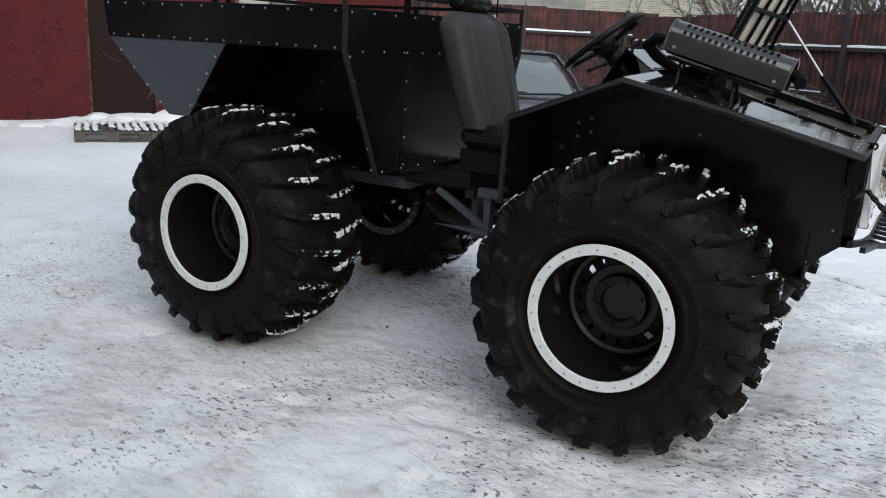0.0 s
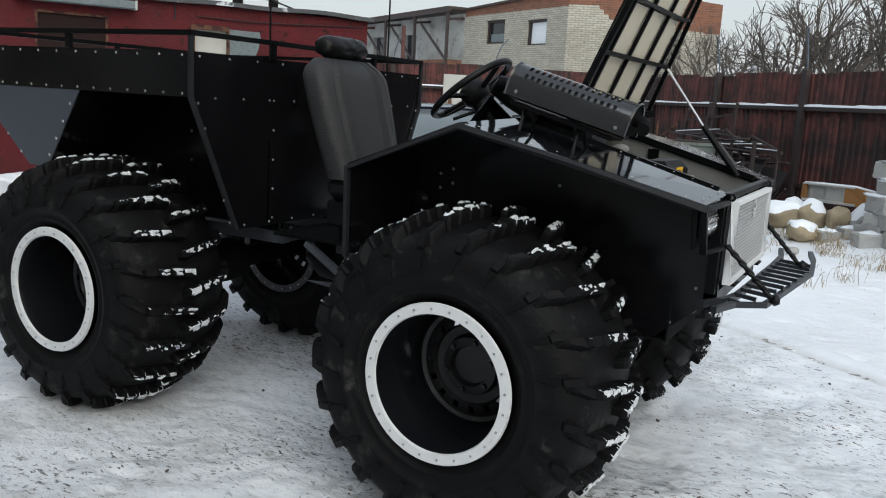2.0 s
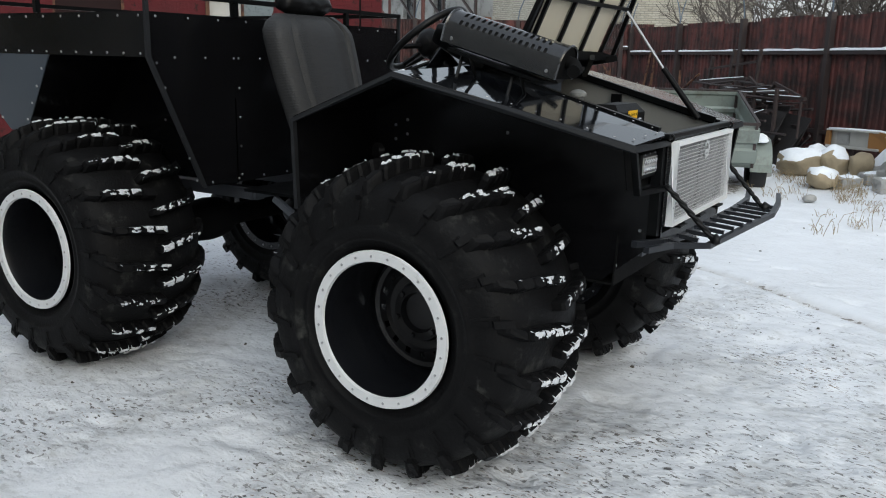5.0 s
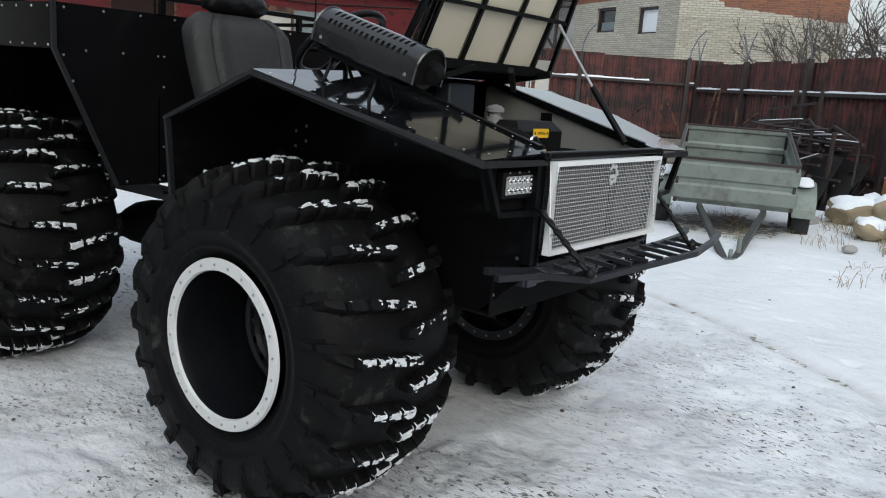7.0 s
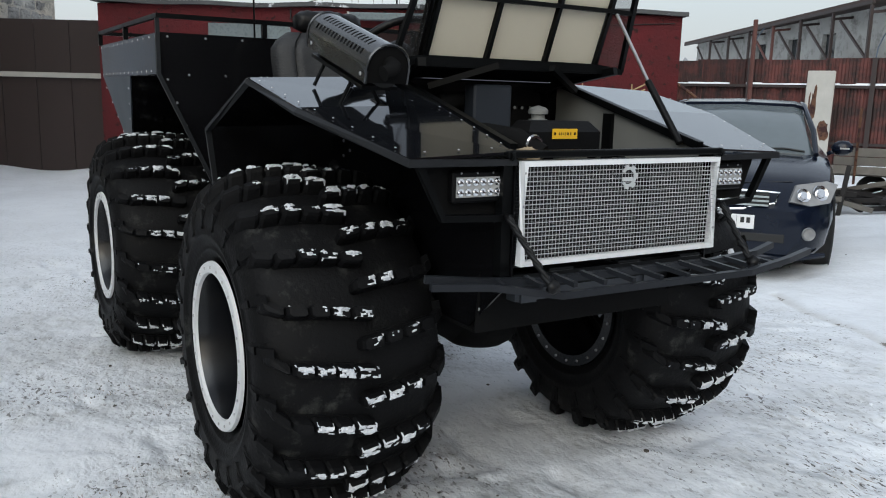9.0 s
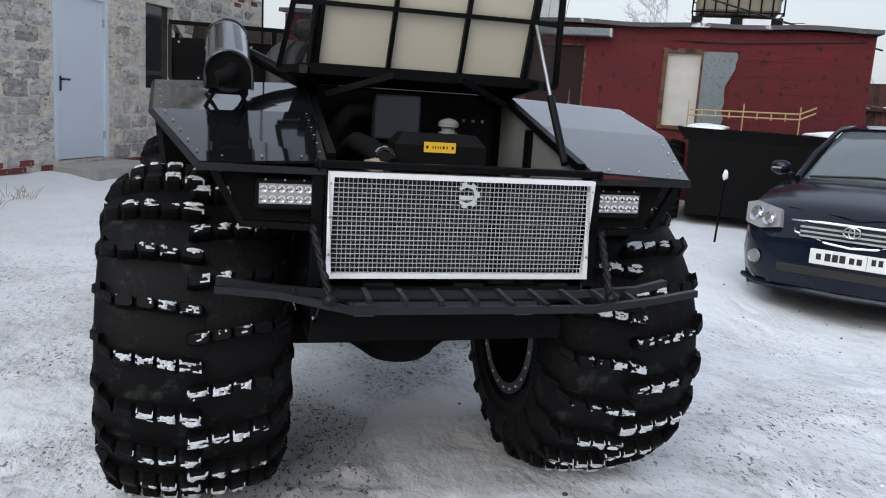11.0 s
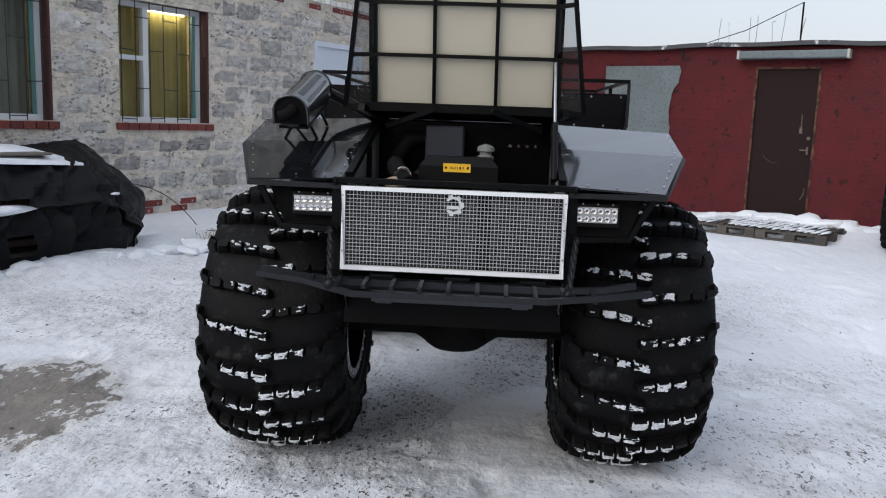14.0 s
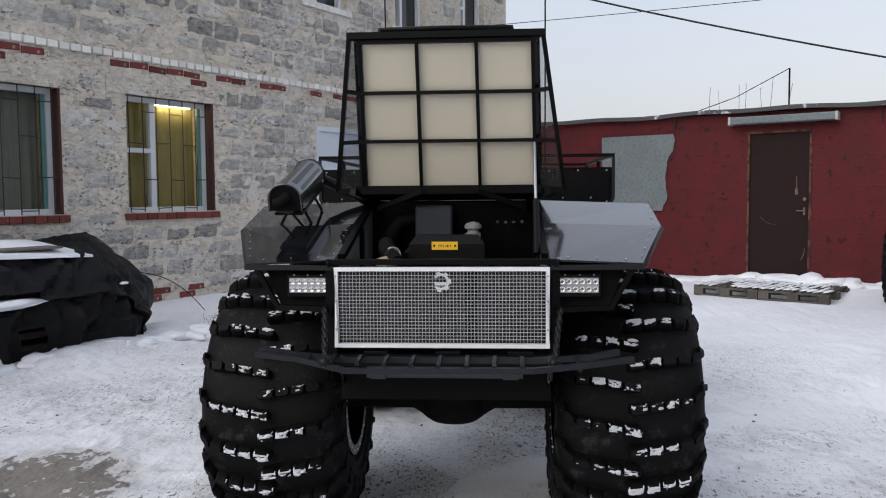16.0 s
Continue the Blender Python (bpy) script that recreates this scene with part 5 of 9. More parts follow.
def snow_crust(bm, side, th, ya, yb, w, rise, slip, share_of, seed):
    """A ragged crust of snow over part of a knob's top, with holes and thin rims."""
    n, m = 8, 7
    off = Vector((seed * 3.17, seed * 1.31, seed * 0.73))
    keep = {}
    for i in range(n):
        for k in range(m):
            u, v = (i + 0.5) / n * 2 - 1, (k + 0.5) / m * 2 - 1
            f = noise.noise(Vector((u * 0.8, v * 1.3, 0)) + off) + 0.40 * noise.noise(Vector((u * 2.4, v * 3.4, 4)) + off)
            keep[i, k] = f + 0.22 * v > 0.62 - 1.15 * share_of + 0.30 * max(abs(u), abs(v)) ** 3
    rng = random.Random(int(seed * 1000))
    V = {}

    def vert(i, k):
        if (i, k) not in V:
            u = (i + rng.uniform(-0.32, 0.32)) / n * 2 - 1
            v = (k + rng.uniform(-0.32, 0.32)) / m * 2 - 1
            full = all(keep.get((i + a, k + b), False) for a in (-1, 0) for b in (-1, 0))
            y = (ya + yb) / 2 + (yb - ya) / 2 * u * 0.86
            lift = rise + (0.0045 + 0.003 * rng.random() if full else 0.0008) - 0.010 * max(0.0, abs(v) - 0.84) / 0.16
            V[i, k] = bm.verts.new(polar(tyre_radius(y) + lift, y, lug_angle(side, th, y) + w * v * 0.88 + slip))
        return V[i, k]

    for (i, k), on in keep.items():
        if on:
            bm.faces.new([vert(i, k), vert(i + 1, k), vert(i + 1, k + 1), vert(i, k + 1)])


def make_tyre(seed):
    bm = B()
    lathe(bm, TYRE_PROFILE, 96)
    settle(bm)
    tread = B()
    snow = B()
    rng = random.Random(seed * 5 + 1)
    for side, th, ya, yb, j, rnd in lug_blocks(seed):
        w = 0.0325 + 0.002 * (j == 4) + 0.004 * (rnd - 0.5)
        slip = 0.005 * (rnd - 0.5)
        rise = 0.040 + 0.006 * rnd - 0.004 * (j == 0)
        knob(tread, side, th, ya, yb, w, rise, slip)
        if j < 4:
            # low foot that joins the knobs of a bar, proud of them at one edge
            low, high = [], []
            for y, q in ((ya, -1), (yb - side * 0.012, -1), (yb - side * 0.012, 1), (ya, 1)):
                a = lug_angle(side, th, y) + w * (1.28 * q + 0.18)
                low.append(polar(tyre_radius(y) - 0.012, y, a))
                high.append(polar(tyre_radius(y) + 0.006, y, lug_angle(side, th, y) + w * (1.12 * q + 0.18)))
            hexa(tread, low + high)
        if j == 0:
            # the bar runs on over the shoulder in two worn steps and tapers out on the sidewall
            a0 = lug_angle(side, th, side * 0.262)
            for steps in (((0.234, 0.428, 0.002, 0.032, 0.036), (0.251, 0.392, 0.011, 0.018, 0.034)), ((0.2525, 0.386, 0.011, 0.008, 0.032), (0.259, 0.346, 0.005, 0.001, 0.022))):
                ring = []
                for y, r, out_y, out_r, ww in steps:
                    a = a0 + 0.55 * (0.434 - r)
                    ring.append([tread.verts.new(p) for p in (polar(r - 0.01, side * (y - 0.012), a - ww), polar(r - 0.01, side * (y - 0.012), a + ww), polar(r + out_r, side * (y + out_y), a + ww * 0.72), polar(r + out_r, side * (y + out_y), a - ww * 0.72))])
                for k in range(4):
                    tread.faces.new([ring[0][k], ring[0][(k + 1) % 4], ring[1][(k + 1) % 4], ring[1][k]])
                tread.faces.new(ring[0])
                tread.faces.new(ring[1][::-1])
            foot = []
            for y, r, ww in ((0.243, 0.418, 0.052), (0.2575, 0.372, 0.046), (0.2615, 0.338, 0.022)):
                a = a0 + 0.55 * (0.434 - r) + 0.012
                foot.append([tread.verts.new(polar(r, side * (y + d), a + ww * q)) for q, d in ((-1, -0.012), (1, -0.012), (0.85, 0.0035), (-0.85, 0.0035))])
            for p, q in zip(foot, foot[1:]):
                for k in range(4):
                    tread.faces.new([p[k], p[(k + 1) % 4], q[(k + 1) % 4], q[k]])
            tread.faces.new(foot[0])
            tread.faces.new(foot[-1][::-1])
        # snow clings to the knobs near the crown, thickest at the middle line
        rich = 0.5 + 0.5 * math.sin(th * 37.0 + side * 2 + seed)
        amount = (0.0, 0.34, 0.54, 0.66, 0.62)[j] + 0.36 * (rng.random() - 0.5) + 0.30 * (rich - 0.5)
        if amount > 0.12 and rng.random() < (0.0, 0.75, 0.93, 0.97, 0.97)[j]:
            snow_crust(snow, side, th, ya, yb, w, rise, slip, amount, seed * 7.3 + th * 5.1 + j * 1.7 + side)
    settle(tread)
    settle(snow)
    return bm, tread, snow


def make_wheel(vehicle, x, y, z, seed, out):
    """out: -1 where the white ring faces -y, 1 where it faces +y."""
    at = pose(x, y, z)
    turn = Matrix.Diagonal((1, -out, 1, 1))
    rim = B()
    lathe(rim, [(-0.242, 0.236), (-0.242, 0.214), (-0.21, 0.204), (0.02, 0.196), (0.03, 0.207), (0.20, 0.207), (0.236, 0.236)], 56)
    # dished centre with its ring of round holes
    holes = lambda i, k: i == 3 and k % 6 in (0, 1)
    hub = B()
    lathe(hub, [(0.0, 0.198), (-0.012, 0.185), (-0.006, 0.172), (-0.014, 0.158), (-0.020, 0.134), (-0.008, 0.126), (-0.004, 0.100), (-0.030, 0.092), (-0.034, 0.066), (-0.012, 0.060), (-0.012, 0.0)], 96, skip=holes)
    for k in range(6):
        a = k * math.pi / 3 + 0.3
        dome(hub, (0.079 * math.cos(a), -0.034, 0.079 * math.sin(a)), (0, -1, 0), 0.010, 1.2)
    rim.transform(turn)
    hub.transform(turn)
    wheel = part("wheel", rim, RIMBLACK, vehicle, "black dished steel wheel", smooth=40, at=at)
    part("hub", hub, HUBBLACK, wheel, "dished wheel centre with round holes", smooth=40)
    tyre, tread, snow = make_tyre(seed)
    for b in (tyre, tread, snow):
        b.transform(turn)
    part("tyre", tyre, TYREWALL, wheel, "wide low-pressure rubber tyre", smooth=True)
    part("tread", tread, RUBBER, wheel, "chunky chevron tread lugs")
    tagged(part("packed_snow", snow, TYRESNOW, wheel, "ragged white snow stuck to the lugs"), kind="stuff")
    ring = B()
    lathe(ring, [(-0.244, 0.209), (-0.253, 0.212), (-0.253, 0.242), (-0.244, 0.245)], 64, close=True)
    ring.transform(turn)
    part("ring", ring, RINGWHITE, wheel, "white bead-lock ring", smooth=30)
    inner = B()
    lathe(inner, [(0.234, 0.205), (0.244, 0.208), (0.244, 0.246), (0.234, 0.249)], 48, close=True)
    inner.transform(turn)
    part("inner_ring", inner, RIMBLACK, wheel, smooth=30)
    bolts = B()
    for k in range(24):
        a = 2 * math.pi * k / 24 + 0.1
        dome(bolts, (0.227 * math.cos(a), -0.253, 0.227 * math.sin(a)), (0, -1, 0), 0.0045, 0.9)
        dome(bolts, (0.230 * math.cos(a), 0.244, 0.228 * math.sin(a)), (0, 1, 0), 0.0055, 1.2)
    bolts.transform(turn)
    tagged(part("bolts", bolts, STEEL, wheel), kind="stuff")
    return wheel


atv = thing("all_terrain_vehicle", "black home-built all-terrain vehicle on four huge snow-flecked tyres, hood raised", "vehicle")
for i, (wx, wy) in enumerate(((0.372, -0.640), (0.372, 0.640), (-1.33, -0.667), (-1.33, 0.667))):
    make_wheel(atv, wx, wy, AXLE_Z + (0.012 if wx < 0 else 0.0), i + 1, -1 if wy < 0 else 1)

# frame, axles and drive under the body
chassis = B()
for s in (-1, 1):
    tube(chassis, [(-2.0, s * 0.22, 0.70), (-0.75, s * 0.22, 0.70)], 0.025, square=True)
    tube(chassis, [(-0.42, s * 0.22, 0.70), (0.95, s * 0.22, 0.70)], 0.025, square=True)
    tube(chassis, [(-0.42, s * 0.22, 0.70), (-0.42, s * 0.22, 0.52), (-0.06, s * 0.22, 0.52), (-0.06, s * 0.22, 0.74)], 0.018, square=True)
    tube(chassis, [(-0.42, s * 0.22, 0.68), (-0.10, s * 0.22, 0.53)], 0.014, square=True)
    tube(chassis, [(-0.12, s * 0.34, 0.72), (-0.12, s * 0.34, 0.50), (0.06, s * 0.34, 0.50)], 0.016, square=True)
    tube(chassis, [(-0.12, s * 0.34, 0.70), (0.05, s * 0.34, 0.51)], 0.014, square=True)
    tube(chassis, [(-0.30, s * 0.35, 0.75), (-0.30, s * 0.35, 0.57), (-0.56, s * 0.35, 0.57)], 0.017, square=True)
    tube(chassis, [(-0.32, s * 0.35, 0.59), (-0.54, s * 0.35, 0.72)], 0.012, square=True)
    tube(chassis, [(-0.34, s * 0.36, 0.735), (-0.06, s * 0.36, 0.735)], 0.018, square=True)
for x in (-1.95, -1.35, -0.78, -0.44, -0.06, 0.5, 0.92):
    tube(chassis, [(x, -0.26, 0.70), (x, 0.26, 0.70)], 0.022, square=True)
part("chassis_frame", chassis, CHASSIS, atv, "welded square-tube frame")
for x in (0.385, -1.33):
    ax = B()
    lathe(ax, [(-0.62, 0.05), (-0.16, 0.055), (-0.12, 0.080), (-0.07, 0.100), (0.0, 0.106), (0.07, 0.100), (0.12, 0.080), (0.16, 0.055), (0.62, 0.05)], 32, centre=(x, 0, AXLE_Z))
    part("axle", ax, MATTE, atv, "black axle with round differential", smooth=40)
joint = B()
lathe(joint, [(-0.78, 0.05), (-0.70, 0.10), (-0.55, 0.115), (-0.47, 0.09), (-0.30, 0.045), (-0.06, 0.045)], 18, axis="x", centre=(0, 0, 0.60))
part("drive_shaft", joint, TUBE, atv, smooth=40)
pan = B()
lathe(pan, [(0.0, 0.0), (0.003, 0.055), (0.014, 0.095), (0.034, 0.122), (0.060, 0.135), (0.10, 0.140), (0.22, 0.138)], 44, axis="z", centre=(0.382, 0.0, 0.376))
part("sump", pan, MATTE, atv, "round black underside housing", smooth=40)
belly = B()
plate(belly, [(0.90, -0.355, 0.60), (0.90, 0.355, 0.60), (0.905, 0.345, 0.76), (0.905, -0.345, 0.76)], 0.006)
plate(belly, [(0.0, -0.355, 0.60), (0.90, -0.355, 0.595), (0.90, 0.355, 0.595), (0.0, 0.355, 0.60)], 0.006, (0, 0, 1))
part("belly_plate", belly, MATTE, atv)

# front body: wings with two facets on top, inner walls of the wheel arches
FA, FM, FF, FB = (0.335, 0.77, 1.245), (0.67, 0.755, 1.170), (1.03, 0.632, 1.068), (-0.045, 0.78, 1.095)
IN_Y = 0.345
for s in (-1, 1):
    def S(p, s=s):
        return (p[0], p[1] * s, p[2])
    inner_a, inner_m, inner_f = (0.335, IN_Y * 0.96, 1.262), (0.67, IN_Y * 0.97, 1.182), (1.035, IN_Y, 1.080)
    inner_b = (-0.045, IN_Y, 1.105)
    wing = B()
    plate(wing, [S(FA), S(FM), S(inner_m), S(inner_a)], 0.006, (0, 0, -1))
    wing_ob = part("wing_top", wing, ICEFILM if s < 0 else FROSTED, atv, "glossy black upper wing sheet under thin ice" if s < 0 else "frost-dulled black upper wing sheet")
    wing = B()
    plate(wing, [S(FM), S(FF), S(inner_f), S(inner_m)], 0.006, (0, 0, -1))
    part("wing_front", wing, GLOSS if s < 0 else FROSTED, atv, "glossy black sloping wing sheet" if s < 0 else "frost-dulled black sloping wing sheet")
    wing = B()
    plate(wing, [S(FB), S(FA), S(inner_a), S(inner_b)], 0.006, (0, 0, -1))
    part("wing_rear", wing, PANEL, atv)
    wall = B()
    plate(wall, [(1.035, s * IN_Y, 1.078), (0.67, s * IN_Y, 1.166), (0.335, s * IN_Y, 1.255), (-0.045, s * IN_Y, 1.10), (-0.055, s * IN_Y, 0.74), (0.10, s * IN_Y, 0.62), (0.85, s * IN_Y, 0.60), (1.035, s * IN_Y, 0.76)], 0.006, (0, -s, 0))
    part("arch_wall", wall, PANEL, atv, "black riveted inner wheel-arch wall")
    back = B()
    plate(back, [S(FB), S((-0.07, 0.74, 0.80)), S((-0.06, IN_Y, 0.74)), S(inner_b)], 0.006, (1, 0, 0))
    part("arch_back", back, PANEL, atv)
    rim = B()
    lip = [Vector(S(p)) for p in ((-0.07, 0.74, 0.80), FB, FA, FM, FF, (1.035, IN_Y, 1.066))]
    tube(rim, [p - Vector((0, 0, 0.012)) for p in lip], 0.0075, square=True)
    part("wing_edge", rim, EDGE, atv, "dark square-tube wing edging")
    rv = B()
    up = (0.2, 0, 1)
    for a, b, n in ((FA, FM, 4), (FM, FF, 5), (FF, inner_f, 3)) + (((inner_f, inner_m, 6),) if s < 0 else ()):
        a, b = Vector(S(a)), Vector(S(b))
        mid = (Vector(S(FM)) + Vector(S(inner_m))) / 2
        for i in range(n):
            q = a.lerp(b, (i + 0.5) / n)
            q = q + (mid - q).normalized() * 0.022
            hz = 0.004
            dome(rv, (q.x, q.y, q.z + hz), up, 0.0034)
    for x, z in ((0.97, 0.78), (1.0, 0.90), (1.0, 1.0), (0.9, 0.66), (0.6, 0.64), (0.3, 0.66), (0.05, 1.0), (0.1, 1.02), (0.05, 1.05), (0.1, 1.07), (0.5, 1.05), (0.97, 1.04)):
        dome(rv, (x, s * (IN_Y + 0.001), z), (0, s, 0), 0.006)
    tagged(part("rivets", rv, STEEL, atv), kind="stuff")
    # lamp bracket
    br = B()
    tube(br, [S((1.02, 0.605, 1.055)), S((1.016, 0.535, 0.925)), S((1.036, 0.352, 0.920))], 0.0085, square=True)
    part("lamp_bracket", br, TUBE, atv)
    pan = B()
    plate(pan, [(0.985, s * 0.355, 0.925), (0.985, s * 0.535, 0.930), (0.985, s * 0.585, 1.055), (0.985, s * 0.355, 1.06)], 0.004, (-1, 0, 0))
    part("lamp_backing", pan, MATTE, atv)
    lamp = B()
    ya, yb = (0.372, 0.497)
    box(lamp, 0.985, 1.012, min(s * ya, s * yb) - 0.008, max(s * ya, s * yb) + 0.008, 0.958, 1.034, 0.005)
    lamp_ob = part("work_lamp", lamp, PLASTIC, atv, "rectangular twelve-diode work lamp")
    lens = B()
    box(lens, 1.012, 1.015, min(s * ya, s * yb), max(s * ya, s * yb), 0.972, 1.020)
    part("lens", lens, LAMPLENS, lamp_ob, "clear white lamp lens")
    for i in range(6):
        for j in range(2):
            leds = B()
            c = (1.0152, s * (ya + (i + 0.5) * (yb - ya) / 6), 0.984 + 0.024 * j)
            lathe(leds, [(0.0, 0.0098), (0.003, 0.0092), (0.0015, 0.004), (0.0045, 0.0035), (0.0045, 0.0)], 10, axis="x", centre=c)
            part("diode", leds, CHROME, lamp_ob)
    for k in range(3):
        dome_b = B()
        dome(dome_b, (1.012, s * (ya + 0.02 + k * 0.045), 1.029), (1, 0, 0), 0.003)
        part("screw", dome_b, STEEL, lamp_ob)

# front beam over the grille and its hooks
beam = B()
box(beam, 1.018, 1.046, -0.372, 0.372, 1.064, 1.082, 0.003)
box(beam, 1.00, 1.03, -0.375, -0.348, 0.74, 1.064)
box(beam, 1.00, 1.03, 0.348, 0.375, 0.74, 1.064)
box(beam, 1.00, 1.03, -0.375, 0.375, 0.735, 0.775)
part("nose_frame", beam, TUBE, atv)
for s in (-1, 1):
    hook = B()
    tube(hook, [(1.046 + 0.010 * math.cos(a), s * 0.362, 1.070 + 0.010 * math.sin(a)) for a in [i * math.pi / 5 for i in range(10)]], 0.004, 6, close=True)
    part("lash_ring", hook, TUBE, atv)

grille = B()
GY, GZ0, GZ1, GW = 0.343, 0.800, 1.060, 0.017
tube(grille, [(1.055, -GY + GW / 2, GZ0 + GW / 2), (1.055, GY - GW / 2, GZ0 + GW / 2), (1.055, GY - GW / 2, GZ1 - GW / 2), (1.055, -GY + GW / 2, GZ1 - GW / 2)], GW / 2, square=True, close=True)
grille_ob = part("grille", grille, GRILLEWHITE, atv, "white-framed woven wire grille")
mesh = B()
for i in range(1, 59):
    y = -GY + GW + (2 * GY - 2 * GW) * i / 59
    tube(mesh, [(1.056, y, GZ0 + 0.01), (1.056, y, GZ1 - 0.01)], 0.00085, 4, caps=False)
for i in range(1, 20):
    z = GZ0 + GW + (GZ1 - GZ0 - 2 * GW) * i / 20
    tube(mesh, [(1.0575, -GY + 0.01, z), (1.0575, GY - 0.01, z)], 0.00105, 4, caps=False)
tagged(part("wire_mesh", mesh, MESHGREY, grille_ob, "white square wire mesh"), kind="stuff")
gb = B()
for y in (-GY + 0.008, GY - 0.008):
    for z in (0.86, 0.95, 1.03):
        dome(gb, (1.0637, y, z), (1, 0, 0), 0.004)
tagged(part("grille_bolts", gb, STEEL, grille_ob), kind="stuff")
badge = B()
for k in range(11):
    a0, a1 = math.radians(-140 + 26 * k), math.radians(-140 + 26 * k + 26)
    ro = 0.033 if k % 2 else 0.027
    quad = [(1.0605, 0.0 + r * math.cos(a), 1.012 + r * math.sin(a)) for r, a in ((0.019, a0), (ro, a0), (ro, a1), (0.019, a1))]
    plate(badge, quad, 0.003, (1, 0, 0))
box(badge, 1.0605, 1.0635, -0.020, 0.016, 1.001, 1.011)
part("badge", badge, BADGE, grille_ob, "small grey open gear emblem")
core = B()
box(core, 0.985, 1.015, -0.33, 0.33, 0.79, 1.055)
rad = part("radiator", core, RADIATOR, atv, "finned radiator behind the grille")
for i in range(30):
    fins = B()
    z = 0.795 + 0.256 * i / 29
    box(fins, 1.015, 1.021, -0.325, 0.325, z, z + 0.0030)
    part("fin", fins, RADFIN, rad)
fan = B()
box(fan, 1.0155, 1.0225, 0.075, 0.115, 0.79, 1.055)
part("tank_strip", fan, TUBE, rad)

# folding front step, hung from two straps
step = B()
front_line = [(1.072, -0.595, 0.765), (1.10, -0.45, 0.757), (1.165, -0.288, 0.735), (1.240, 0.285, 0.755), (1.230, 0.45, 0.772), (1.205, 0.577, 0.784)]
tube(step, [(x, y, z + 0.014) for x, y, z in front_line], 0.0085, square=True)
rear_line = [(1.035, -0.59, 0.790), (1.070, -0.455, 0.778), (1.085, -0.30, 0.768), (1.105, 0.30, 0.772), (1.115, 0.46, 0.785), (1.10, 0.55, 0.800)]
step_ob = part("front_step", step, STEPPAINT, atv, "dark flat-bar folding front step")
rl = B()
tube(rl, rear_line, 0.009, square=True)
part("rear_bar", rl, STEPPAINT, step_ob)
for i in range(11):
    y = -0.42 + 0.84 * i / 10
    sl = B()
    fx = float(np.interp(y, [p[1] for p in front_line], [p[0] for p in front_line]))
    rx = float(np.interp(y, [p[1] for p in rear_line], [p[0] for p in rear_line]))
    tube(sl, [(rx, y, 0.780), (fx, y, 0.772)], 0.006, square=True)
    part("slat", sl, STEPPAINT, step_ob)
for s in (-1, 1):
    strap = B()
    for q in (0, math.pi):
        tube(strap, [(1.05 + 0.15 * k / 12 + 0.005 * math.cos(k * 1.7 + q), s * (0.375 - 0.03 * k / 12) + 0.005 * math.sin(k * 1.7 + q), 0.93 - 0.155 * k / 12) for k in range(13)], 0.0065, 5)
    lump(strap, (1.20, s * 0.345, 0.782), (0.018, 0.022, 0.018), 0.4, s + 3, 1)
    part("strap", strap, VINYL, atv, "twisted black webbing strap", smooth=True)
for y in (-0.21, 0.02, 0.25):
    hinge = B()
    box(hinge, 1.035, 1.068, y - 0.04, y + 0.04, 0.783, 0.791, 0.003)
    part("step_hinge", hinge, TUBE, atv)

# raised hood
def hood_x(z):
    return 0.545 + 0.42 * (z - 1.315)


HZ = [1.315, 1.482, 1.649, 1.816]
HY = [-0.318, -0.108, 0.112, 0.318]


def hood_y(y, z):
    return y * (1 - 0.12 * (z - 1.315))


skin = B()
plate(skin, [(hood_x(1.30) - 0.024, -0.345, 1.30), (hood_x(1.30) - 0.024, 0.345, 1.30), (hood_x(1.835) - 0.024, 0.324, 1.835), (hood_x(1.835) - 0.024, -0.324, 1.835)], 0.004, (-1, 0, 0.4))
hood = part("hood", skin, PANEL, atv, "raised black tube-framed hood with beige lining")
for i, y in enumerate(HY):
    frame_b = B()
    tube(frame_b, [(hood_x(HZ[0]), y, HZ[0]), (hood_x(HZ[3]), hood_y(y, HZ[3]), HZ[3])], 0.0062, square=True)
    part("frame_bar", frame_b, TUBE, hood)
for z in HZ:
    frame_b = B()
    tube(frame_b, [(hood_x(z) + 0.002, hood_y(HY[0] - 0.012, z), z), (hood_x(z) + 0.002, hood_y(HY[3] + 0.012, z), z)], 0.0062, square=True)
    part("frame_bar", frame_b, TUBE, hood)
for i in range(3):
    for j in range(3):
        pb = B()
        y0, y1, z0, z1 = HY[i] + 0.006, HY[i + 1] - 0.006, HZ[j] + 0.006, HZ[j + 1] - 0.006
        plate(pb, [(hood_x(z0) - 0.012, hood_y(y0, z0), z0), (hood_x(z0) - 0.012, hood_y(y1, z0), z0), (hood_x(z1) - 0.012, hood_y(y1, z1), z1), (hood_x(z1) - 0.012, hood_y(y0, z1), z1)], 0.006, (-1, 0, 0.4))
        part("lining_panel", pb, BEIGE, hood)
sides = B()
for s in (-1, 1):
    a = (hood_x(1.31) + 0.01, s * 0.425, 1.30)
    b = (hood_x(1.825) + 0.01, s * 0.334, 1.834)
    tube(sides, [a, b], 0.0075, square=True)
    for z in HZ:
        k = (z - 1.315) / 0.501
        pa = Vector(a).lerp(Vector(b), k)
        tube(sides, [pa, (hood_x(z), hood_y(s * 0.318, z), z)], 0.007, square=True)
tube(sides, [(hood_x(1.825) + 0.01, -0.342, 1.836), (hood_x(1.825) + 0.01, 0.342, 1.836)], 0.011, square=True)
tube(sides, [(hood_x(1.31) + 0.01, -0.425, 1.300), (hood_x(1.31) + 0.01, 0.425, 1.300)], 0.010, square=True)
part("side_frame", sides, TUBE, hood)
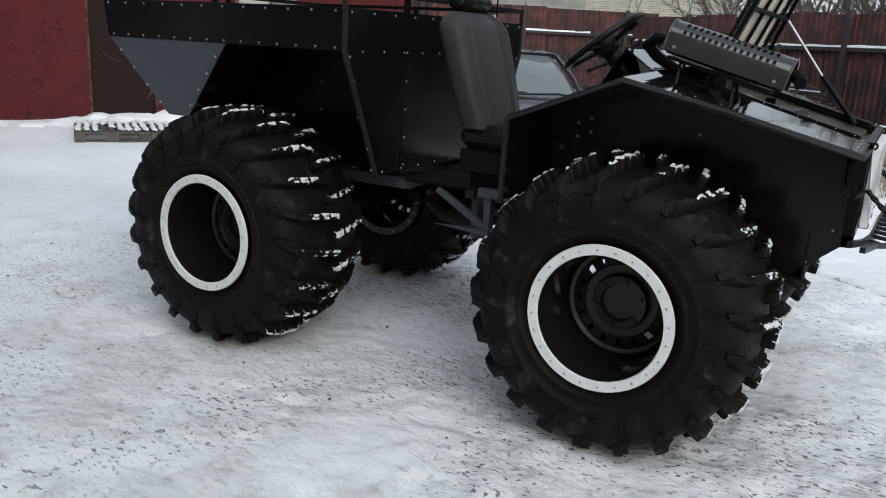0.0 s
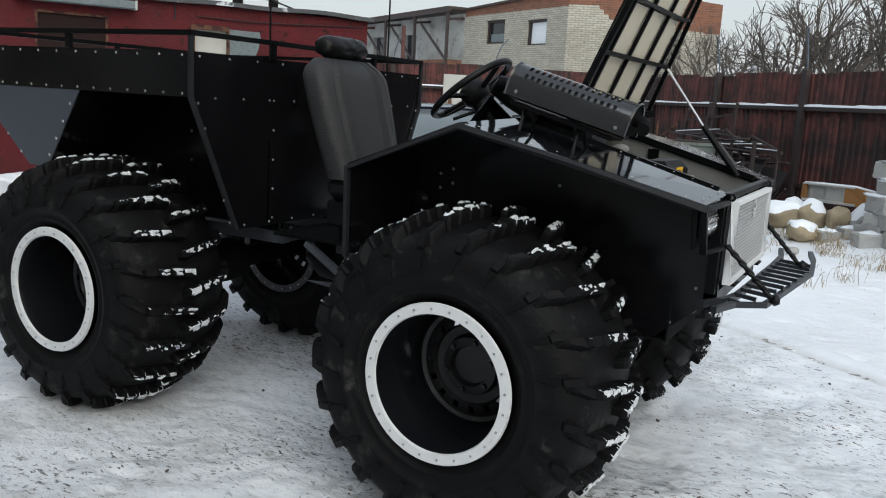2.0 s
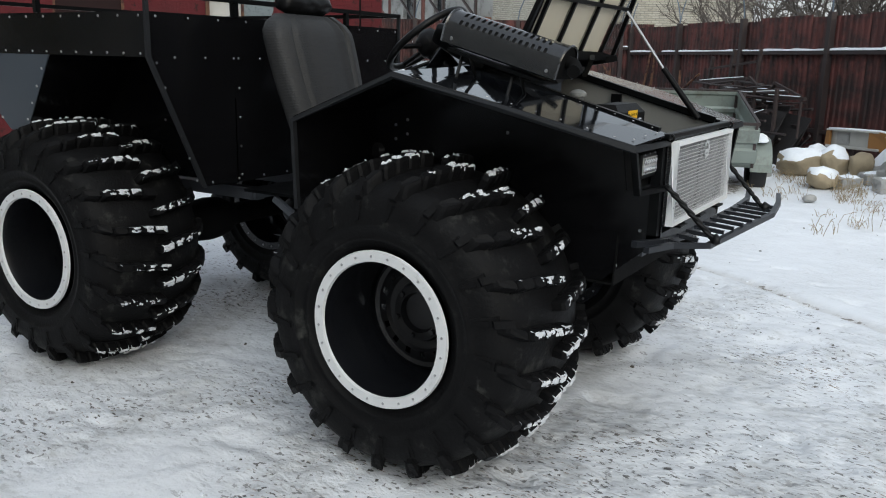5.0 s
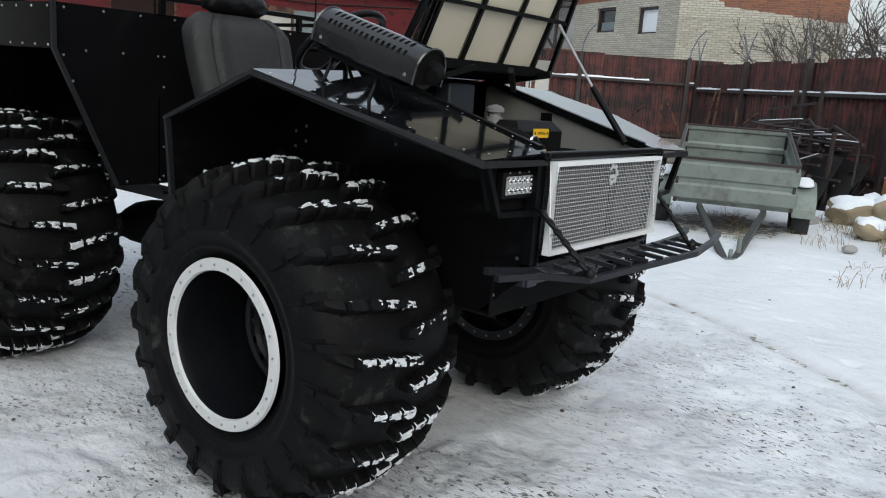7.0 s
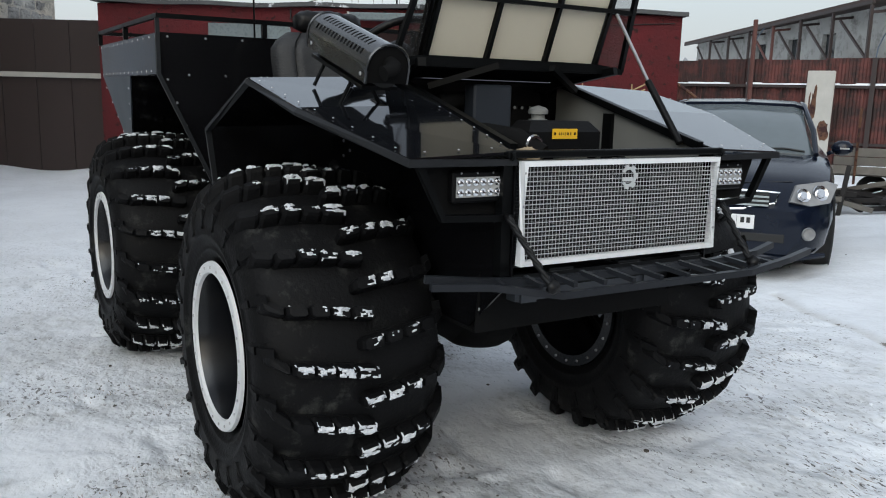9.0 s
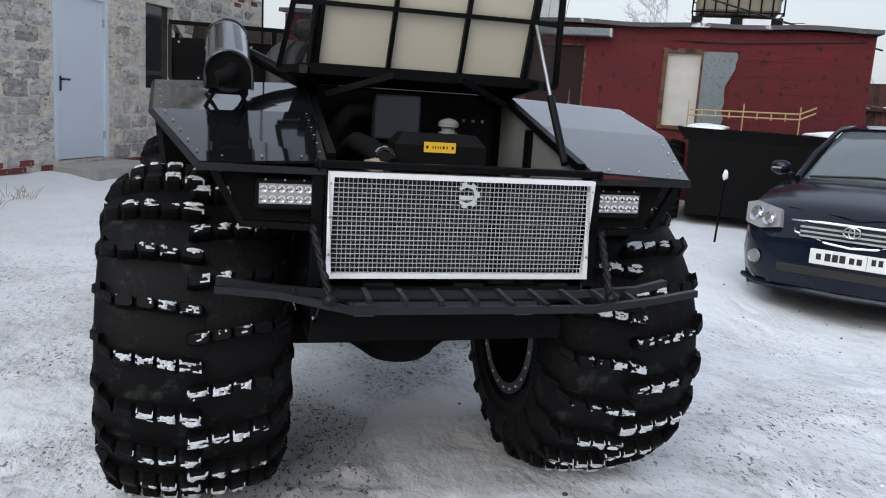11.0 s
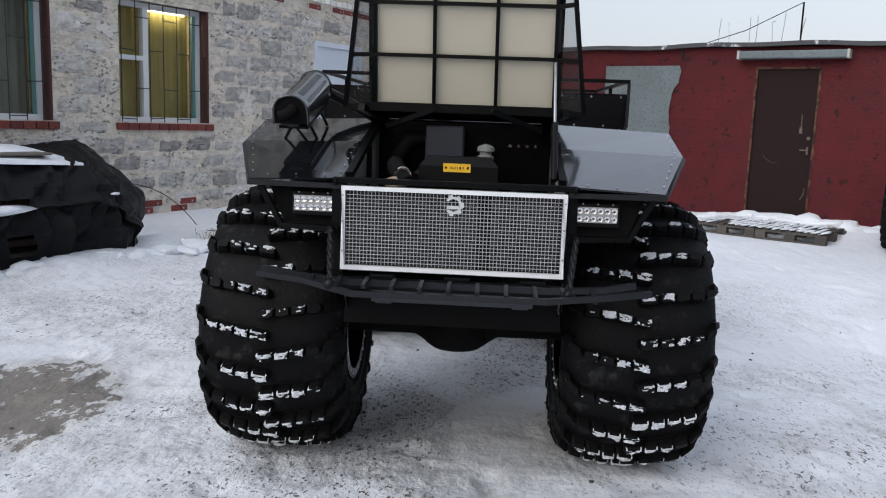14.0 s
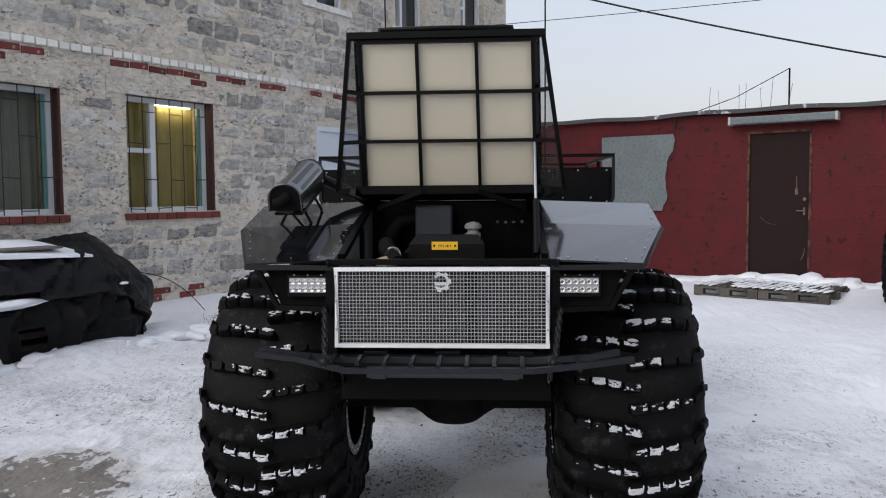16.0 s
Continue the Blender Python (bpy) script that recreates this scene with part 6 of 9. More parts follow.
for s in (-1, 1):
    side = B()
    plate(side, [(hood_x(1.31) - 0.02, s * 0.335, 1.31), (hood_x(1.31) + 0.008, s * 0.423, 1.31), (hood_x(1.84) + 0.008, s * 0.333, 1.84), (hood_x(1.84) - 0.02, s * 0.316, 1.84)][::1], 0.002)
    part("side_screen", side, HOODGAUZE, hood, "see-through dark gauze side")
bar = B()
zt = 1.856
tube(bar, [(hood_x(1.83), -0.23, 1.834), (hood_x(1.83), -0.225, zt), (hood_x(1.83), 0.0, zt + 0.003), (hood_x(1.83), 0.225, zt), (hood_x(1.83), 0.23, 1.834)], 0.009, 8)
part("top_handle", bar, TUBE, hood, smooth=40)
for s in (-1, 1):
    low = B()
    tube(low, [(0.60, s * 0.36, 1.30), (0.40, s * 0.30, 1.26), (0.30, s * 0.30, 1.235)], 0.012, square=True)
    part("hinge_arm", low, TUBE, hood)
    low = B()
    tube(low, [(0.60, s * 0.10, 1.30), (0.50, s * 0.28, 1.235)], 0.009, square=True)
    part("stay", low, TUBE, hood)
tray = B()
plate(tray, [(hood_x(1.30) + 0.0, -0.41, 1.292), (hood_x(1.30) + 0.0, 0.41, 1.292), (0.305, 0.335, 1.268), (0.305, -0.335, 1.268)], 0.004, (0, 0, -1))
part("hood_base", tray, MATTE, hood, "black sheet closing the hood's foot")
strut = B()
tube(strut, [(0.945, 0.305, 1.09), (0.80, 0.308, 1.265)], 0.011, 10)
strut_ob = part("gas_strut", strut, PLASTIC, atv, "black gas strut with chrome rod", smooth=40)
rod = B()
tube(rod, [(0.80, 0.308, 1.265), (0.645, 0.310, 1.470)], 0.005, 8)
part("rod", rod, STEEL, strut_ob, "bright steel rod", smooth=40)
for y in (-0.40, 0.42):
    an = B()
    tube(an, [(-0.70, y, 1.42), (-0.70, y - 0.02 if y < 0 else y, 2.9)], 0.004, 6)
    part("aerial", an, TUBE, atv, "thin black whip aerial")

# engine bay
fire = B()
plate(fire, [(0.30, -0.335, 0.70), (0.30, 0.335, 0.70), (0.30, 0.335, 1.26), (0.30, -0.335, 1.26)], 0.006, (-1, 0, 0))
part("firewall", fire, PANEL, atv)
floor_b = B()
box(floor_b, 0.30, 1.0, -0.33, 0.33, 0.74, 0.76)
part("bay_floor", floor_b, PANEL, atv)
for s in (-1, 1):
    lin = B()
    plate(lin, [(0.99, s * 0.336, 1.07), (0.67, s * 0.334, 1.160), (0.345, s * 0.332, 1.250), (0.345, s * 0.332, 0.80), (0.99, s * 0.336, 0.80)], 0.003, (0, -s, 0))
    part("bay_lining", lin, BAYGREY, atv, "light grey engine-bay side lining")
    edge = B()
    tube(edge, [(1.0, s * 0.328, 1.086), (0.67, s * 0.326, 1.176), (0.345, s * 0.324, 1.266)], 0.011, square=True)
    part("bay_edge", edge, TUBE, atv)
    for x in (0.62,):
        post = B()
        box(post, x - 0.02, x + 0.02, min(s * 0.318, s * 0.332), max(s * 0.318, s * 0.332), 0.80, 1.165)
        part("bay_post", post, TUBE, atv)
eng = B()
box(eng, 0.42, 0.90, -0.20, 0.16, 0.78, 1.02, 0.03)
box(eng, 0.50, 0.72, -0.16, 0.05, 1.02, 1.10, 0.02)
engine = part("engine", eng, PLASTIC, atv, "black engine block with covers")
abx = B()
plate(abx, [(0.70, -0.130, 1.05), (0.80, -0.130, 1.05), (0.80, 0.130, 1.05), (0.70, 0.130, 1.05)], 0.065, (0, 0, 1))
hexa(abx, [(0.70, -0.130, 1.115), (0.80, -0.130, 1.115), (0.80, 0.130, 1.115), (0.70, 0.130, 1.115), (0.71, -0.105, 1.145), (0.775, -0.105, 1.145), (0.775, 0.105, 1.145), (0.71, 0.105, 1.145)])
air = part("air_box", abx, PLASTIC, atv, "black plastic air box")
lab = B()
plate(lab, [(0.802, -0.050, 1.096), (0.802, 0.040, 1.096), (0.802, 0.040, 1.124), (0.802, -0.050, 1.124)], 0.002, (1, 0, 0))
lab_ob = part("warning_label", lab, YELLOW, air, "yellow warning label with dark marks")
mk = B()
for a, b in ((-0.044, -0.038), (-0.026, -0.023), (-0.019, -0.016), (-0.011, -0.009), (-0.004, -0.002), (0.003, 0.008), (0.014, 0.017), (0.028, 0.034)):
    box(mk, 0.8040, 0.8046, a, b, 1.106, 1.114)
tagged(part("marks", mk, PLASTIC, air), kind="stuff")
ecu = B()
box(ecu, 0.47, 0.53, -0.135, 0.005, 1.11, 1.245, 0.006)
part("control_box", ecu, DARKBOX, atv, "dark blue-grey metal control box")
pot = B()
lathe(pot, [(1.10, 0.0), (1.10, 0.028), (1.155, 0.029), (1.157, 0.021), (1.170, 0.021), (1.172, 0.031), (1.184, 0.031), (1.192, 0.022), (1.198, 0.0)], 24, axis="z", centre=(0.56, 0.085, -0.012))
part("fluid_reservoir", pot, RESERVOIR, atv, "translucent fluid reservoir with grey cap", smooth=40)
for i in range(4):
    bt = B()
    dome(bt, (0.306, 0.175 + 0.033 * i, 1.175), (1, 0, 0), 0.0078, 1.0, 8)
    part("bright_bolt", bt, CHROME, atv)
for (pts, r) in (([(0.90, -0.16, 1.06), (0.84, -0.20, 1.10), (0.72, -0.22, 1.11), (0.58, -0.24, 1.06), (0.50, -0.24, 0.95)], 0.028), ([(0.90, 0.17, 1.01), (0.82, 0.19, 1.05), (0.75, 0.17, 1.05), (0.66, 0.22, 1.03)], 0.010), ([(0.95, 0.05, 1.02), (0.93, 0.16, 1.035), (0.90, 0.25, 1.03), (0.80, 0.28, 1.0)], 0.005), ([(0.42, -0.24, 1.0), (0.45, -0.25, 1.12), (0.46, -0.20, 1.19), (0.44, -0.10, 1.2)], 0.026)):
    hs = B()
    tube(hs, pts, r, 10)
    part("hose", hs, MATTE, atv, smooth=40)
clampb = B()
tube(clampb, [(0.885, -0.175 + 0.022 * math.cos(a), 1.085 + 0.022 * math.sin(a)) for a in [i * math.pi / 7 for i in range(14)]], 0.006, 6, close=True)
part("hose_clamp", clampb, CHROME, atv)
rag = B()
lump(rag, (0.90, -0.195, 1.06), (0.028, 0.036, 0.020), 0.6, 5, 2)
part("rag", rag, RAG, atv, "crumpled tan rag", smooth=True)

# slotted silencer on the wing: a round-topped shield with straight sides
CL, CR = 0.385, 0.058
prof = [(CR, -0.038), (CR, -0.02)] + [(CR * math.cos(math.radians(180 * k / 24)), CR * math.sin(math.radians(180 * k / 24))) for k in range(25)] + [(-CR, -0.02), (-CR, -0.038)]
n = len(prof)
SLOTS = 15
can = B()
xs = [0.0] + [0.040 + i * 0.0205 + d for i in range(SLOTS) for d in (0.0, 0.010)] + [CL]
rows = [[can.verts.new((x, y, z)) for y, z in prof] for x in xs]
for i in range(len(xs) - 1):
    for k in range(n - 1):
        if i % 2 == 1 and k in (5, 6, 9, 10, 11, 16, 17, 18, 21, 22):
            continue
        can.faces.new([rows[i][k], rows[i][k + 1], rows[i + 1][k + 1], rows[i + 1][k]])
sil_at = Matrix.Translation((0.420, -0.565, 1.372)) @ pose(0, 0, 0, 0, 15.5, 0)
sil = part("silencer", can, SATINCAN, atv, "black slotted heat shield over an exhaust silencer", smooth=50, at=sil_at)
core_b = B()
lathe(core_b, [(0.004, 0.0), (0.004, 0.050), (CL - 0.006, 0.050), (CL - 0.006, 0.0)], 28, axis="x")
part("silencer_drum", core_b, CANCORE, sil, smooth=40)
for x in (0.001, CL - 0.005):
    endp = B()
    plate(endp, [(x, y * 0.985, z * 0.985) for y, z in prof], 0.004, (1, 0, 0))
    part("end_plate", endp, MATTE, sil, "flat black end plate")
stub = B()
tube(stub, [(CL - 0.004, 0.005, 0.012), (CL + 0.018, 0.005, 0.010), (CL + 0.034, -0.008, 0.002), (CL + 0.038, -0.030, -0.004)], 0.019, 14)
part("tail_pipe", stub, MATTE, sil, "short bent tail pipe", smooth=40)
for x in (-0.002, CL + 0.002):
    caps = B()
    tube(caps, [(x, y, z) for y, z in prof], 0.004, 5)
    part("rolled_edge", caps, SATINCAN, sil)
caps = B()
for x in (0.03, CL - 0.03):
    for s in (-1, 1):
        dome(caps, (x, s * 0.058, -0.022), (0, s, 0), 0.006)
tagged(part("screws", caps, STEEL, sil), kind="stuff")
shelf = B()
box(shelf, 0.02, CL - 0.03, -0.050, 0.050, -0.062, -0.052)
part("cradle", shelf, TUBE, sil)
for x in (0.06, 0.24):
    for s in (-1, 1):
        legs = B()
        tube(legs, [(x, s * 0.020, -0.060), (x + 0.02, s * 0.058, -0.128)], 0.0055, 6)
        part("leg", legs, TUBE, sil)
pipe = B()
tube(pipe, [(0.0, 0.0, -0.01), (-0.05, 0.01, -0.015), (-0.08, 0.05, -0.05), (-0.06, 0.13, -0.08), (0.0, 0.22, -0.11)], 0.020, 10)
part("exhaust_pipe", pipe, TUBE, sil, smooth=40)

# dashboard, steering, seat
dash = B()
plate(dash, [(0.30, -0.33, 1.262), (0.30, 0.33, 1.262), (0.16, 0.30, 1.335), (0.16, -0.22, 1.335)], 0.006, (0, 0, -1))
plate(dash, [(0.16, -0.22, 1.335), (0.16, 0.30, 1.335), (0.10, 0.30, 1.20), (0.10, -0.30, 1.20)], 0.006, (1, 0, 0))
part("dashboard", dash, GLOSS, atv, "glossy black dashboard cowl")
sw_c, sw_n = Vector((0.052, -0.155, 1.352)), Vector((-0.62, -0.10, 0.78)).normalized()
e1 = sw_n.orthogonal().normalized()
e2 = sw_n.cross(e1)
sw = B()
tube(sw, [sw_c + (e1 * math.cos(a) + e2 * math.sin(a)) * 0.165 for a in [i * math.pi / 20 for i in range(40)]], 0.013, 10, close=True)
steer = part("steering_wheel", sw, VINYL, atv, "black padded steering wheel", smooth=True)
sp = B()
for a in (0.5, 2.3, 3.9, 5.4):
    tube(sp, [sw_c + (e1 * math.cos(a) + e2 * math.sin(a)) * 0.16, sw_c - sw_n * 0.03], 0.010, 6)
part("spokes", sp, PLASTIC, steer)
hb = B()
lump(hb, sw_c - sw_n * 0.02, (0.055, 0.06, 0.055), 0.15, 2, 2)
tube(hb, [sw_c - sw_n * 0.03, sw_c - sw_n * 0.28], 0.035, 12)
tube(hb, [sw_c - sw_n * 0.08 + e1 * 0.03, sw_c - sw_n * 0.07 + e1 * 0.13], 0.007, 6)
tube(hb, [sw_c - sw_n * 0.08 - e1 * 0.03, sw_c - sw_n * 0.06 - e1 * 0.12], 0.007, 6)
part("steering_column", hb, PLASTIC, steer, smooth=40)

seat = B()
SY, SW = -0.160, 0.232
# backrest: rounded slab leaning back
rings = []
for k in range(15):
    v = k / 14
    z = 0.985 + 0.455 * v
    x = -0.40 - 0.13 * v
    w = SW * (0.86 + 0.16 * math.sin(min(1, v * 1.2) * math.pi * 0.55)) * (1 - 0.30 * max(0, (v - 0.82) / 0.18) ** 2)
    d = 0.070 * (1 - 0.55 * max(0, (v - 0.85) / 0.15) ** 2)
    ring = []
    for q in range(72):
        a = 2 * math.pi * q / 72
        ca, sa = math.cos(a), math.sin(a)
        yy = w * math.copysign(abs(ca) ** 0.45, ca)
        xx = d * math.copysign(abs(sa) ** 0.6, sa)
        if sa > 0 and abs(yy) < w * 0.70:
            xx -= 0.020 - 0.019 * abs(math.cos(yy / w * 3.6 * math.pi))
        ring.append(seat.verts.new((x + xx, SY + yy, z)))
    rings.append(ring)
for a, b in zip(rings, rings[1:]):
    for q in range(72):
        seat.faces.new([a[q], a[(q + 1) % 72], b[(q + 1) % 72], b[q]])
seat.faces.new(rings[0][::-1])
seat.faces.new(rings[-1])
backrest = part("seat", seat, LEATHER, atv, "ribbed dark grey cloth driver's seat", smooth=60)
cush = B()
box(cush, -0.46, 0.02, SY - 0.20, SY + 0.20, 0.90, 1.00, 0.035)
part("cushion", cush, VINYL, backrest, smooth=40)
base = B()
box(base, -0.46, -0.02, SY - 0.18, SY + 0.18, 0.80, 0.90, 0.01)
box(base, -0.42, -0.06, SY - 0.14, SY + 0.14, 0.72, 0.80)
part("seat_base", base, PLASTIC, backrest)
head = B()
hr = []
for k in range(13):
    t = -1 + 2 * k / 12
    yy = SY + 0.010 + 0.135 * t
    r = 0.048 * (1 - 0.35 * abs(t) ** 6)
    hr.append([head.verts.new((-0.545 + r * 1.0 * math.cos(a) + 0.004 * math.sin(5 * a + 9 * t), yy, 1.485 + r * 0.95 * math.sin(a) + 0.003 * math.sin(3 * a + 13 * t))) for a in [2 * math.pi * q / 18 for q in range(18)]])
for a, b in zip(hr, hr[1:]):
    for q in range(18):
        head.faces.new([a[q], a[(q + 1) % 18], b[(q + 1) % 18], b[q]])
head.faces.new(hr[0][::-1])
head.faces.new(hr[-1])
part("headrest", head, VINYL, backrest, "black vinyl roll headrest", smooth=True)
deck = B()
plate(deck, [(-0.70, -0.36, 0.745), (-0.02, -0.36, 0.745), (-0.02, 0.36, 0.745), (-0.70, 0.36, 0.745)], 0.012)
part("foot_deck", deck, TUBE, atv)

# rear box: an upper band, a tapering front wall, slanting rear wings, a rail on top
XF, XR, HB, ZB, ZT = -0.735, -2.02, 0.772, 1.266, 1.425
band = B()
plate(band, [(XF, -HB, ZB), (XR, -HB, ZB), (XR - 0.03, -HB, ZT), (XF + 0.005, -HB, ZT)], 0.006, (0, 1, 0))
part("side_panel", band, PANEL, atv, "black riveted side panel")
band = B()
plate(band, [(XF, HB, ZB), (XF + 0.005, HB, ZT), (XR - 0.03, HB, ZT), (XR, HB, ZB)], 0.006, (0, -1, 0))
part("side_panel", band, PANEL, atv)
fr = B()
plate(fr, [(XF, -0.54, 0.770), (XF, 0.54, 0.770), (XF, HB, ZB), (XF + 0.005, HB, ZT), (XF + 0.005, -HB, ZT), (XF, -HB, ZB)], 0.006, (-1, 0, 0))
part("front_panel", fr, PANEL, atv, "tapering black riveted bulkhead")
rr = B()
plate(rr, [(XR, -HB, ZB), (XR, HB, ZB), (XR - 0.03, HB, ZT), (XR - 0.03, -HB, ZT)], 0.006, (1, 0, 0))
plate(rr, [(-1.62, -0.36, 0.93), (-1.62, 0.36, 0.93), (XR, 0.70, ZB), (XR, -0.70, ZB)], 0.006, (1, 0, 0))
part("tail_panel", rr, PANEL, atv)
bed = B()
plate(bed, [(XF, -HB + 0.01, ZB + 0.004), (XF, HB - 0.01, ZB + 0.004), (XR, HB - 0.01, ZB + 0.004), (XR, -HB + 0.01, ZB + 0.004)], 0.006, (0, 0, 1))
part("cargo_floor", bed, PANEL, atv)
for s in (-1, 1):
    arch = B()
    plate(arch, [(XF, s * 0.36, 0.765), (XF, s * 0.36, ZB), (-1.95, s * 0.36, ZB), (-1.65, s * 0.36, 0.93), (-1.62, s * 0.36, 0.765)], 0.006, (0, -s, 0))
    part("arch_wall", arch, PANEL, atv)
    tri_b = B()
    plate(tri_b, [(-1.33, s * (HB - 0.002), ZB), (XR, s * (HB - 0.002), ZB), (-1.72, s * 0.72, 0.945), (-1.60, s * 0.72, 0.945)], 0.006, (0, -s, 0))
    # slate grey here is painted reflection of the snow below
    part("corner_panel", tri_b, SNOWSHEEN, atv, "slanting rear corner panel, snow's reflection painted in as slate grey")
    sl = B()
    plate(sl, [(-1.33, s * (HB - 0.006), ZB), (-1.60, s * 0.72, 0.945), (-1.60, s * 0.36, 0.945), (-1.33, s * 0.36, ZB)], 0.005, (-1, 0, 0))
    part("arch_slope", sl, PANEL, atv)
    ct = B()
    tube(ct, [(XF + 0.006, s * (HB + 0.004), 1.478), (XF + 0.006, s * (HB + 0.004), ZB), (XF + 0.006, s * 0.543, 0.770)], 0.0075, square=True)
    part("corner_post", ct, EDGE, atv)
    rv = B()
    rivets(rv, (XF - 0.04, s * (HB + 0.001), ZT - 0.014), (XR, s * (HB + 0.001), ZT - 0.014), 12, (0, s, 0))
    rivets(rv, (XF - 0.04, s * (HB + 0.001), ZB + 0.012), (XR + 0.03, s * (HB + 0.001), ZB + 0.012), 14, (0, s, 0))
    rivets(rv, (XF + 0.007, s * (HB - 0.03), ZB - 0.02), (XF + 0.007, s * 0.58, 0.80), 6, (1, 0, 0))
    for k in range(4):
        f = (k + 0.5) / 4
        for p0, p1 in (((-1.36, HB + 0.0, ZB - 0.02), (-1.61, 0.722, 0.96)), ((XR + 0.03, HB + 0.0, ZB - 0.02), (-1.73, 0.722, 0.96))):
            q = Vector(p0).lerp(Vector(p1), f)
            dome(rv, (q.x, s * q.y, q.z), (0, s, -0.2), 0.0065)
    for x, z in ((-0.95, 1.12), (-0.95, 0.98), (-1.15, 1.12), (-1.15, 1.0)):
        dome(rv, (x, s * 0.367, z), (0, s, 0), 0.006)
    tagged(part("rivets", rv, STEEL, atv), kind="stuff")
rv = B()
rivets(rv, (XF + 0.011, -0.74, ZT - 0.016), (XF + 0.011, 0.74, ZT - 0.016), 11, (1, 0, 0))
rivets(rv, (XF + 0.008, -0.66, ZB + 0.0), (XF + 0.008, 0.66, ZB + 0.0), 10, (1, 0, 0))
rivets(rv, (XF + 0.007, -0.34, ZB), (XF + 0.007, -0.34, 0.80), 5, (1, 0, 0))
rivets(rv, (XF + 0.007, 0.34, ZB), (XF + 0.007, 0.34, 0.80), 5, (1, 0, 0))
rivets(rv, (XF + 0.007, -0.50, 0.785), (XF + 0.007, 0.50, 0.785), 8, (1, 0, 0))
tagged(part("rivets", rv, STEEL, atv), kind="stuff")
rail = B()
zr = 1.487
tube(rail, [(XF + 0.006, -HB, zr), (XF + 0.006, HB, zr), (XR - 0.03, HB, zr), (XR - 0.03, -HB, zr)], 0.009, square=True, close=True)
rail_ob = part("cargo_rail", rail, TUBE, atv, "black square-tube rail round the cargo box")
for x, y in ((XF + 0.006, -0.35), (XF + 0.006, 0.35), (-1.38, -HB), (-1.38, HB), (XR - 0.03, -HB), (XR - 0.03, HB), (XR - 0.03, 0.0)):
    pt = B()
    tube(pt, [(x, y, ZT), (x, y, zr)], 0.010, square=True)
    part("post", pt, TUBE, rail_ob)

# ---- parked car: x forward from the front bumper's middle, on the ground ----
def loft(bm, sections, close_ends=True):
    """Skins a row of equally long outlines, mirrored in y."""
    rows = []
    for x, half in sections:
        pts = [(x + dx, y, z) for dx, y, z in half]
        full = pts + [(px, -py, pz) for px, py, pz in pts[::-1] if abs(py) > 1e-6]
        rows.append([bm.verts.new(p) for p in full])
    m = len(rows[0])
    for a, b in zip(rows, rows[1:]):
        for k in range(m):
            bm.faces.new([a[k], a[(k + 1) % m], b[(k + 1) % m], b[k]])
    if close_ends:
        bm.faces.new(rows[0])
        bm.faces.new(rows[-1][::-1])
    return rows


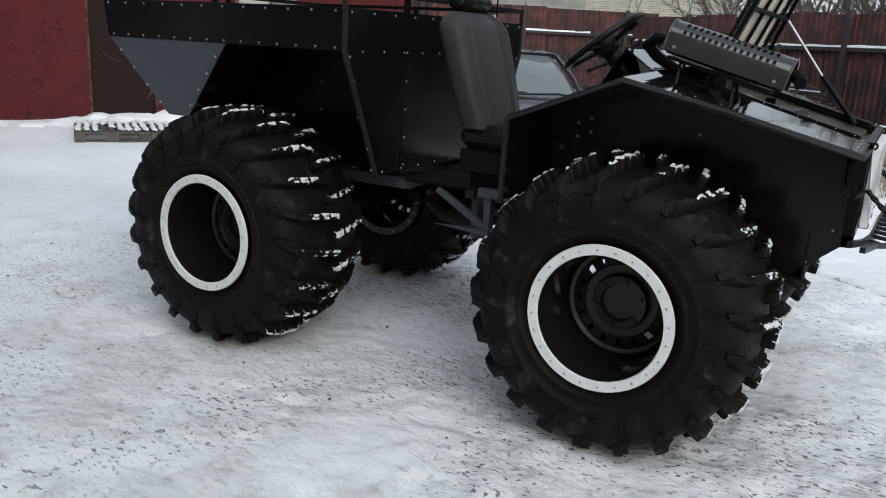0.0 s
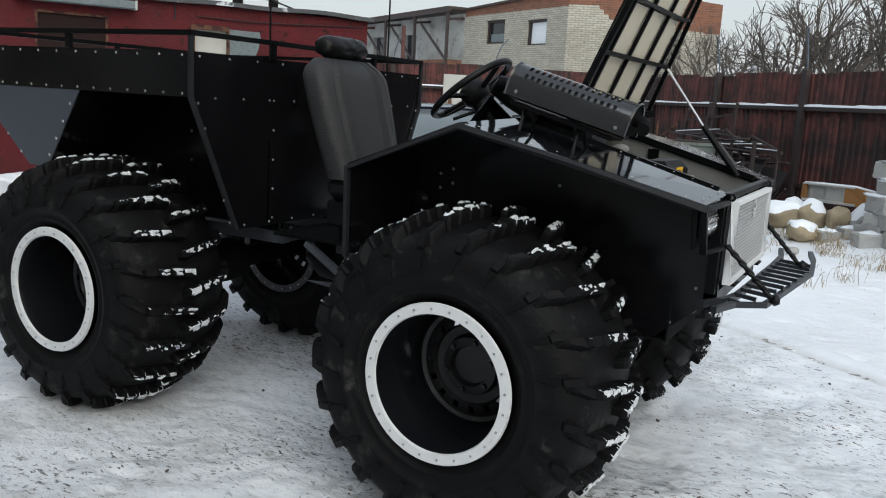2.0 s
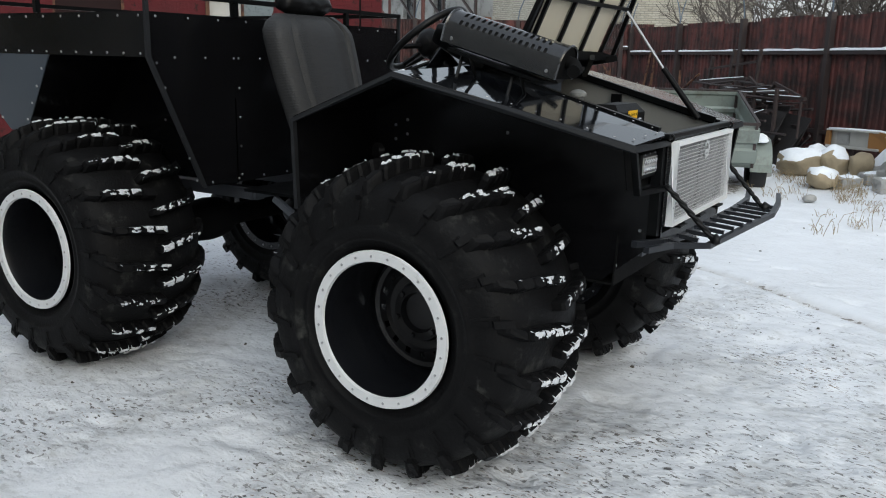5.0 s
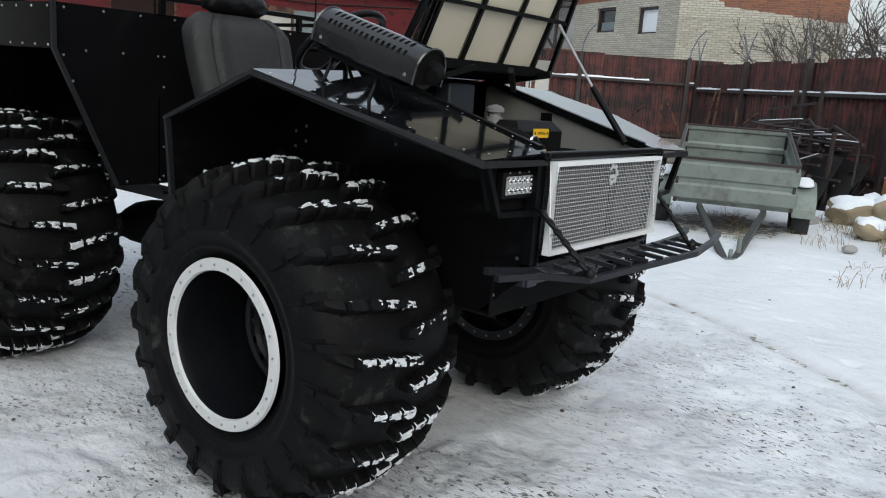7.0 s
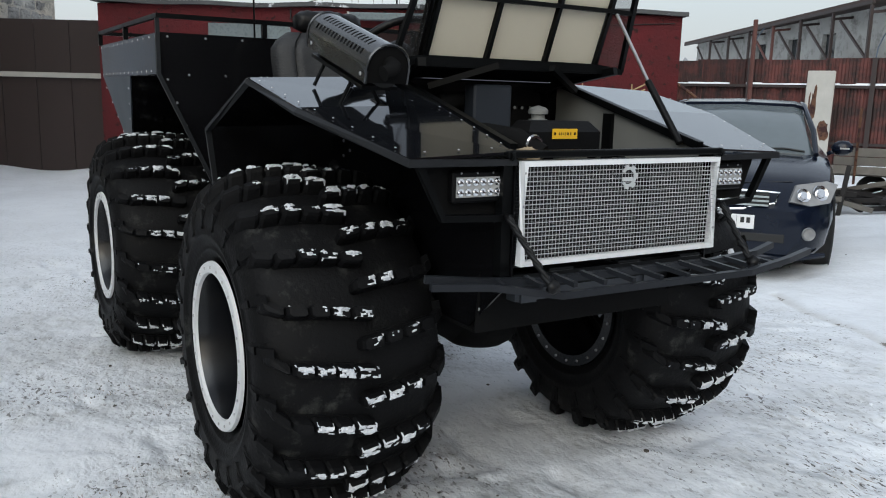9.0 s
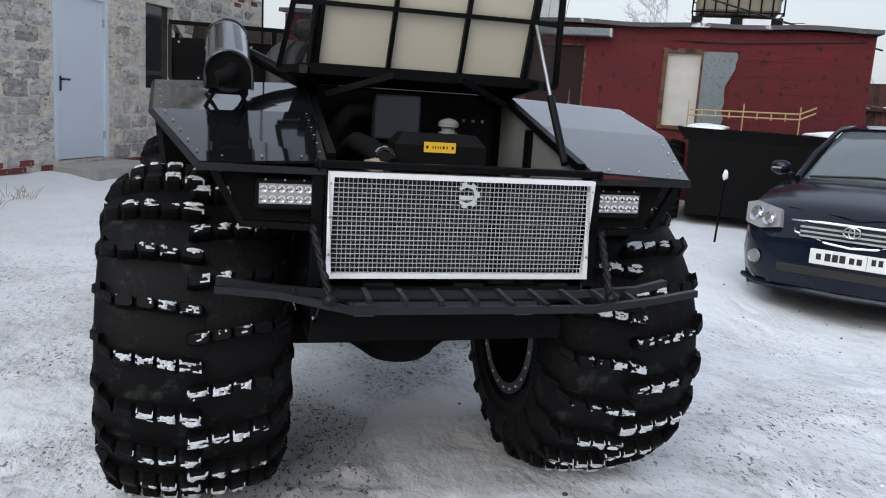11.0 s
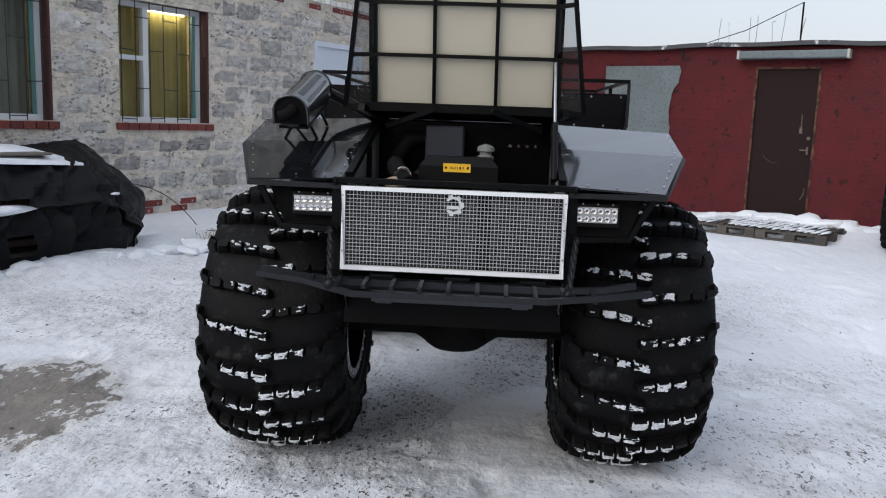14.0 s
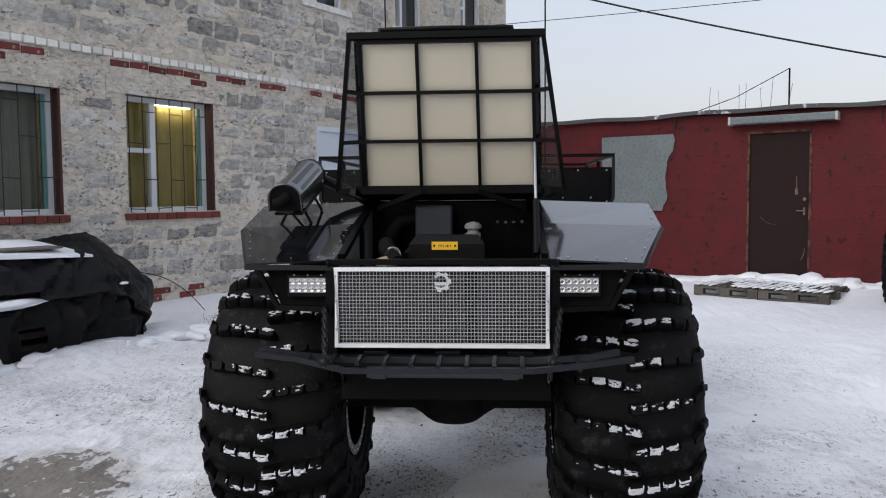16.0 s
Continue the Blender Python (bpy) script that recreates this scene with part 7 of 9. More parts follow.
def build_car():
    car = thing("car", "dark blue saloon car with chrome-edged grille, parked on the snow", "car", pose(-1.835, 3.85, -0.200, 0, 0, -53.0))
    # half outline: sill, lower flank, widest flank, shoulder, bonnet edge, bonnet middle
    def half(w, zb, zm, zs, zt, wt):
        return [(0, 0.0, zb), (0, w * 0.86, zb), (0, w * 0.97, zb + 0.10), (0, w, zm), (0, w * 0.985, zs - 0.08), (0, w * 0.94, zs), (0, wt, zt - 0.012), (0, wt * 0.5, zt), (0, 0.0, zt + 0.004)]
    stations = [(0.02, half(0.60, 0.24, 0.40, 0.58, 0.60, 0.50)), (-0.06, half(0.72, 0.21, 0.42, 0.64, 0.66, 0.56)), (-0.20, half(0.81, 0.20, 0.46, 0.74, 0.79, 0.60)), (-0.42, half(0.855, 0.20, 0.50, 0.82, 0.86, 0.64)), (-0.80, half(0.875, 0.20, 0.54, 0.88, 0.93, 0.66)), (-1.20, half(0.88, 0.19, 0.56, 0.93, 0.985, 0.68)), (-1.7, half(0.88, 0.18, 0.58, 0.95, 0.99, 0.70)), (-2.8, half(0.88, 0.18, 0.58, 0.97, 1.0, 0.70)), (-3.7, half(0.875, 0.20, 0.58, 0.98, 1.01, 0.66)), (-4.3, half(0.85, 0.24, 0.58, 0.98, 1.02, 0.62)), (-4.58, half(0.78, 0.30, 0.58, 0.90, 0.94, 0.56)), (-4.64, half(0.70, 0.34, 0.56, 0.80, 0.84, 0.5))]
    bm = B()
    loft(bm, stations)
    body = part("body", bm, CARBLUE, car, "dark blue glossy bodywork", smooth=35)
    # greenhouse
    def cab(w0, z0, w1, z1):
        return [(0, 0.0, z0 - 0.05), (0, w0, z0 - 0.05), (0, w0, z0), (0, w1, z1 - 0.03), (0, w1 * 0.86, z1), (0, 0.0, z1 + 0.015)]
    gl = B()
    loft(gl, [(-1.18, cab(0.70, 0.965, 0.68, 0.985)), (-1.55, cab(0.735, 0.98, 0.63, 1.19)), (-2.02, cab(0.76, 0.985, 0.585, 1.415)), (-3.3, cab(0.76, 1.0, 0.57, 1.42)), (-3.75, cab(0.73, 1.0, 0.58, 1.24)), (-4.1, cab(0.68, 1.0, 0.6, 1.03))])
    part("glass", gl, CARGLASS, car, "grey reflecting windscreen and windows", smooth=35)
    rf = B()
    loft(rf, [(-1.98, [(0, 0.0, 1.405), (0, 0.50, 1.39), (0, 0.595, 1.385), (0, 0.600, 1.400), (0, 0.51, 1.425), (0, 0.0, 1.437)]), (-2.3, [(0, 0.0, 1.42), (0, 0.50, 1.41), (0, 0.60, 1.40), (0, 0.605, 1.415), (0, 0.52, 1.455), (0, 0.0, 1.47)]), (-3.1, [(0, 0.0, 1.42), (0, 0.50, 1.41), (0, 0.60, 1.40), (0, 0.605, 1.415), (0, 0.52, 1.455), (0, 0.0, 1.47)]), (-3.4, [(0, 0.0, 1.39), (0, 0.50, 1.385), (0, 0.59, 1.38), (0, 0.595, 1.395), (0, 0.5, 1.425), (0, 0.0, 1.435)])])
    part("roof", rf, CARBLUE, car, smooth=35)
    for s in (-1, 1):
        pl = B()
        tube(pl, [(-1.16, s * 0.715, 0.975), (-1.55, s * 0.69, 1.18), (-2.02, s * 0.60, 1.408), (-2.6, s * 0.59, 1.43), (-3.3, s * 0.585, 1.42), (-4.1, s * 0.66, 1.03)], 0.024, 8)
        tube(pl, [(-2.75, s * 0.77, 0.98), (-2.80, s * 0.60, 1.42)], 0.03, 6)
        part("pillar", pl, CARBLUE, car, smooth=40)
        mi = B()
        lump(mi, (-1.46, s * 0.945, 1.035), (0.07, 0.10, 0.07), 0.1, 3, 2)
        tube(mi, [(-1.47, s * 0.82, 0.975), (-1.47, s * 0.90, 1.01)], 0.02, 6)
        mir = part("door_mirror", mi, CARBLUE, car, smooth=True)
        ind = B()
        box(ind, -1.395, -1.387, min(s * 0.92, s * 1.00), max(s * 0.92, s * 1.00), 1.025, 1.040)
        part("indicator", ind, LAMPLENS, mir)
        # headlamp: a dark housing with round reflectors
        hl = B()
        pts = [(-0.045, s * 0.50, 0.650), (-0.040, s * 0.65, 0.625), (-0.17, s * 0.79, 0.645), (-0.36, s * 0.845, 0.78), (-0.33, s * 0.76, 0.805), (-0.17, s * 0.54, 0.775)]
        plate(hl, [(x + 0.022, y * 1.02, z + 0.010) for x, y, z in pts], 0.04, (-1, -s * 0.4, -0.3))
        lamp = part("headlamp", hl, CARLAMP, car, "clear twin-reflector headlamp")
        for (cx, cy, cz, r) in ((-0.080, 0.590, 0.700, 0.058), (-0.185, 0.715, 0.715, 0.066)):
            rb = B()
            lathe(rb, [(0.0, r), (0.012, r * 0.95), (0.004, r * 0.6), (0.016, r * 0.5), (0.016, 0.0)], 18, axis="x")
            ro = part("reflector", rb, CHROME, lamp, smooth=40)
            ro.matrix_basis = pose(cx + 0.035, s * cy * 1.02, cz + 0.012, 0, -22, s * 34)
        fg = B()
        lathe(fg, [(0.0, 0.055), (0.02, 0.050), (0.008, 0.04), (0.014, 0.0)], 16, axis="x")
        part("fog_lamp", fg, CARLAMP, car, smooth=40).matrix_basis = pose(-0.005, s * 0.665, 0.415, 0, 0, s * 25)
        for wx in (-0.88, -3.55):
            tb = B()
            lathe(tb, [(-0.10, 0.20), (-0.11, 0.24), (-0.10, 0.30), (-0.06, 0.315), (0.06, 0.315), (0.10, 0.30), (0.11, 0.24), (0.10, 0.20)], 36, close=True)
            wh = part("wheel", tb, TYREPLAIN, car, "car wheel with black tyre", smooth=40, at=pose(wx, s * 0.785, 0.315))
            rb = B()
            lathe(rb, [(s * 0.06, 0.20), (s * 0.085, 0.195), (s * 0.05, 0.17), (s * 0.055, 0.06), (s * 0.07, 0.05), (s * 0.07, 0.0)], 24)
            part("hubcap", rb, GREYSTEEL, wh, smooth=40)
            ab = B()
            lathe(ab, [(s * 0.10, 0.36), (s * 0.112, 0.345), (s * 0.10, 0.33)], 36, centre=(wx, s * 0.77, 0.33))
            part("arch_lip", ab, INK, car)
    gr = B()
    box(gr, -0.10, 0.012, -0.36, 0.36, 0.60, 0.72, 0.02)
    grille_ob = part("grille", gr, INK, car, "dark slatted grille with chrome edge")
    for k in range(3):
        sb = B()
        box(sb, 0.012, 0.022, -0.355, 0.355, 0.615 + 0.034 * k, 0.630 + 0.034 * k, 0.002)
        part("slat", sb, GREYSTEEL, grille_ob)
    ch = B()
    tube(ch, [(0.018, 0.0, 0.735), (0.010, 0.22, 0.735), (-0.035, 0.425, 0.725), (-0.030, 0.40, 0.64), (0.015, 0.16, 0.588), (0.020, 0.0, 0.575), (0.015, -0.16, 0.588), (-0.030, -0.40, 0.64), (-0.035, -0.425, 0.725), (0.010, -0.22, 0.735)], 0.011, 8, close=True)
    part("chrome_edge", ch, CHROME, grille_ob, smooth=40)
    em = B()
    for rx, rz in ((0.058, 0.040), (0.020, 0.034)):
        tube(em, [(0.036, rx * math.cos(a), 0.690 + rz * math.sin(a)) for a in [i * math.pi / 10 for i in range(20)]], 0.006, 6, close=True)
    part("emblem", em, CHROME, grille_ob, "plain chrome oval emblem", smooth=True)
    it = B()
    box(it, -0.08, 0.026, -0.50, 0.50, 0.325, 0.405, 0.012)
    part("lower_intake", it, INK, car)
    lipb = B()
    tube(lipb, [(-0.22, -0.80, 0.225), (-0.03, -0.62, 0.215), (0.03, 0.0, 0.21), (-0.03, 0.62, 0.215), (-0.22, 0.80, 0.225)], 0.022, 6)
    part("bumper_lip", lipb, CARBLUE, car, smooth=40)
    np_b = B()
    box(np_b, 0.030, 0.042, -0.26, 0.26, 0.430, 0.542, 0.003)
    num = part("number_plate", np_b, PLATEWHITE, car, "white number plate with dark bars")
    bars = B()
    for y, w, z, h in ((-0.215, 0.035, 0.465, 0.045), (-0.155, 0.04, 0.462, 0.056), (-0.105, 0.04, 0.462, 0.056), (-0.055, 0.04, 0.462, 0.056), (0.01, 0.035, 0.465, 0.045), (0.06, 0.035, 0.465, 0.045), (0.155, 0.03, 0.478, 0.045), (0.20, 0.03, 0.478, 0.045)):
        box(bars, 0.042, 0.0435, y, y + w, z, z + h)
    box(bars, 0.042, 0.0435, 0.125, 0.128, 0.435, 0.537)
    part("plate_bars", bars, INK, num)
    wp = B()
    tube(wp, [(-1.17, -0.62, 0.995), (-1.215, -0.1, 1.03), (-1.20, 0.10, 1.02)], 0.010, 5)
    tube(wp, [(-1.17, 0.0, 1.005), (-1.215, 0.45, 1.02), (-1.19, 0.62, 1.0)], 0.010, 5)
    part("wiper", wp, INK, car)
    seam = B()
    tube(seam, [(-0.24, -0.52, 0.80), (-0.16, 0.0, 0.772), (-0.24, 0.52, 0.80)], 0.004, 4)
    part("bonnet_seam", seam, INK, car)


build_car()

# ---- second off-road trailer, its wheels square to the shed ----
atv2 = thing("offroad_trailer", "black box-bodied off-road trailer on huge tyres beside the red shed", "trailer", RED @ pose(3.01, -0.90, -0.02))
bm = B()
hexa(bm, [(-0.72, -0.42, 0.14), (0.72, -0.42, 0.14), (0.72, 0.42, 0.14), (-0.72, 0.42, 0.14), (-0.76, -0.46, 1.0), (0.76, -0.46, 1.0), (0.76, 0.46, 1.0), (-0.76, 0.46, 1.0)])
body2 = part("body", bm, MATTE, atv2, "black sheet-metal box body")
bm = B()
hexa(bm, [(-0.80, -0.46, 1.0), (1.2, -0.46, 1.0), (1.2, 0.46, 1.0), (-0.80, 0.46, 1.0), (-0.90, -0.50, 1.14), (1.3, -0.50, 1.12), (1.3, 0.50, 1.12), (-0.90, 0.50, 1.14)])
part("top_box", bm, MATTE, atv2)
for u0, u1 in ((-0.82, -0.30), (0.55, 1.2)):
    bm = B()
    lump(bm, ((u0 + u1) / 2, -0.1, 1.14), ((u1 - u0) / 2, 0.36, 0.05), 0.2, u0 * 5, 3)
    part("snow_cover", bm, SNOWLUMP, atv2, "snow lying on the box", smooth=True)
for z in (1.29, 1.35):
    rk = B()
    tube(rk, [(-0.80, -0.40, z - 0.01), (0.40, -0.40, z + 0.01), (0.56, -0.40, z + 0.09)], 0.010, 6)
    part("rack_rail", rk, RACKTAN, atv2, "tan rack rail")
for k in range(9):
    bm = B()
    u = -0.80 + 1.2 * k / 8
    tube(bm, [(u, -0.40, 1.12 if k % 4 == 0 else 1.27), (u, -0.40, 1.36 if k % 4 else 1.44)], 0.008, 5)
    part("rack_upright", bm, RACKTAN, atv2)
for wx in (-0.98, 0.98):
    tb = B()
    prof = [(-0.15, 0.24), (-0.195, 0.33), (-0.185, 0.42), (-0.13, 0.465), (0.0, 0.475)]
    lathe(tb, prof + [(-y, r) for y, r in prof[-2::-1]], 44, axis="x")
    for v in tb.verts:
        v.co.z = max(v.co.z, -0.49)
    wh = part("wheel", tb, RUBBER, atv2, "huge worn black tyre", smooth=True, at=pose(wx, 0.0, 0.49))
    lg = B()
    for k in range(22):
        for s in (-1, 1):
            a = 2 * math.pi * (k + 0.25 * s) / 22
            q = [(y, a + da + 0.3 * abs(y)) for y, da in ((0.185 * s, -0.05), (0.02 * s, -0.05), (0.02 * s, 0.05), (0.185 * s, 0.05))]
            ro = lambda y: 0.425 if abs(y) > 0.1 else 0.465
            hexa(lg, [(y, ro(y) * math.cos(t), ro(y) * math.sin(t)) for y, t in q] + [(y, (ro(y) + 0.036) * math.cos(t), (ro(y) + 0.036) * math.sin(t)) for y, t in q])
    for v in lg.verts:
        v.co.z = max(v.co.z, -0.492)
    part("tread", lg, RUBBER, wh)
    rb = B()
    lathe(rb, [(math.copysign(0.15, wx), 0.24), (math.copysign(0.13, wx), 0.21), (0.0, 0.20), (0.0, 0.0)], 28, axis="x")
    part("rim", rb, RIMBLACK, wh, smooth=40)

stake = thing("marker_stake", "thin dark stake with a white tip stuck in the snow", "stake", pose(-4.35, 4.45, gz(-4.35, 4.45)))
bm = B()
tube(bm, [(0, 0, -0.05), (0.02, 0.02, 0.66)], 0.012, 6)
part("rod", bm, TUBE, stake)
bm = B()
lump(bm, (0.02, 0.02, 0.70), (0.03, 0.03, 0.055), 0.2, 1, 2)
part("tip", bm, SNOWLUMP, stake, "white tip", smooth=True)

# ---- galvanised car trailer ----
TR = Matrix.Translation((-0.02, 4.55, -0.45)) @ pose(0, 0, 0, 0, 0, -70) @ pose(0, 0, 0, 0, 9, 0)
trailer = thing("car_trailer", "small galvanised car trailer with an open box, drawbar on the snow", "trailer", TR)
TX0, TX1, TW, TZ0, TZ1 = -3.15, -1.42, 0.56, 0.50, 0.945
bm = B()
box(bm, TX0, TX1, -TW, TW, TZ0, TZ0 + 0.03)
part("bed", bm, ZINC, trailer)


def ribbed_board(a, b, z0, z1, out):
    """A pressed steel side with two flutes, from a to b, out pointing outwards."""
    bm = B()
    a, b, o = Vector((*a, 0)), Vector((*b, 0)), Vector((*out, 0))
    prof = [(0.0, 0.0), (0.08, 0.0), (0.12, 0.022), (0.40, 0.022), (0.45, 0.0), (0.54, 0.0), (0.59, 0.022), (0.88, 0.022), (0.92, 0.0), (1.0, 0.0), (1.0, -0.02), (0.92, -0.02), (0.88, -0.002), (0.59, -0.002), (0.54, -0.02), (0.45, -0.02), (0.40, -0.002), (0.12, -0.002), (0.08, -0.02), (0.0, -0.02)]
    ra = [bm.verts.new(a + o * d + Vector((0, 0, z0 + (z1 - z0) * f))) for f, d in prof]
    rb = [bm.verts.new(b + o * d + Vector((0, 0, z0 + (z1 - z0) * f))) for f, d in prof]
    n = len(prof)
    for k in range(n):
        bm.faces.new([ra[k], ra[(k + 1) % n], rb[(k + 1) % n], rb[k]])
    bm.faces.new(ra)
    bm.faces.new(rb[::-1])
    return bm


part("front_board", ribbed_board((TX1, -TW), (TX1, TW), TZ0, TZ1, (1, 0)), ZINC, trailer, "fluted galvanised board")
part("tail_board", ribbed_board((TX0, -TW), (TX0, TW), TZ0, TZ1, (-1, 0)), ZINC, trailer)
part("side_board", ribbed_board((TX0 + 0.03, -TW), (TX1 - 0.03, -TW), TZ0, TZ1, (0, -1)), ZINC, trailer)
part("side_board", ribbed_board((TX0 + 0.03, TW), (TX1 - 0.03, TW), TZ0, TZ1, (0, 1)), ZINC, trailer)
for s in (-1, 1):
    bm = B()
    tube(bm, [(-0.02, s * 0.015, 0.38), (-1.4, s * 0.30, 0.475), (-3.0, s * 0.30, 0.475)], 0.025, square=True)
    part("drawbar", bm, DRAWSTEEL, trailer, "dull dark grey steel drawbar")
    tb = B()
    lathe(tb, [(-0.07, 0.16), (-0.085, 0.20), (-0.08, 0.27), (-0.05, 0.285), (0.05, 0.285), (0.08, 0.27), (0.085, 0.20), (0.07, 0.16)], 32, close=True)
    w = part("wheel", tb, TYREPLAIN, trailer, "small trailer wheel", smooth=40, at=pose(-2.15, s * 0.70, 0.285))
    rb = B()
    lathe(rb, [(s * 0.05, 0.165), (s * 0.06, 0.15), (s * 0.03, 0.12), (s * 0.045, 0.05), (s * 0.05, 0.0)], 20)
    part("rim", rb, ZINC, w, smooth=40)
    mg = B()
    prev = None
    for k in range(13):
        a = math.radians(10 + 160 * k / 12)
        p = [(-2.15 + 0.34 * math.cos(a), s * 0.59, 0.285 + 0.34 * math.sin(a)), (-2.15 + 0.34 * math.cos(a), s * 0.81, 0.285 + 0.34 * math.sin(a))]
        v = [mg.verts.new(q) for q in p] + [mg.verts.new((q[0] * 1.0 + 0.012 * math.cos(a), q[1], q[2] + 0.012 * math.sin(a))) for q in p]
        if prev:
            for i, j in ((0, 1), (2, 3), (0, 2), (1, 3)):
                mg.faces.new([prev[i], prev[j], v[j], v[i]])
        prev = v
    part("mudguard", mg, ZINC, trailer, "mudguard with snow")
    sn = B()
    lump(sn, (-2.15, s * 0.70, 0.635), (0.22, 0.10, 0.03), 0.2, 2, 2)
    part("guard_snow", sn, SNOWLUMP, trailer, "cap of snow", smooth=True)
bm = B()
box(bm, -0.12, 0.06, -0.05, 0.05, 0.34, 0.42, 0.01)
tube(bm, [(-0.10, 0.0, 0.43), (-0.02, 0.0, 0.52), (0.05, 0.0, 0.49)], 0.014, 6)
part("coupling", bm, ZINC, trailer)
bm = B()
tube(bm, [(-0.28, 0.07, 0.56), (-0.28, 0.07, 0.36)], 0.02, 8)
part("jockey_leg", bm, ZINC, trailer)
for s in (-1, 1):
    bm = B()
    tube(bm, [(TX0, s * TW, TZ1 + 0.006), (TX1, s * TW, TZ1 + 0.006)], 0.014, square=True)
    part("rim_rail", bm, FENCEPOST, trailer, "dark top rail")
for x in (TX0, TX1):
    bm = B()
    tube(bm, [(x, -TW, TZ1 + 0.006), (x, TW, TZ1 + 0.006)], 0.013, square=True)
    part("rim_rail", bm, FENCEPOST, trailer)
    for s in (-1, 1):
        bm = B()
        tube(bm, [(x, s * (TW - 0.02), TZ0), (x, s * (TW - 0.02), TZ1)], 0.014, square=True)
        part("corner_post", bm, FENCEPOST, trailer)

# ---- pallets ----
def pallet(at, label, w=1.2, d=0.8, snow=0.7, seed=1):
    p = thing("pallet", label, "pallet", at, group="wooden pallets")
    r = random.Random(seed)
    for k in range(9):
        u = w * k / 9 + 0.012
        bm = B()
        box(bm, u, u + w / 9 - 0.035, r.uniform(-0.02, 0.03), d, 0.118, 0.14, 0.003)
        slat = part("slat", bm, PALLETWOOD, p)
        if r.random() < 0.95:
            sb = B()
            for q in range(3):
                if r.random() < snow:
                    lump(sb, (u + 0.035, d * (q + 0.5) / 3, 0.141), (0.036, d / 5.0, 0.010), 0.5, k * 3 + q, 2)
            if len(sb.verts):
                tagged(part("snow", sb, SNOWLUMP, slat, "thin snow", smooth=True), kind="stuff")
            else:
                sb.free()
    for y in (0.0, d / 2 - 0.045, d - 0.09):
        for u in (0, w / 2 - 0.06, w - 0.12):
            bm = B()
            box(bm, u, u + 0.12, y, y + 0.09, 0.022, 0.096)
            part("block", bm, PALLETWOOD, p)
        bm = B()
        box(bm, 0, w, y, y + 0.09, 0.096, 0.118)
        part("stringer", bm, PALLETWOOD, p)
        bm = B()
        box(bm, 0, w, y, y + 0.09, 0.0, 0.022)
        part("skid", bm, PALLETWOOD, p)
    return p


pallet(RED @ pose(-0.29, -1.21, 0.0, 0, 0, -4.6), "weathered pallet under thin snow before the red shed", 0.80, 0.85, 0.85, 1)
pallet(RED @ pose(0.52, -1.28, 0.0, 0, 0, -4.6), "weathered pallet under thin snow before the red shed", 0.80, 0.85, 0.85, 2)

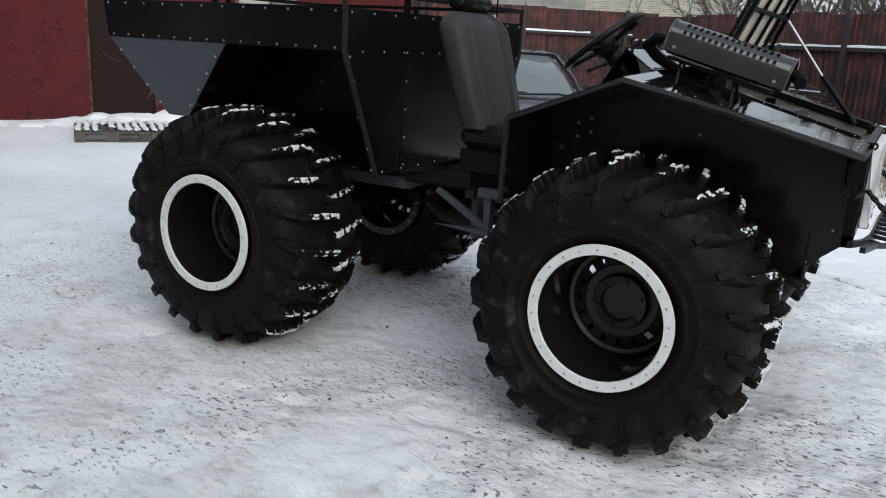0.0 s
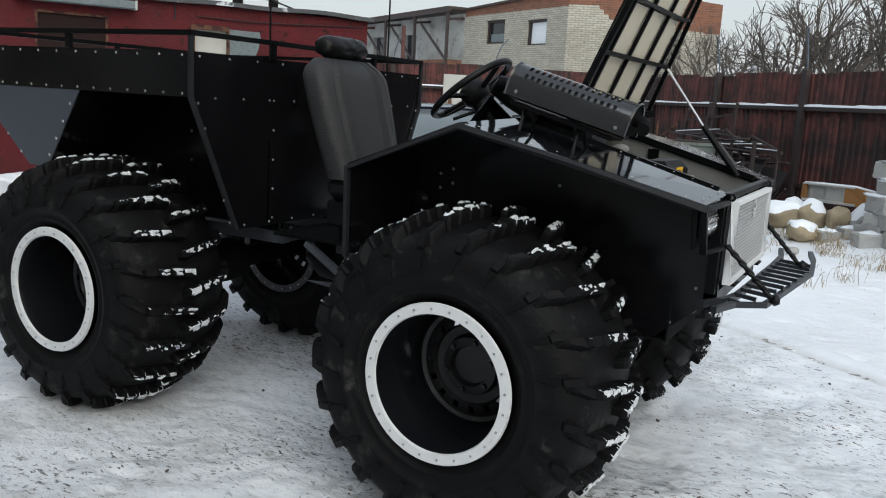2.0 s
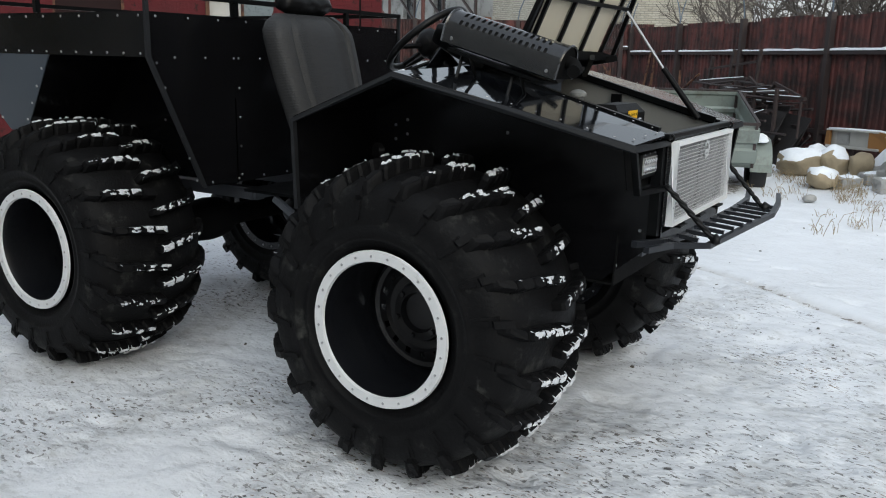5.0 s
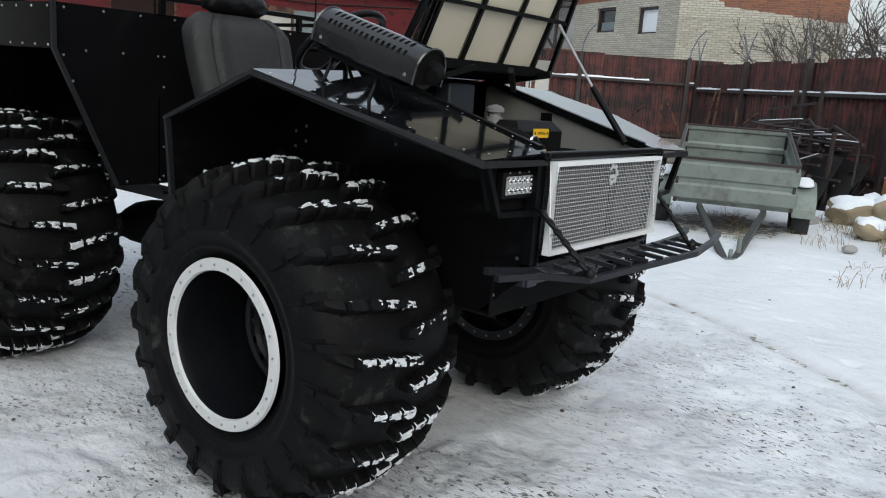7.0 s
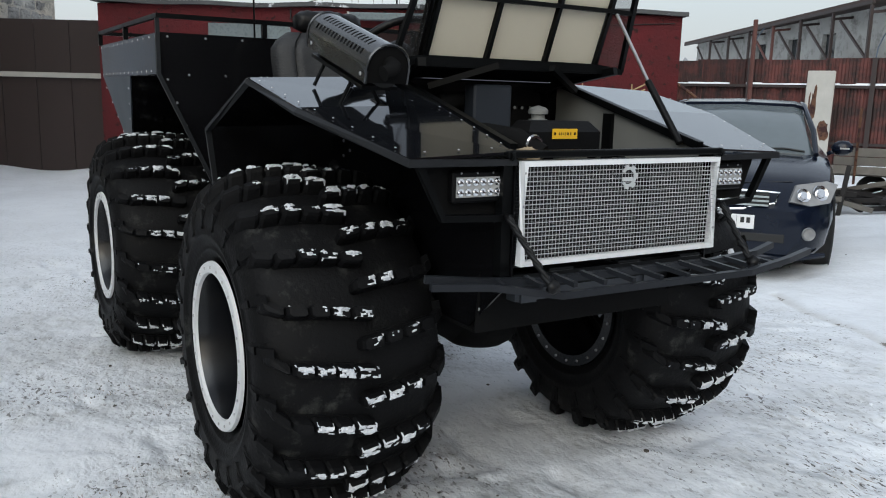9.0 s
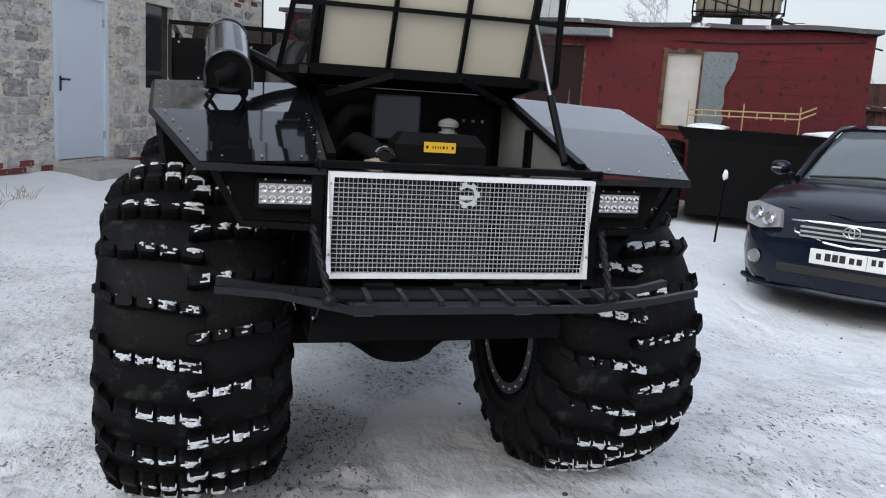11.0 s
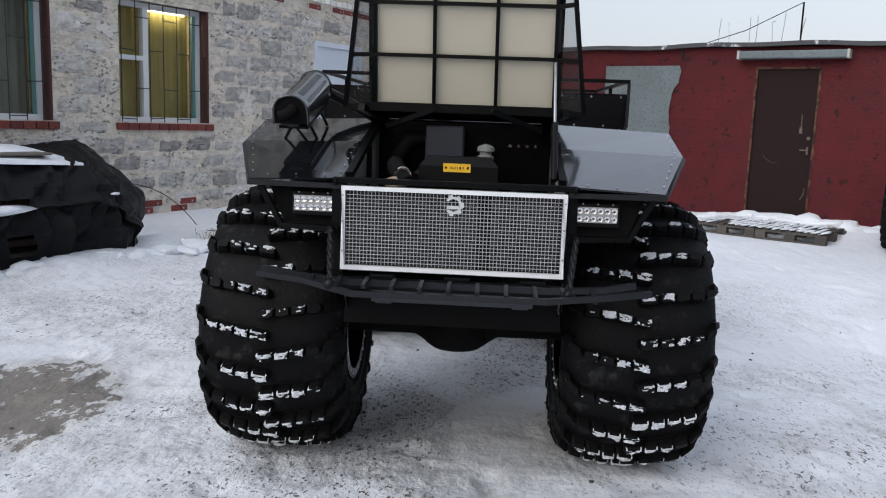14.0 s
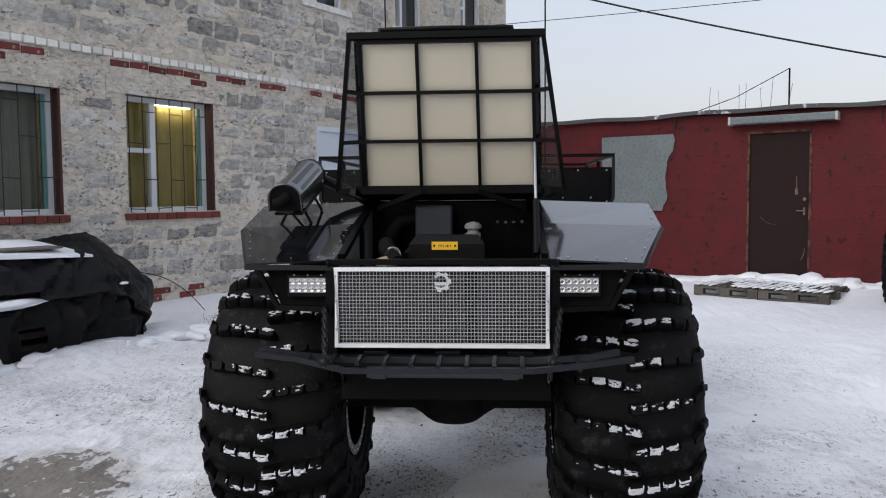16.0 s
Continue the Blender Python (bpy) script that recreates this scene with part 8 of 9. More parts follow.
# ---- stack under a black tarpaulin by the grey wall ----
stack = thing("covered_timber_stack", "timber stack under a crumpled black tarpaulin with patches of snow", "timber stack", GREY @ pose(-1.55, -1.55, 0.0, 0, 0, 2))
r = random.Random(2)
for j in range(6):
    for k in range(3):
        bm = B()
        y = 0.1 + 0.36 * k
        box(bm, -2.4, -0.02 - 0.12 * r.random(), y, y + 0.3, 0.05 + 0.105 * j, 0.105 + 0.105 * j, 0.004)
        part("plank", bm, WOOD, stack)
tb = B()
n, m = 110, 72
STOPS = [0.0, 0.50, 0.67, 0.83, 0.94, 1.0]
prev = None
for i in range(n + 1):
    f = i / n

    def along(*values):
        return float(np.interp(f, STOPS, values))

    # the sheet's front edge, its overhanging fold, the front and back of its top, and its back edge
    xf, xb = along(-2.5, -0.75, -0.35, 0.0, 0.10, 0.12), along(-2.5, -0.60, 0.05, 0.40, 0.73, 0.74)
    zm, zf, zb = along(0.48, 0.50, 0.50, 0.42, 0.22, 0.06), along(0.82, 0.84, 0.82, 0.66, 0.42, 0.12), along(0.80, 0.82, 0.99, 0.73, 0.48, 0.26)
    yb, ye = along(1.0, 1.0, 0.40, 0.35, 0.35, 0.38), along(1.2, 1.2, 1.1, 0.9, 0.7, 0.5)
    end = max(0.0, (f - 0.67) / 0.33)
    gap_x = xf
    line = [(xf, -0.17, 0.015), (xf, -0.18, zm * 0.96), (xf, -0.26 + 0.05 * end, zm), (xf + 0.3 * (xb - xf), 0.0, zf), (xb, yb, zb), (xb - 0.1 * end, ye, 0.015)]
    row = []
    for j in range(m + 1):
        g = j / m
        x, y, z = (float(np.interp(g, [0, 0.24, 0.30, 0.48, 0.74, 1.0], [p[k] for p in line])) for k in range(3))
        # creases that fan out from the raised corner, pleats where the sheet hangs free
        fan = math.atan2(z - 1.05, x + 0.10)
        away = math.hypot(z - 1.05, x + 0.10)
        crease = abs(noise.noise(Vector((fan * 2.6, away * 0.7, 1.7)))) + 0.5 * abs(noise.noise(Vector((fan * 6.0, away * 1.3, 8.1))))
        q = Vector((x * 1.8, y * 1.8, z * 2.4))
        fold = 0.11 * abs(noise.noise(q)) + 0.10 * abs(noise.noise(q * 2.6 + Vector((3, 1, 7)))) + 0.035 * abs(noise.noise(q * 6.0)) + 0.13 * crease - 0.07
        fold *= min(1.0, 4 * z + 0.1)
        hang = max(0.0, 1 - g / 0.24)
        pleat = 0.075 * min(1.0, 2.2 * hang * (1 - hang) + hang) * (1 - abs(math.sin(6.0 * x + 2.6 * noise.noise(Vector((x * 1.7, 2, 0)))))) ** 1.3
        out_x, out_y, out_z = (0.25 + 0.3 * end, -0.8, 0.25) if g < 0.5 else (0.25, -0.2, 0.35 if x > -0.6 else -0.25)
        row.append(tb.verts.new((x + out_x * fold, y + out_y * fold - pleat, max(0.012, z + out_z * fold))))
    if prev:
        for j in range(m):
            g = j / m
            if (-0.97 < gap_x < -0.76 and 0.055 < g < 0.135) or (gap_x < -0.84 and 0.24 <= g <= 0.33) or (gap_x < -1.2 and 0.05 < g < 0.16):
                continue
            tb.faces.new([prev[j], prev[j + 1], row[j + 1], row[j]])
    prev = row
part("tarpaulin", tb, TARP, stack, "crumpled black tarpaulin", smooth=24)
bm = B()
box(bm, -2.5, -0.46, 0.0, 0.85, 0.875, 0.895, 0.004)
part("top_board", bm, WOOD, stack)
sn = B()
hexa(sn, [(-2.48, -0.04, 0.885), (-0.17, -0.06, 0.790), (-0.50, 0.40, 0.893), (-2.48, 0.84, 0.893), (-2.48, -0.03, 0.945), (-0.20, -0.04, 0.815), (-0.54, 0.38, 0.955), (-2.48, 0.82, 0.96)])
bmesh.ops.subdivide_edges(sn, edges=sn.edges[:], cuts=6, use_grid_fill=True)
for v in sn.verts:
    v.co.z += 0.014 * noise.noise(v.co * 6)
    v.co.y += 0.02 * noise.noise(v.co * 5 + Vector((3, 1, 0)))
part("snow_slab", sn, SNOWLUMP, stack, "flat slab of snow on the top board", smooth=True)
for c, d in (((-0.05, -0.22, 0.56), (0.05, 0.03, 0.014)), ((-1.28, -0.26, 0.50), (0.44, 0.14, 0.035))):
    sn = B()
    lump(sn, c, d, 0.35, c[0] * 7, 2)
    part("snow_patch", sn, SNOWLUMP, stack, "small patch of snow", smooth=True)
ridge = B()
for k in range(26):
    lump(ridge, (-1.9 + 0.12 * k + r.uniform(-0.04, 0.04), -0.30 + r.uniform(-0.12, 0.08), 0.01 + 0.02 * r.random()), (0.16 * r.uniform(0.5, 1.3), 0.12 * r.uniform(0.5, 1.3), 0.055 * r.uniform(0.5, 1.3)), 0.75, k, 3)
rg = tagged(part("snow_ridge", ridge, SNOWLUMP, None, smooth=True), "lumpy ridge of shovelled snow beside the stack", "snow", kind="stuff")
rg.matrix_world = GREY @ pose(-1.55, -1.55, 0.0)
wt = thing("bent_wire", "loose bent wire arching down to the snow", "wire", GREY @ pose(0.1, -0.9, 0.02))
bm = B()
arc = [(-0.70 + 0.84 * f, 0.3 - 0.1 * f, 0.50 - 0.10 * f - 0.39 * f ** 2.4) for f in [k / 14 for k in range(15)]]
tube(bm, arc, 0.0045, 6)
loop = [(0.06 + 0.22 * math.sin(a), -0.06 - 0.16 * math.cos(a), 0.004 + 0.05 * max(0.0, math.sin(a))) for a in [-0.6 + 2.6 * k / 14 for k in range(15)]]
tube(bm, loop, 0.0045, 6)
part("wire", bm, TUBE, wt, smooth=True)

# ---- dry grass tufts ----
def tuft(x, y, n, h, seed, label="dry grass stalks poking through the snow"):
    r = random.Random(seed)
    bm = B()
    for k in range(2 * n):
        a = r.uniform(0, 6.28)
        d = 0.14 * r.random() ** 0.7
        p = Vector((d * math.cos(a), d * math.sin(a), -0.02))
        lean = Vector((r.gauss(0, 0.35), r.gauss(0, 0.35), 1)).normalized()
        droop = Vector((r.gauss(0, 0.5), r.gauss(0, 0.5), -0.25))
        hh = h * r.uniform(0.35, 1.15)
        tube(bm, [p, p + lean * hh * 0.5, p + lean * hh * 0.85 + droop * hh * 0.12, p + lean * hh + droop * hh * 0.4], r.uniform(0.0014, 0.0026), 3, caps=False)
    o = tagged(part("dry_grass", bm, DRYGRASS), label, "grass", kind="stuff")
    o.matrix_world = pose(x, y, gz(x, y))


rr = random.Random(21)
for k in range(18):
    f = rr.random()
    p = FE @ Vector((0.3 + 4.5 * f, -1.3 - 1.6 * rr.random(), 0))
    tuft(p.x, p.y, rr.randint(4, 10), rr.uniform(0.08, 0.22), 100 + k)
for k in range(15):
    p = FE @ Vector((rr.choice((1.35, 1.75, 2.2, 2.5)) + rr.gauss(0, 0.16), -1.40 + rr.gauss(0, 0.10), 0))
    tuft(p.x, p.y, 9, rr.uniform(0.10, 0.24), 200 + k, "dense dry grass standing round the boulders")
for k in range(10):
    p = FE @ Vector((2.75 + 1.3 * rr.random(), -1.45 - 0.35 * rr.random(), 0))
    tuft(p.x, p.y, 10, rr.uniform(0.06, 0.14), 240 + k, "short dry grass before the block pile")
for u, v in ((0.2, -1.35), (-0.3, -1.5), (0.6, -1.1), (1.3, -0.9)):
    p = GREY @ Vector((u, v, 0))
    tuft(p.x, p.y, 14, 0.16, int(u * 10) + 300)

# ---- stones, stacked blocks, boards, scrap by the fence ----
r = random.Random(31)


def field_stone(size, seed, planes=7):
    """A worn boulder: an uneven lump with a few flattened sides, resting on z = 0."""
    bm = B()
    made = lump(bm, (0, 0, 0), size, 0.20, seed, 3)
    rs = random.Random(seed)
    for k in range(planes):
        nrm = Vector((rs.gauss(0, 1), rs.gauss(0, 1), rs.gauss(0.1, 0.7))).normalized()
        reach = 0.80 * math.sqrt((nrm.x * size[0]) ** 2 + (nrm.y * size[1]) ** 2 + (nrm.z * size[2]) ** 2)
        for v in made:
            over = v.co.dot(nrm) - reach
            if over > 0:
                v.co -= nrm * over * 0.85
    for v in made:
        v.co += Vector((noise.noise(v.co * 14), noise.noise(v.co * 14 + Vector((5, 0, 0))), noise.noise(v.co * 14 + Vector((0, 5, 0))))) * 0.012
        v.co.z = max(v.co.z + size[2] * 0.86, -0.06)
    bm.normal_update()
    return bm


def settled_snow(stone, least, depth, seed):
    """Snow lying on the upward faces of a stone, thick in the middle and thin at its ragged rim."""
    bm = stone.copy()
    bm.normal_update()
    gone = [f for f in bm.faces if f.normal.z < least + 0.35 * noise.noise(f.calc_center_median() * 9 + Vector((seed, 0, 0)))]
    bmesh.ops.delete(bm, geom=gone, context="FACES")
    for v in bm.verts:
        up = v.normal.copy()
        v.co += up * (-0.006 if v.is_boundary else 0.004) + Vector((0, 0, 0.0 if v.is_boundary else depth * (0.6 + 0.6 * noise.noise(v.co * 6 + Vector((0, seed, 0))))))
    return bm


BOULDERS = (
    (1.34, -1.22, (0.31, 0.24, 0.15), STONE, 0.20, "broad tan field boulder under a thick cap of snow"),
    (1.60, -0.98, (0.19, 0.18, 0.165), STONE, 0.45, "upright tan field boulder dusted with snow"),
    (2.03, -1.44, (0.19, 0.17, 0.115), STONE, 0.15, "round boulder almost buried under snow"),
    (1.86, -0.84, (0.13, 0.14, 0.165), STONE, 1.2, "bare yellowish pointed boulder under the barrier board"),
    (2.06, -0.56, (0.27, 0.24, 0.19), CONCRETE, 0.30, "grey boulder with snow lying down its slope"),
    (2.75, -2.06, (0.07, 0.05, 0.04), CONCRETE, 1.2, "small bare grey stone lying on the snow"),
    (0.95, -0.75, (0.20, 0.18, 0.15), STONE, 0.35, "low tan boulder half covered with snow"))
for k, (u, v, size, paint, least, says) in enumerate(BOULDERS):
    p = FE @ Vector((u, v, 0))
    st = thing("boulder", says, "boulder", pose(p.x, p.y, gz(p.x, p.y), 0, 0, 40 * k), group="boulders by the fence")
    bm = field_stone(size, k + 3)
    snow = settled_snow(bm, least, 0.028, k) if least < 1 else None
    part("stone", bm, paint, st, smooth=50)
    if snow:
        part("snow_cap", snow, SNOWLUMP, st, smooth=True)


def rough_block(seed, L, D, H):
    """A hollow concrete block with broken corners and dark cores."""
    rs = random.Random(seed)
    bm = B()
    box(bm, 0, L, 0, D, 0, H, 0.016)
    bmesh.ops.subdivide_edges(bm, edges=[e for e in bm.edges if e.calc_length() > 0.1], cuts=2, use_grid_fill=True)
    for v in bm.verts:
        chip = max(0.0, noise.noise(v.co * 7 + Vector((seed * 3.1, 0, 0))) - 0.05)
        mid = Vector((L / 2, D / 2, H / 2))
        v.co += (mid - v.co) * 0.22 * chip + Vector((rs.uniform(-1, 1), rs.uniform(-1, 1), rs.uniform(-1, 1))) * 0.005
    bm.normal_update()
    return bm


def block_mesh(seed, L=0.36, D=0.19, H=0.185):
    bm = rough_block(seed, L, D, H)
    me = bpy.data.meshes.new("block")
    bm.to_mesh(me)
    bm.free()
    me.materials.append(CONCRETE)
    return me


blocks = [block_mesh(3), block_mesh(5, 0.40, 0.20, 0.19), block_mesh(8, 0.30, 0.19, 0.18), block_mesh(11, 0.20, 0.19, 0.17)]
pile = thing("block_pile", "tumbled stack of chipped grey concrete blocks under snow", "block pile", FE @ pose(2.22, -0.85, 0.05, 0, 0, 2))
sn = B()
rs = random.Random(77)
for j in range(5):
    u = 0.10 * (j % 2) - 0.02 + 0.03 * j
    while u < (2.0 if j < 3 else 1.55):
        pick = rs.choice((0, 0, 1, 2, 3))
        width = (0.36, 0.40, 0.30, 0.20)[pick]
        for q in range(2):
            share("block", blocks[(pick + q) % 4], pile, pose(u, 0.24 * q - (0.05 if j < 3 else 0.0) + rs.uniform(-0.05, 0.05), 0.176 * j + rs.uniform(0, 0.008), rs.uniform(-4, 4), rs.uniform(-5, 5), rs.uniform(-16, 12)))
        if j == 4 or rs.random() < 0.45:
            lump(sn, (u + width / 2, -0.02 if j < 4 else 0.12, 0.176 * (j + 1) + 0.006), (width * 0.46, 0.09 if j < 4 else 0.2, 0.022), 0.45, j * 9 + int(u * 10), 2)
        u += width + rs.uniform(0.01, 0.07)
tagged(part("snow", sn, SNOWLUMP, pile, "snow on the blocks", smooth=True), kind="stuff")
for k, (u, v, L, D, H, turn_) in enumerate(((2.23, -1.30, 0.26, 0.22, 0.13, 50), (2.22, -1.02, 0.30, 0.24, 0.13, 35), (2.58, -1.15, 0.46, 0.22, 0.16, 28), (1.30, -1.66, 0.16, 0.14, 0.10, 60))):
    p = FE @ Vector((u, v, 0))
    lb = thing("loose_block", "single chipped concrete block lying in the snow", "concrete block", pose(p.x, p.y, gz(p.x, p.y) - 0.01, 0, 0, turn_), group="loose blocks by the fence")
    bm = rough_block(20 + k, L, D, H)
    snow = settled_snow(bm, 0.75, 0.030, k + 10)
    part("body", bm, CONCRETE, lb)
    part("snow_cap", snow, SNOWLUMP, lb, smooth=True)
hand = thing("red_hand_truck", "bent red tubular barrow frame leaning on the block pile", "hand truck", FE @ pose(3.4, -1.25, 0.0))
bm = B()
tube(bm, [(0.55, 0.15, 0.02), (0.10, 0.12, 0.25), (0.0, 0.1, 0.55), (0.12, 0.1, 0.80), (0.4, 0.12, 0.98), (0.9, 0.15, 1.0)], 0.010, 8)
tube(bm, [(0.05, 0.12, 0.42), (0.7, 0.16, 0.42)], 0.012, 8)
part("frame", bm, REDPAINT, hand, smooth=40)
board = thing("orange_white_board", "orange and white painted barrier board lying on the boulders", "board", FE @ pose(1.00, -0.68, 0.37, 0, -2.2, 0))
bm = B()
box(bm, 0.0, 0.86, 0.05, 0.08, 0.0, 0.20, 0.004)
part("panel", bm, SIGNWHITE, board)
for z0, z1 in ((-0.012, 0.016), (0.185, 0.205)):
    bm = B()
    box(bm, 0.0, 0.88, -0.01, 0.08, z0, z1, 0.004)
    part("flange", bm, SIGNWHITE, board)
for pts in ([(-0.07, 0.03, 0.02), (0.05, 0.0, 0.0), (0.05, 0.0, 0.20), (-0.05, 0.03, 0.19)], [(0.72, 0.0, -0.01), (1.12, 0.05, -0.02), (1.20, 0.06, 0.15), (0.88, 0.0, 0.20), (0.72, 0.0, 0.20)]):
    bm = B()
    plate(bm, pts, 0.03, (0, 1, 0))
    part("end_plate", bm, SIGNORANGE, board, "orange painted end")
for u, w in ((0.13, 0.22),):
    bm = B()
    box(bm, u, u + w, 0.044, 0.05, 0.03, 0.17)
    part("grey_panel", bm, CONCRETE, board)
bm = B()
tube(bm, [(0.0, 0.03, 0.205), (0.3, 0.03, 0.209), (0.86, 0.03, 0.207), (1.19, 0.07, 0.158)], 0.016, 6)
part("snow_strip", bm, SNOWLUMP, board, smooth=True)
scrap = thing("scrap_frames", "heap of dark welded steel frames and pipes against the fence", "scrap heap", FE @ pose(-2.2, -0.75, 0.0))
for k in range(64):
    bm = B()
    z = 0.12 + 0.10 * (k % 10) + r.uniform(-0.03, 0.03)
    a = Vector((r.uniform(0.35, 2.1), r.uniform(-0.5, 0.35), z))
    d = Vector((1, r.uniform(-0.35, 0.35), r.uniform(-0.10, 0.10))).normalized() * r.uniform(0.5, 1.2)
    rad = r.choice((0.012, 0.016, 0.022))
    tube(bm, [a - d / 2, a + d / 2], rad, 6)
    bar = part("pipe", bm, FENCEPOST, scrap)
    if k % 6 == 0:
        bm = B()
        up = Vector((0, 0, rad))
        tube(bm, [a - d * 0.46 + up, a + d * 0.1 + up * 1.3, a + d * 0.45 + up], 0.007, 5)
        part("snow_strip", bm, SNOWLUMP, bar, "thin strip of snow")
for k, (u0, u1, z1) in enumerate(((0.2, 1.0, 0.62), (0.9, 1.7, 0.80), (1.5, 2.2, 0.55))):
    bm = B()
    plate(bm, [(u0, -0.15 - 0.1 * k, 0.0), (u1, -0.2 - 0.1 * k, 0.0), (u1, 0.1 - 0.1 * k, z1), (u0, 0.15 - 0.1 * k, z1 + 0.06)], 0.01)
    part("sheet", bm, FENCEPOST, scrap, "dark leaning steel sheet")
for k in range(9):
    bm = B()
    x, z = 0.1 + 0.22 * k, 0.15 + 0.14 * (k % 4)
    tube(bm, [(x, -0.5, z), (x + 0.6, -0.52, z + 0.05), (x + 0.55, -0.45, z + 0.36), (x - 0.02, -0.42, z + 0.32)], 0.017, 6, close=True)
    part("frame", bm, FENCEPOST, scrap)
for k in range(46):
    bm = B()
    z = 0.28 + 0.075 * (k % 10) + r.uniform(-0.02, 0.02)
    a = Vector((r.uniform(1.3, 2.45), r.uniform(-0.45, 0.3), z))
    d = Vector((1, r.uniform(-0.3, 0.3), r.uniform(-0.08, 0.08) if k % 5 else r.uniform(-0.7, 0.7))).normalized() * r.uniform(0.4, 0.9)
    rad = r.choice((0.012, 0.018, 0.026))
    tube(bm, [a - d / 2, a + d / 2], rad, 6)
    bar = part("pipe", bm, FENCEPOST, scrap)
    if k % 4 == 1:
        bm = B()
        up = Vector((0, 0, rad))
        tube(bm, [a - d * 0.44 + up, a + up * 1.3, a + d * 0.40 + up], 0.008, 5)
        part("snow_strip", bm, SNOWLUMP, bar, "thin strip of snow")
for u0, u1, y, z1 in ((1.45, 2.2, 0.22, 0.78), (2.0, 2.80, 0.12, 0.66), (1.1, 1.7, 0.05, 0.50), (1.85, 2.6, -0.10, 0.72), (2.3, 2.82, 0.0, 0.50)):
    bm = B()
    plate(bm, [(u0, y - 0.3, 0.0), (u1, y - 0.32, 0.0), (u1, y, z1), (u0, y, z1 + 0.05)], 0.01)
    part("sheet", bm, SCRAPSTEEL, scrap, "dark leaning steel sheet")
# welded frames standing highest, their top rails snowy
for pts, rad in (([(0.08, 0, 1.02), (1.44, 0, 1.11)], 0.020), ([(0.9, -0.05, 0.95), (2.1, -0.05, 0.97)], 0.018), ([(1.2, 0.0, 0.88), (2.87, -0.05, 0.90)], 0.020), ([(1.5, 0.0, 1.13), (2.05, -0.05, 0.90)], 0.016), ([(2.12, 0.0, 1.07), (2.70, 0.0, 0.92)], 0.016), ([(2.12, 0.0, 1.07), (1.85, 0.0, 0.76)], 0.022), ([(2.80, -0.05, 0.90), (2.86, -0.1, 0.42)], 0.012), ([(0.7, 0.1, 0.05), (0.9, 0.1, 1.50)], 0.026), ([(0.0, 0.1, 0.05), (0.30, 0.1, 1.40)], 0.022), ([(1.5, 0.1, 0.9), (1.56, 0.1, 1.5)], 0.018), ([(0.2, 0.1, 1.22), (1.5, 0.1, 1.34)], 0.016)):
    bm = B()
    tube(bm, pts, rad, square=True)
    bar = part("rail", bm, FENCEPOST, scrap)
    if abs(pts[0][2] - pts[1][2]) < 0.12:
        bm = B()
        a, b, up = Vector(pts[0]), Vector(pts[1]), Vector((0, 0, rad + 0.002))
        tube(bm, [a.lerp(b, 0.04) + up, a.lerp(b, 0.4) + up * 1.2, a.lerp(b, 0.93) + up], 0.009, 5)
        part("snow_strip", bm, SNOWLUMP, bar, "thin strip of snow")
for u in (0.1, 1.1, 2.0, 2.5):
    bm = B()
    tube(bm, [(u, -0.2, -0.1), (u, -0.2, 1.0)], 0.03, 6)
    part("leg", bm, FENCEPOST, scrap)

cart = thing("flat_cart", "old wooden flat cart with low plank sides and rusty stanchions", "cart", pose(-3.75, 8.2, -0.05, 0, 0, 35))
for k in range(3):
    bm = B()
    box(bm, 0, 2.6, -0.02, 0.02, 0.42 + 0.115 * k, 0.525 + 0.115 * k, 0.004)
    part("side_plank", bm, WOOD, cart)
for k in range(7):
    bm = B()
    box(bm, 0, 2.6, 0.03 + 0.2 * k, 0.22 + 0.2 * k, 0.40, 0.44)
    part("bed_plank", bm, WOOD, cart)
for u in (0.25, 1.3, 2.35):
    bm = B()
    tube(bm, [(u, -0.04, 0.3), (u, -0.04, 1.25)], 0.018, 6)
    part("stanchion", bm, RUST, cart)
for u in (0.5, 2.1):
    bm = B()
    tube(bm, [(u, 0.7, 0.42), (u + 0.55, -0.02, 1.2)], 0.018, 6)
    part("brace", bm, RUST, cart)
    bm = B()
    lathe(bm, [(-0.06, 0.12), (-0.07, 0.2), (0.07, 0.2), (0.06, 0.12)], 20, centre=(u, 0.3, 0.2), close=True)
    part("wheel", bm, TYREPLAIN, cart)
bm = B()
lump(bm, (1.3, 0.7, 0.46), (1.2, 0.55, 0.05), 0.3, 4, 3)
part("snow", bm, SNOWLUMP, cart, "snow on the cart bed", smooth=True)
lumber = thing("rubble_heap", "heap of dark broken boards under the cart", "rubble", pose(-2.6, 8.45, gz(-2.6, 8.45), 0, 0, 30))
for k in range(44):
    bm = B()
    a = Vector((r.uniform(-1.5, 1.2), r.uniform(-0.45, 0.75), r.uniform(0.03, 0.22)))
    d = Vector((r.uniform(-1, 1), r.uniform(-0.5, 0.5), r.uniform(-0.12, 0.12))).normalized() * 0.35
    tube(bm, [a - d, a + d], 0.028, square=True)
    part("board", bm, WOOD if k % 4 == 0 else SCRAPSTEEL, lumber)
fridge = thing("discarded_door", "peeling white old door leaning against the fence", "door", pose(-6.62, 11.93, 0.0, -4, 0, 28))
bm = B()
box(bm, -0.23, 0.23, -0.05, 0.02, 0.0, 1.84, 0.01)
part("leaf", bm, SIGNWHITE, fridge)
bm = B()
box(bm, -0.14, 0.10, -0.058, -0.05, 0.95, 1.66)
part("inset", bm, SIGNWHITE, fridge)
bm = B()
lump(bm, (-0.09, -0.056, 1.25), (0.06, 0.008, 0.30), 0.6, 3, 3)
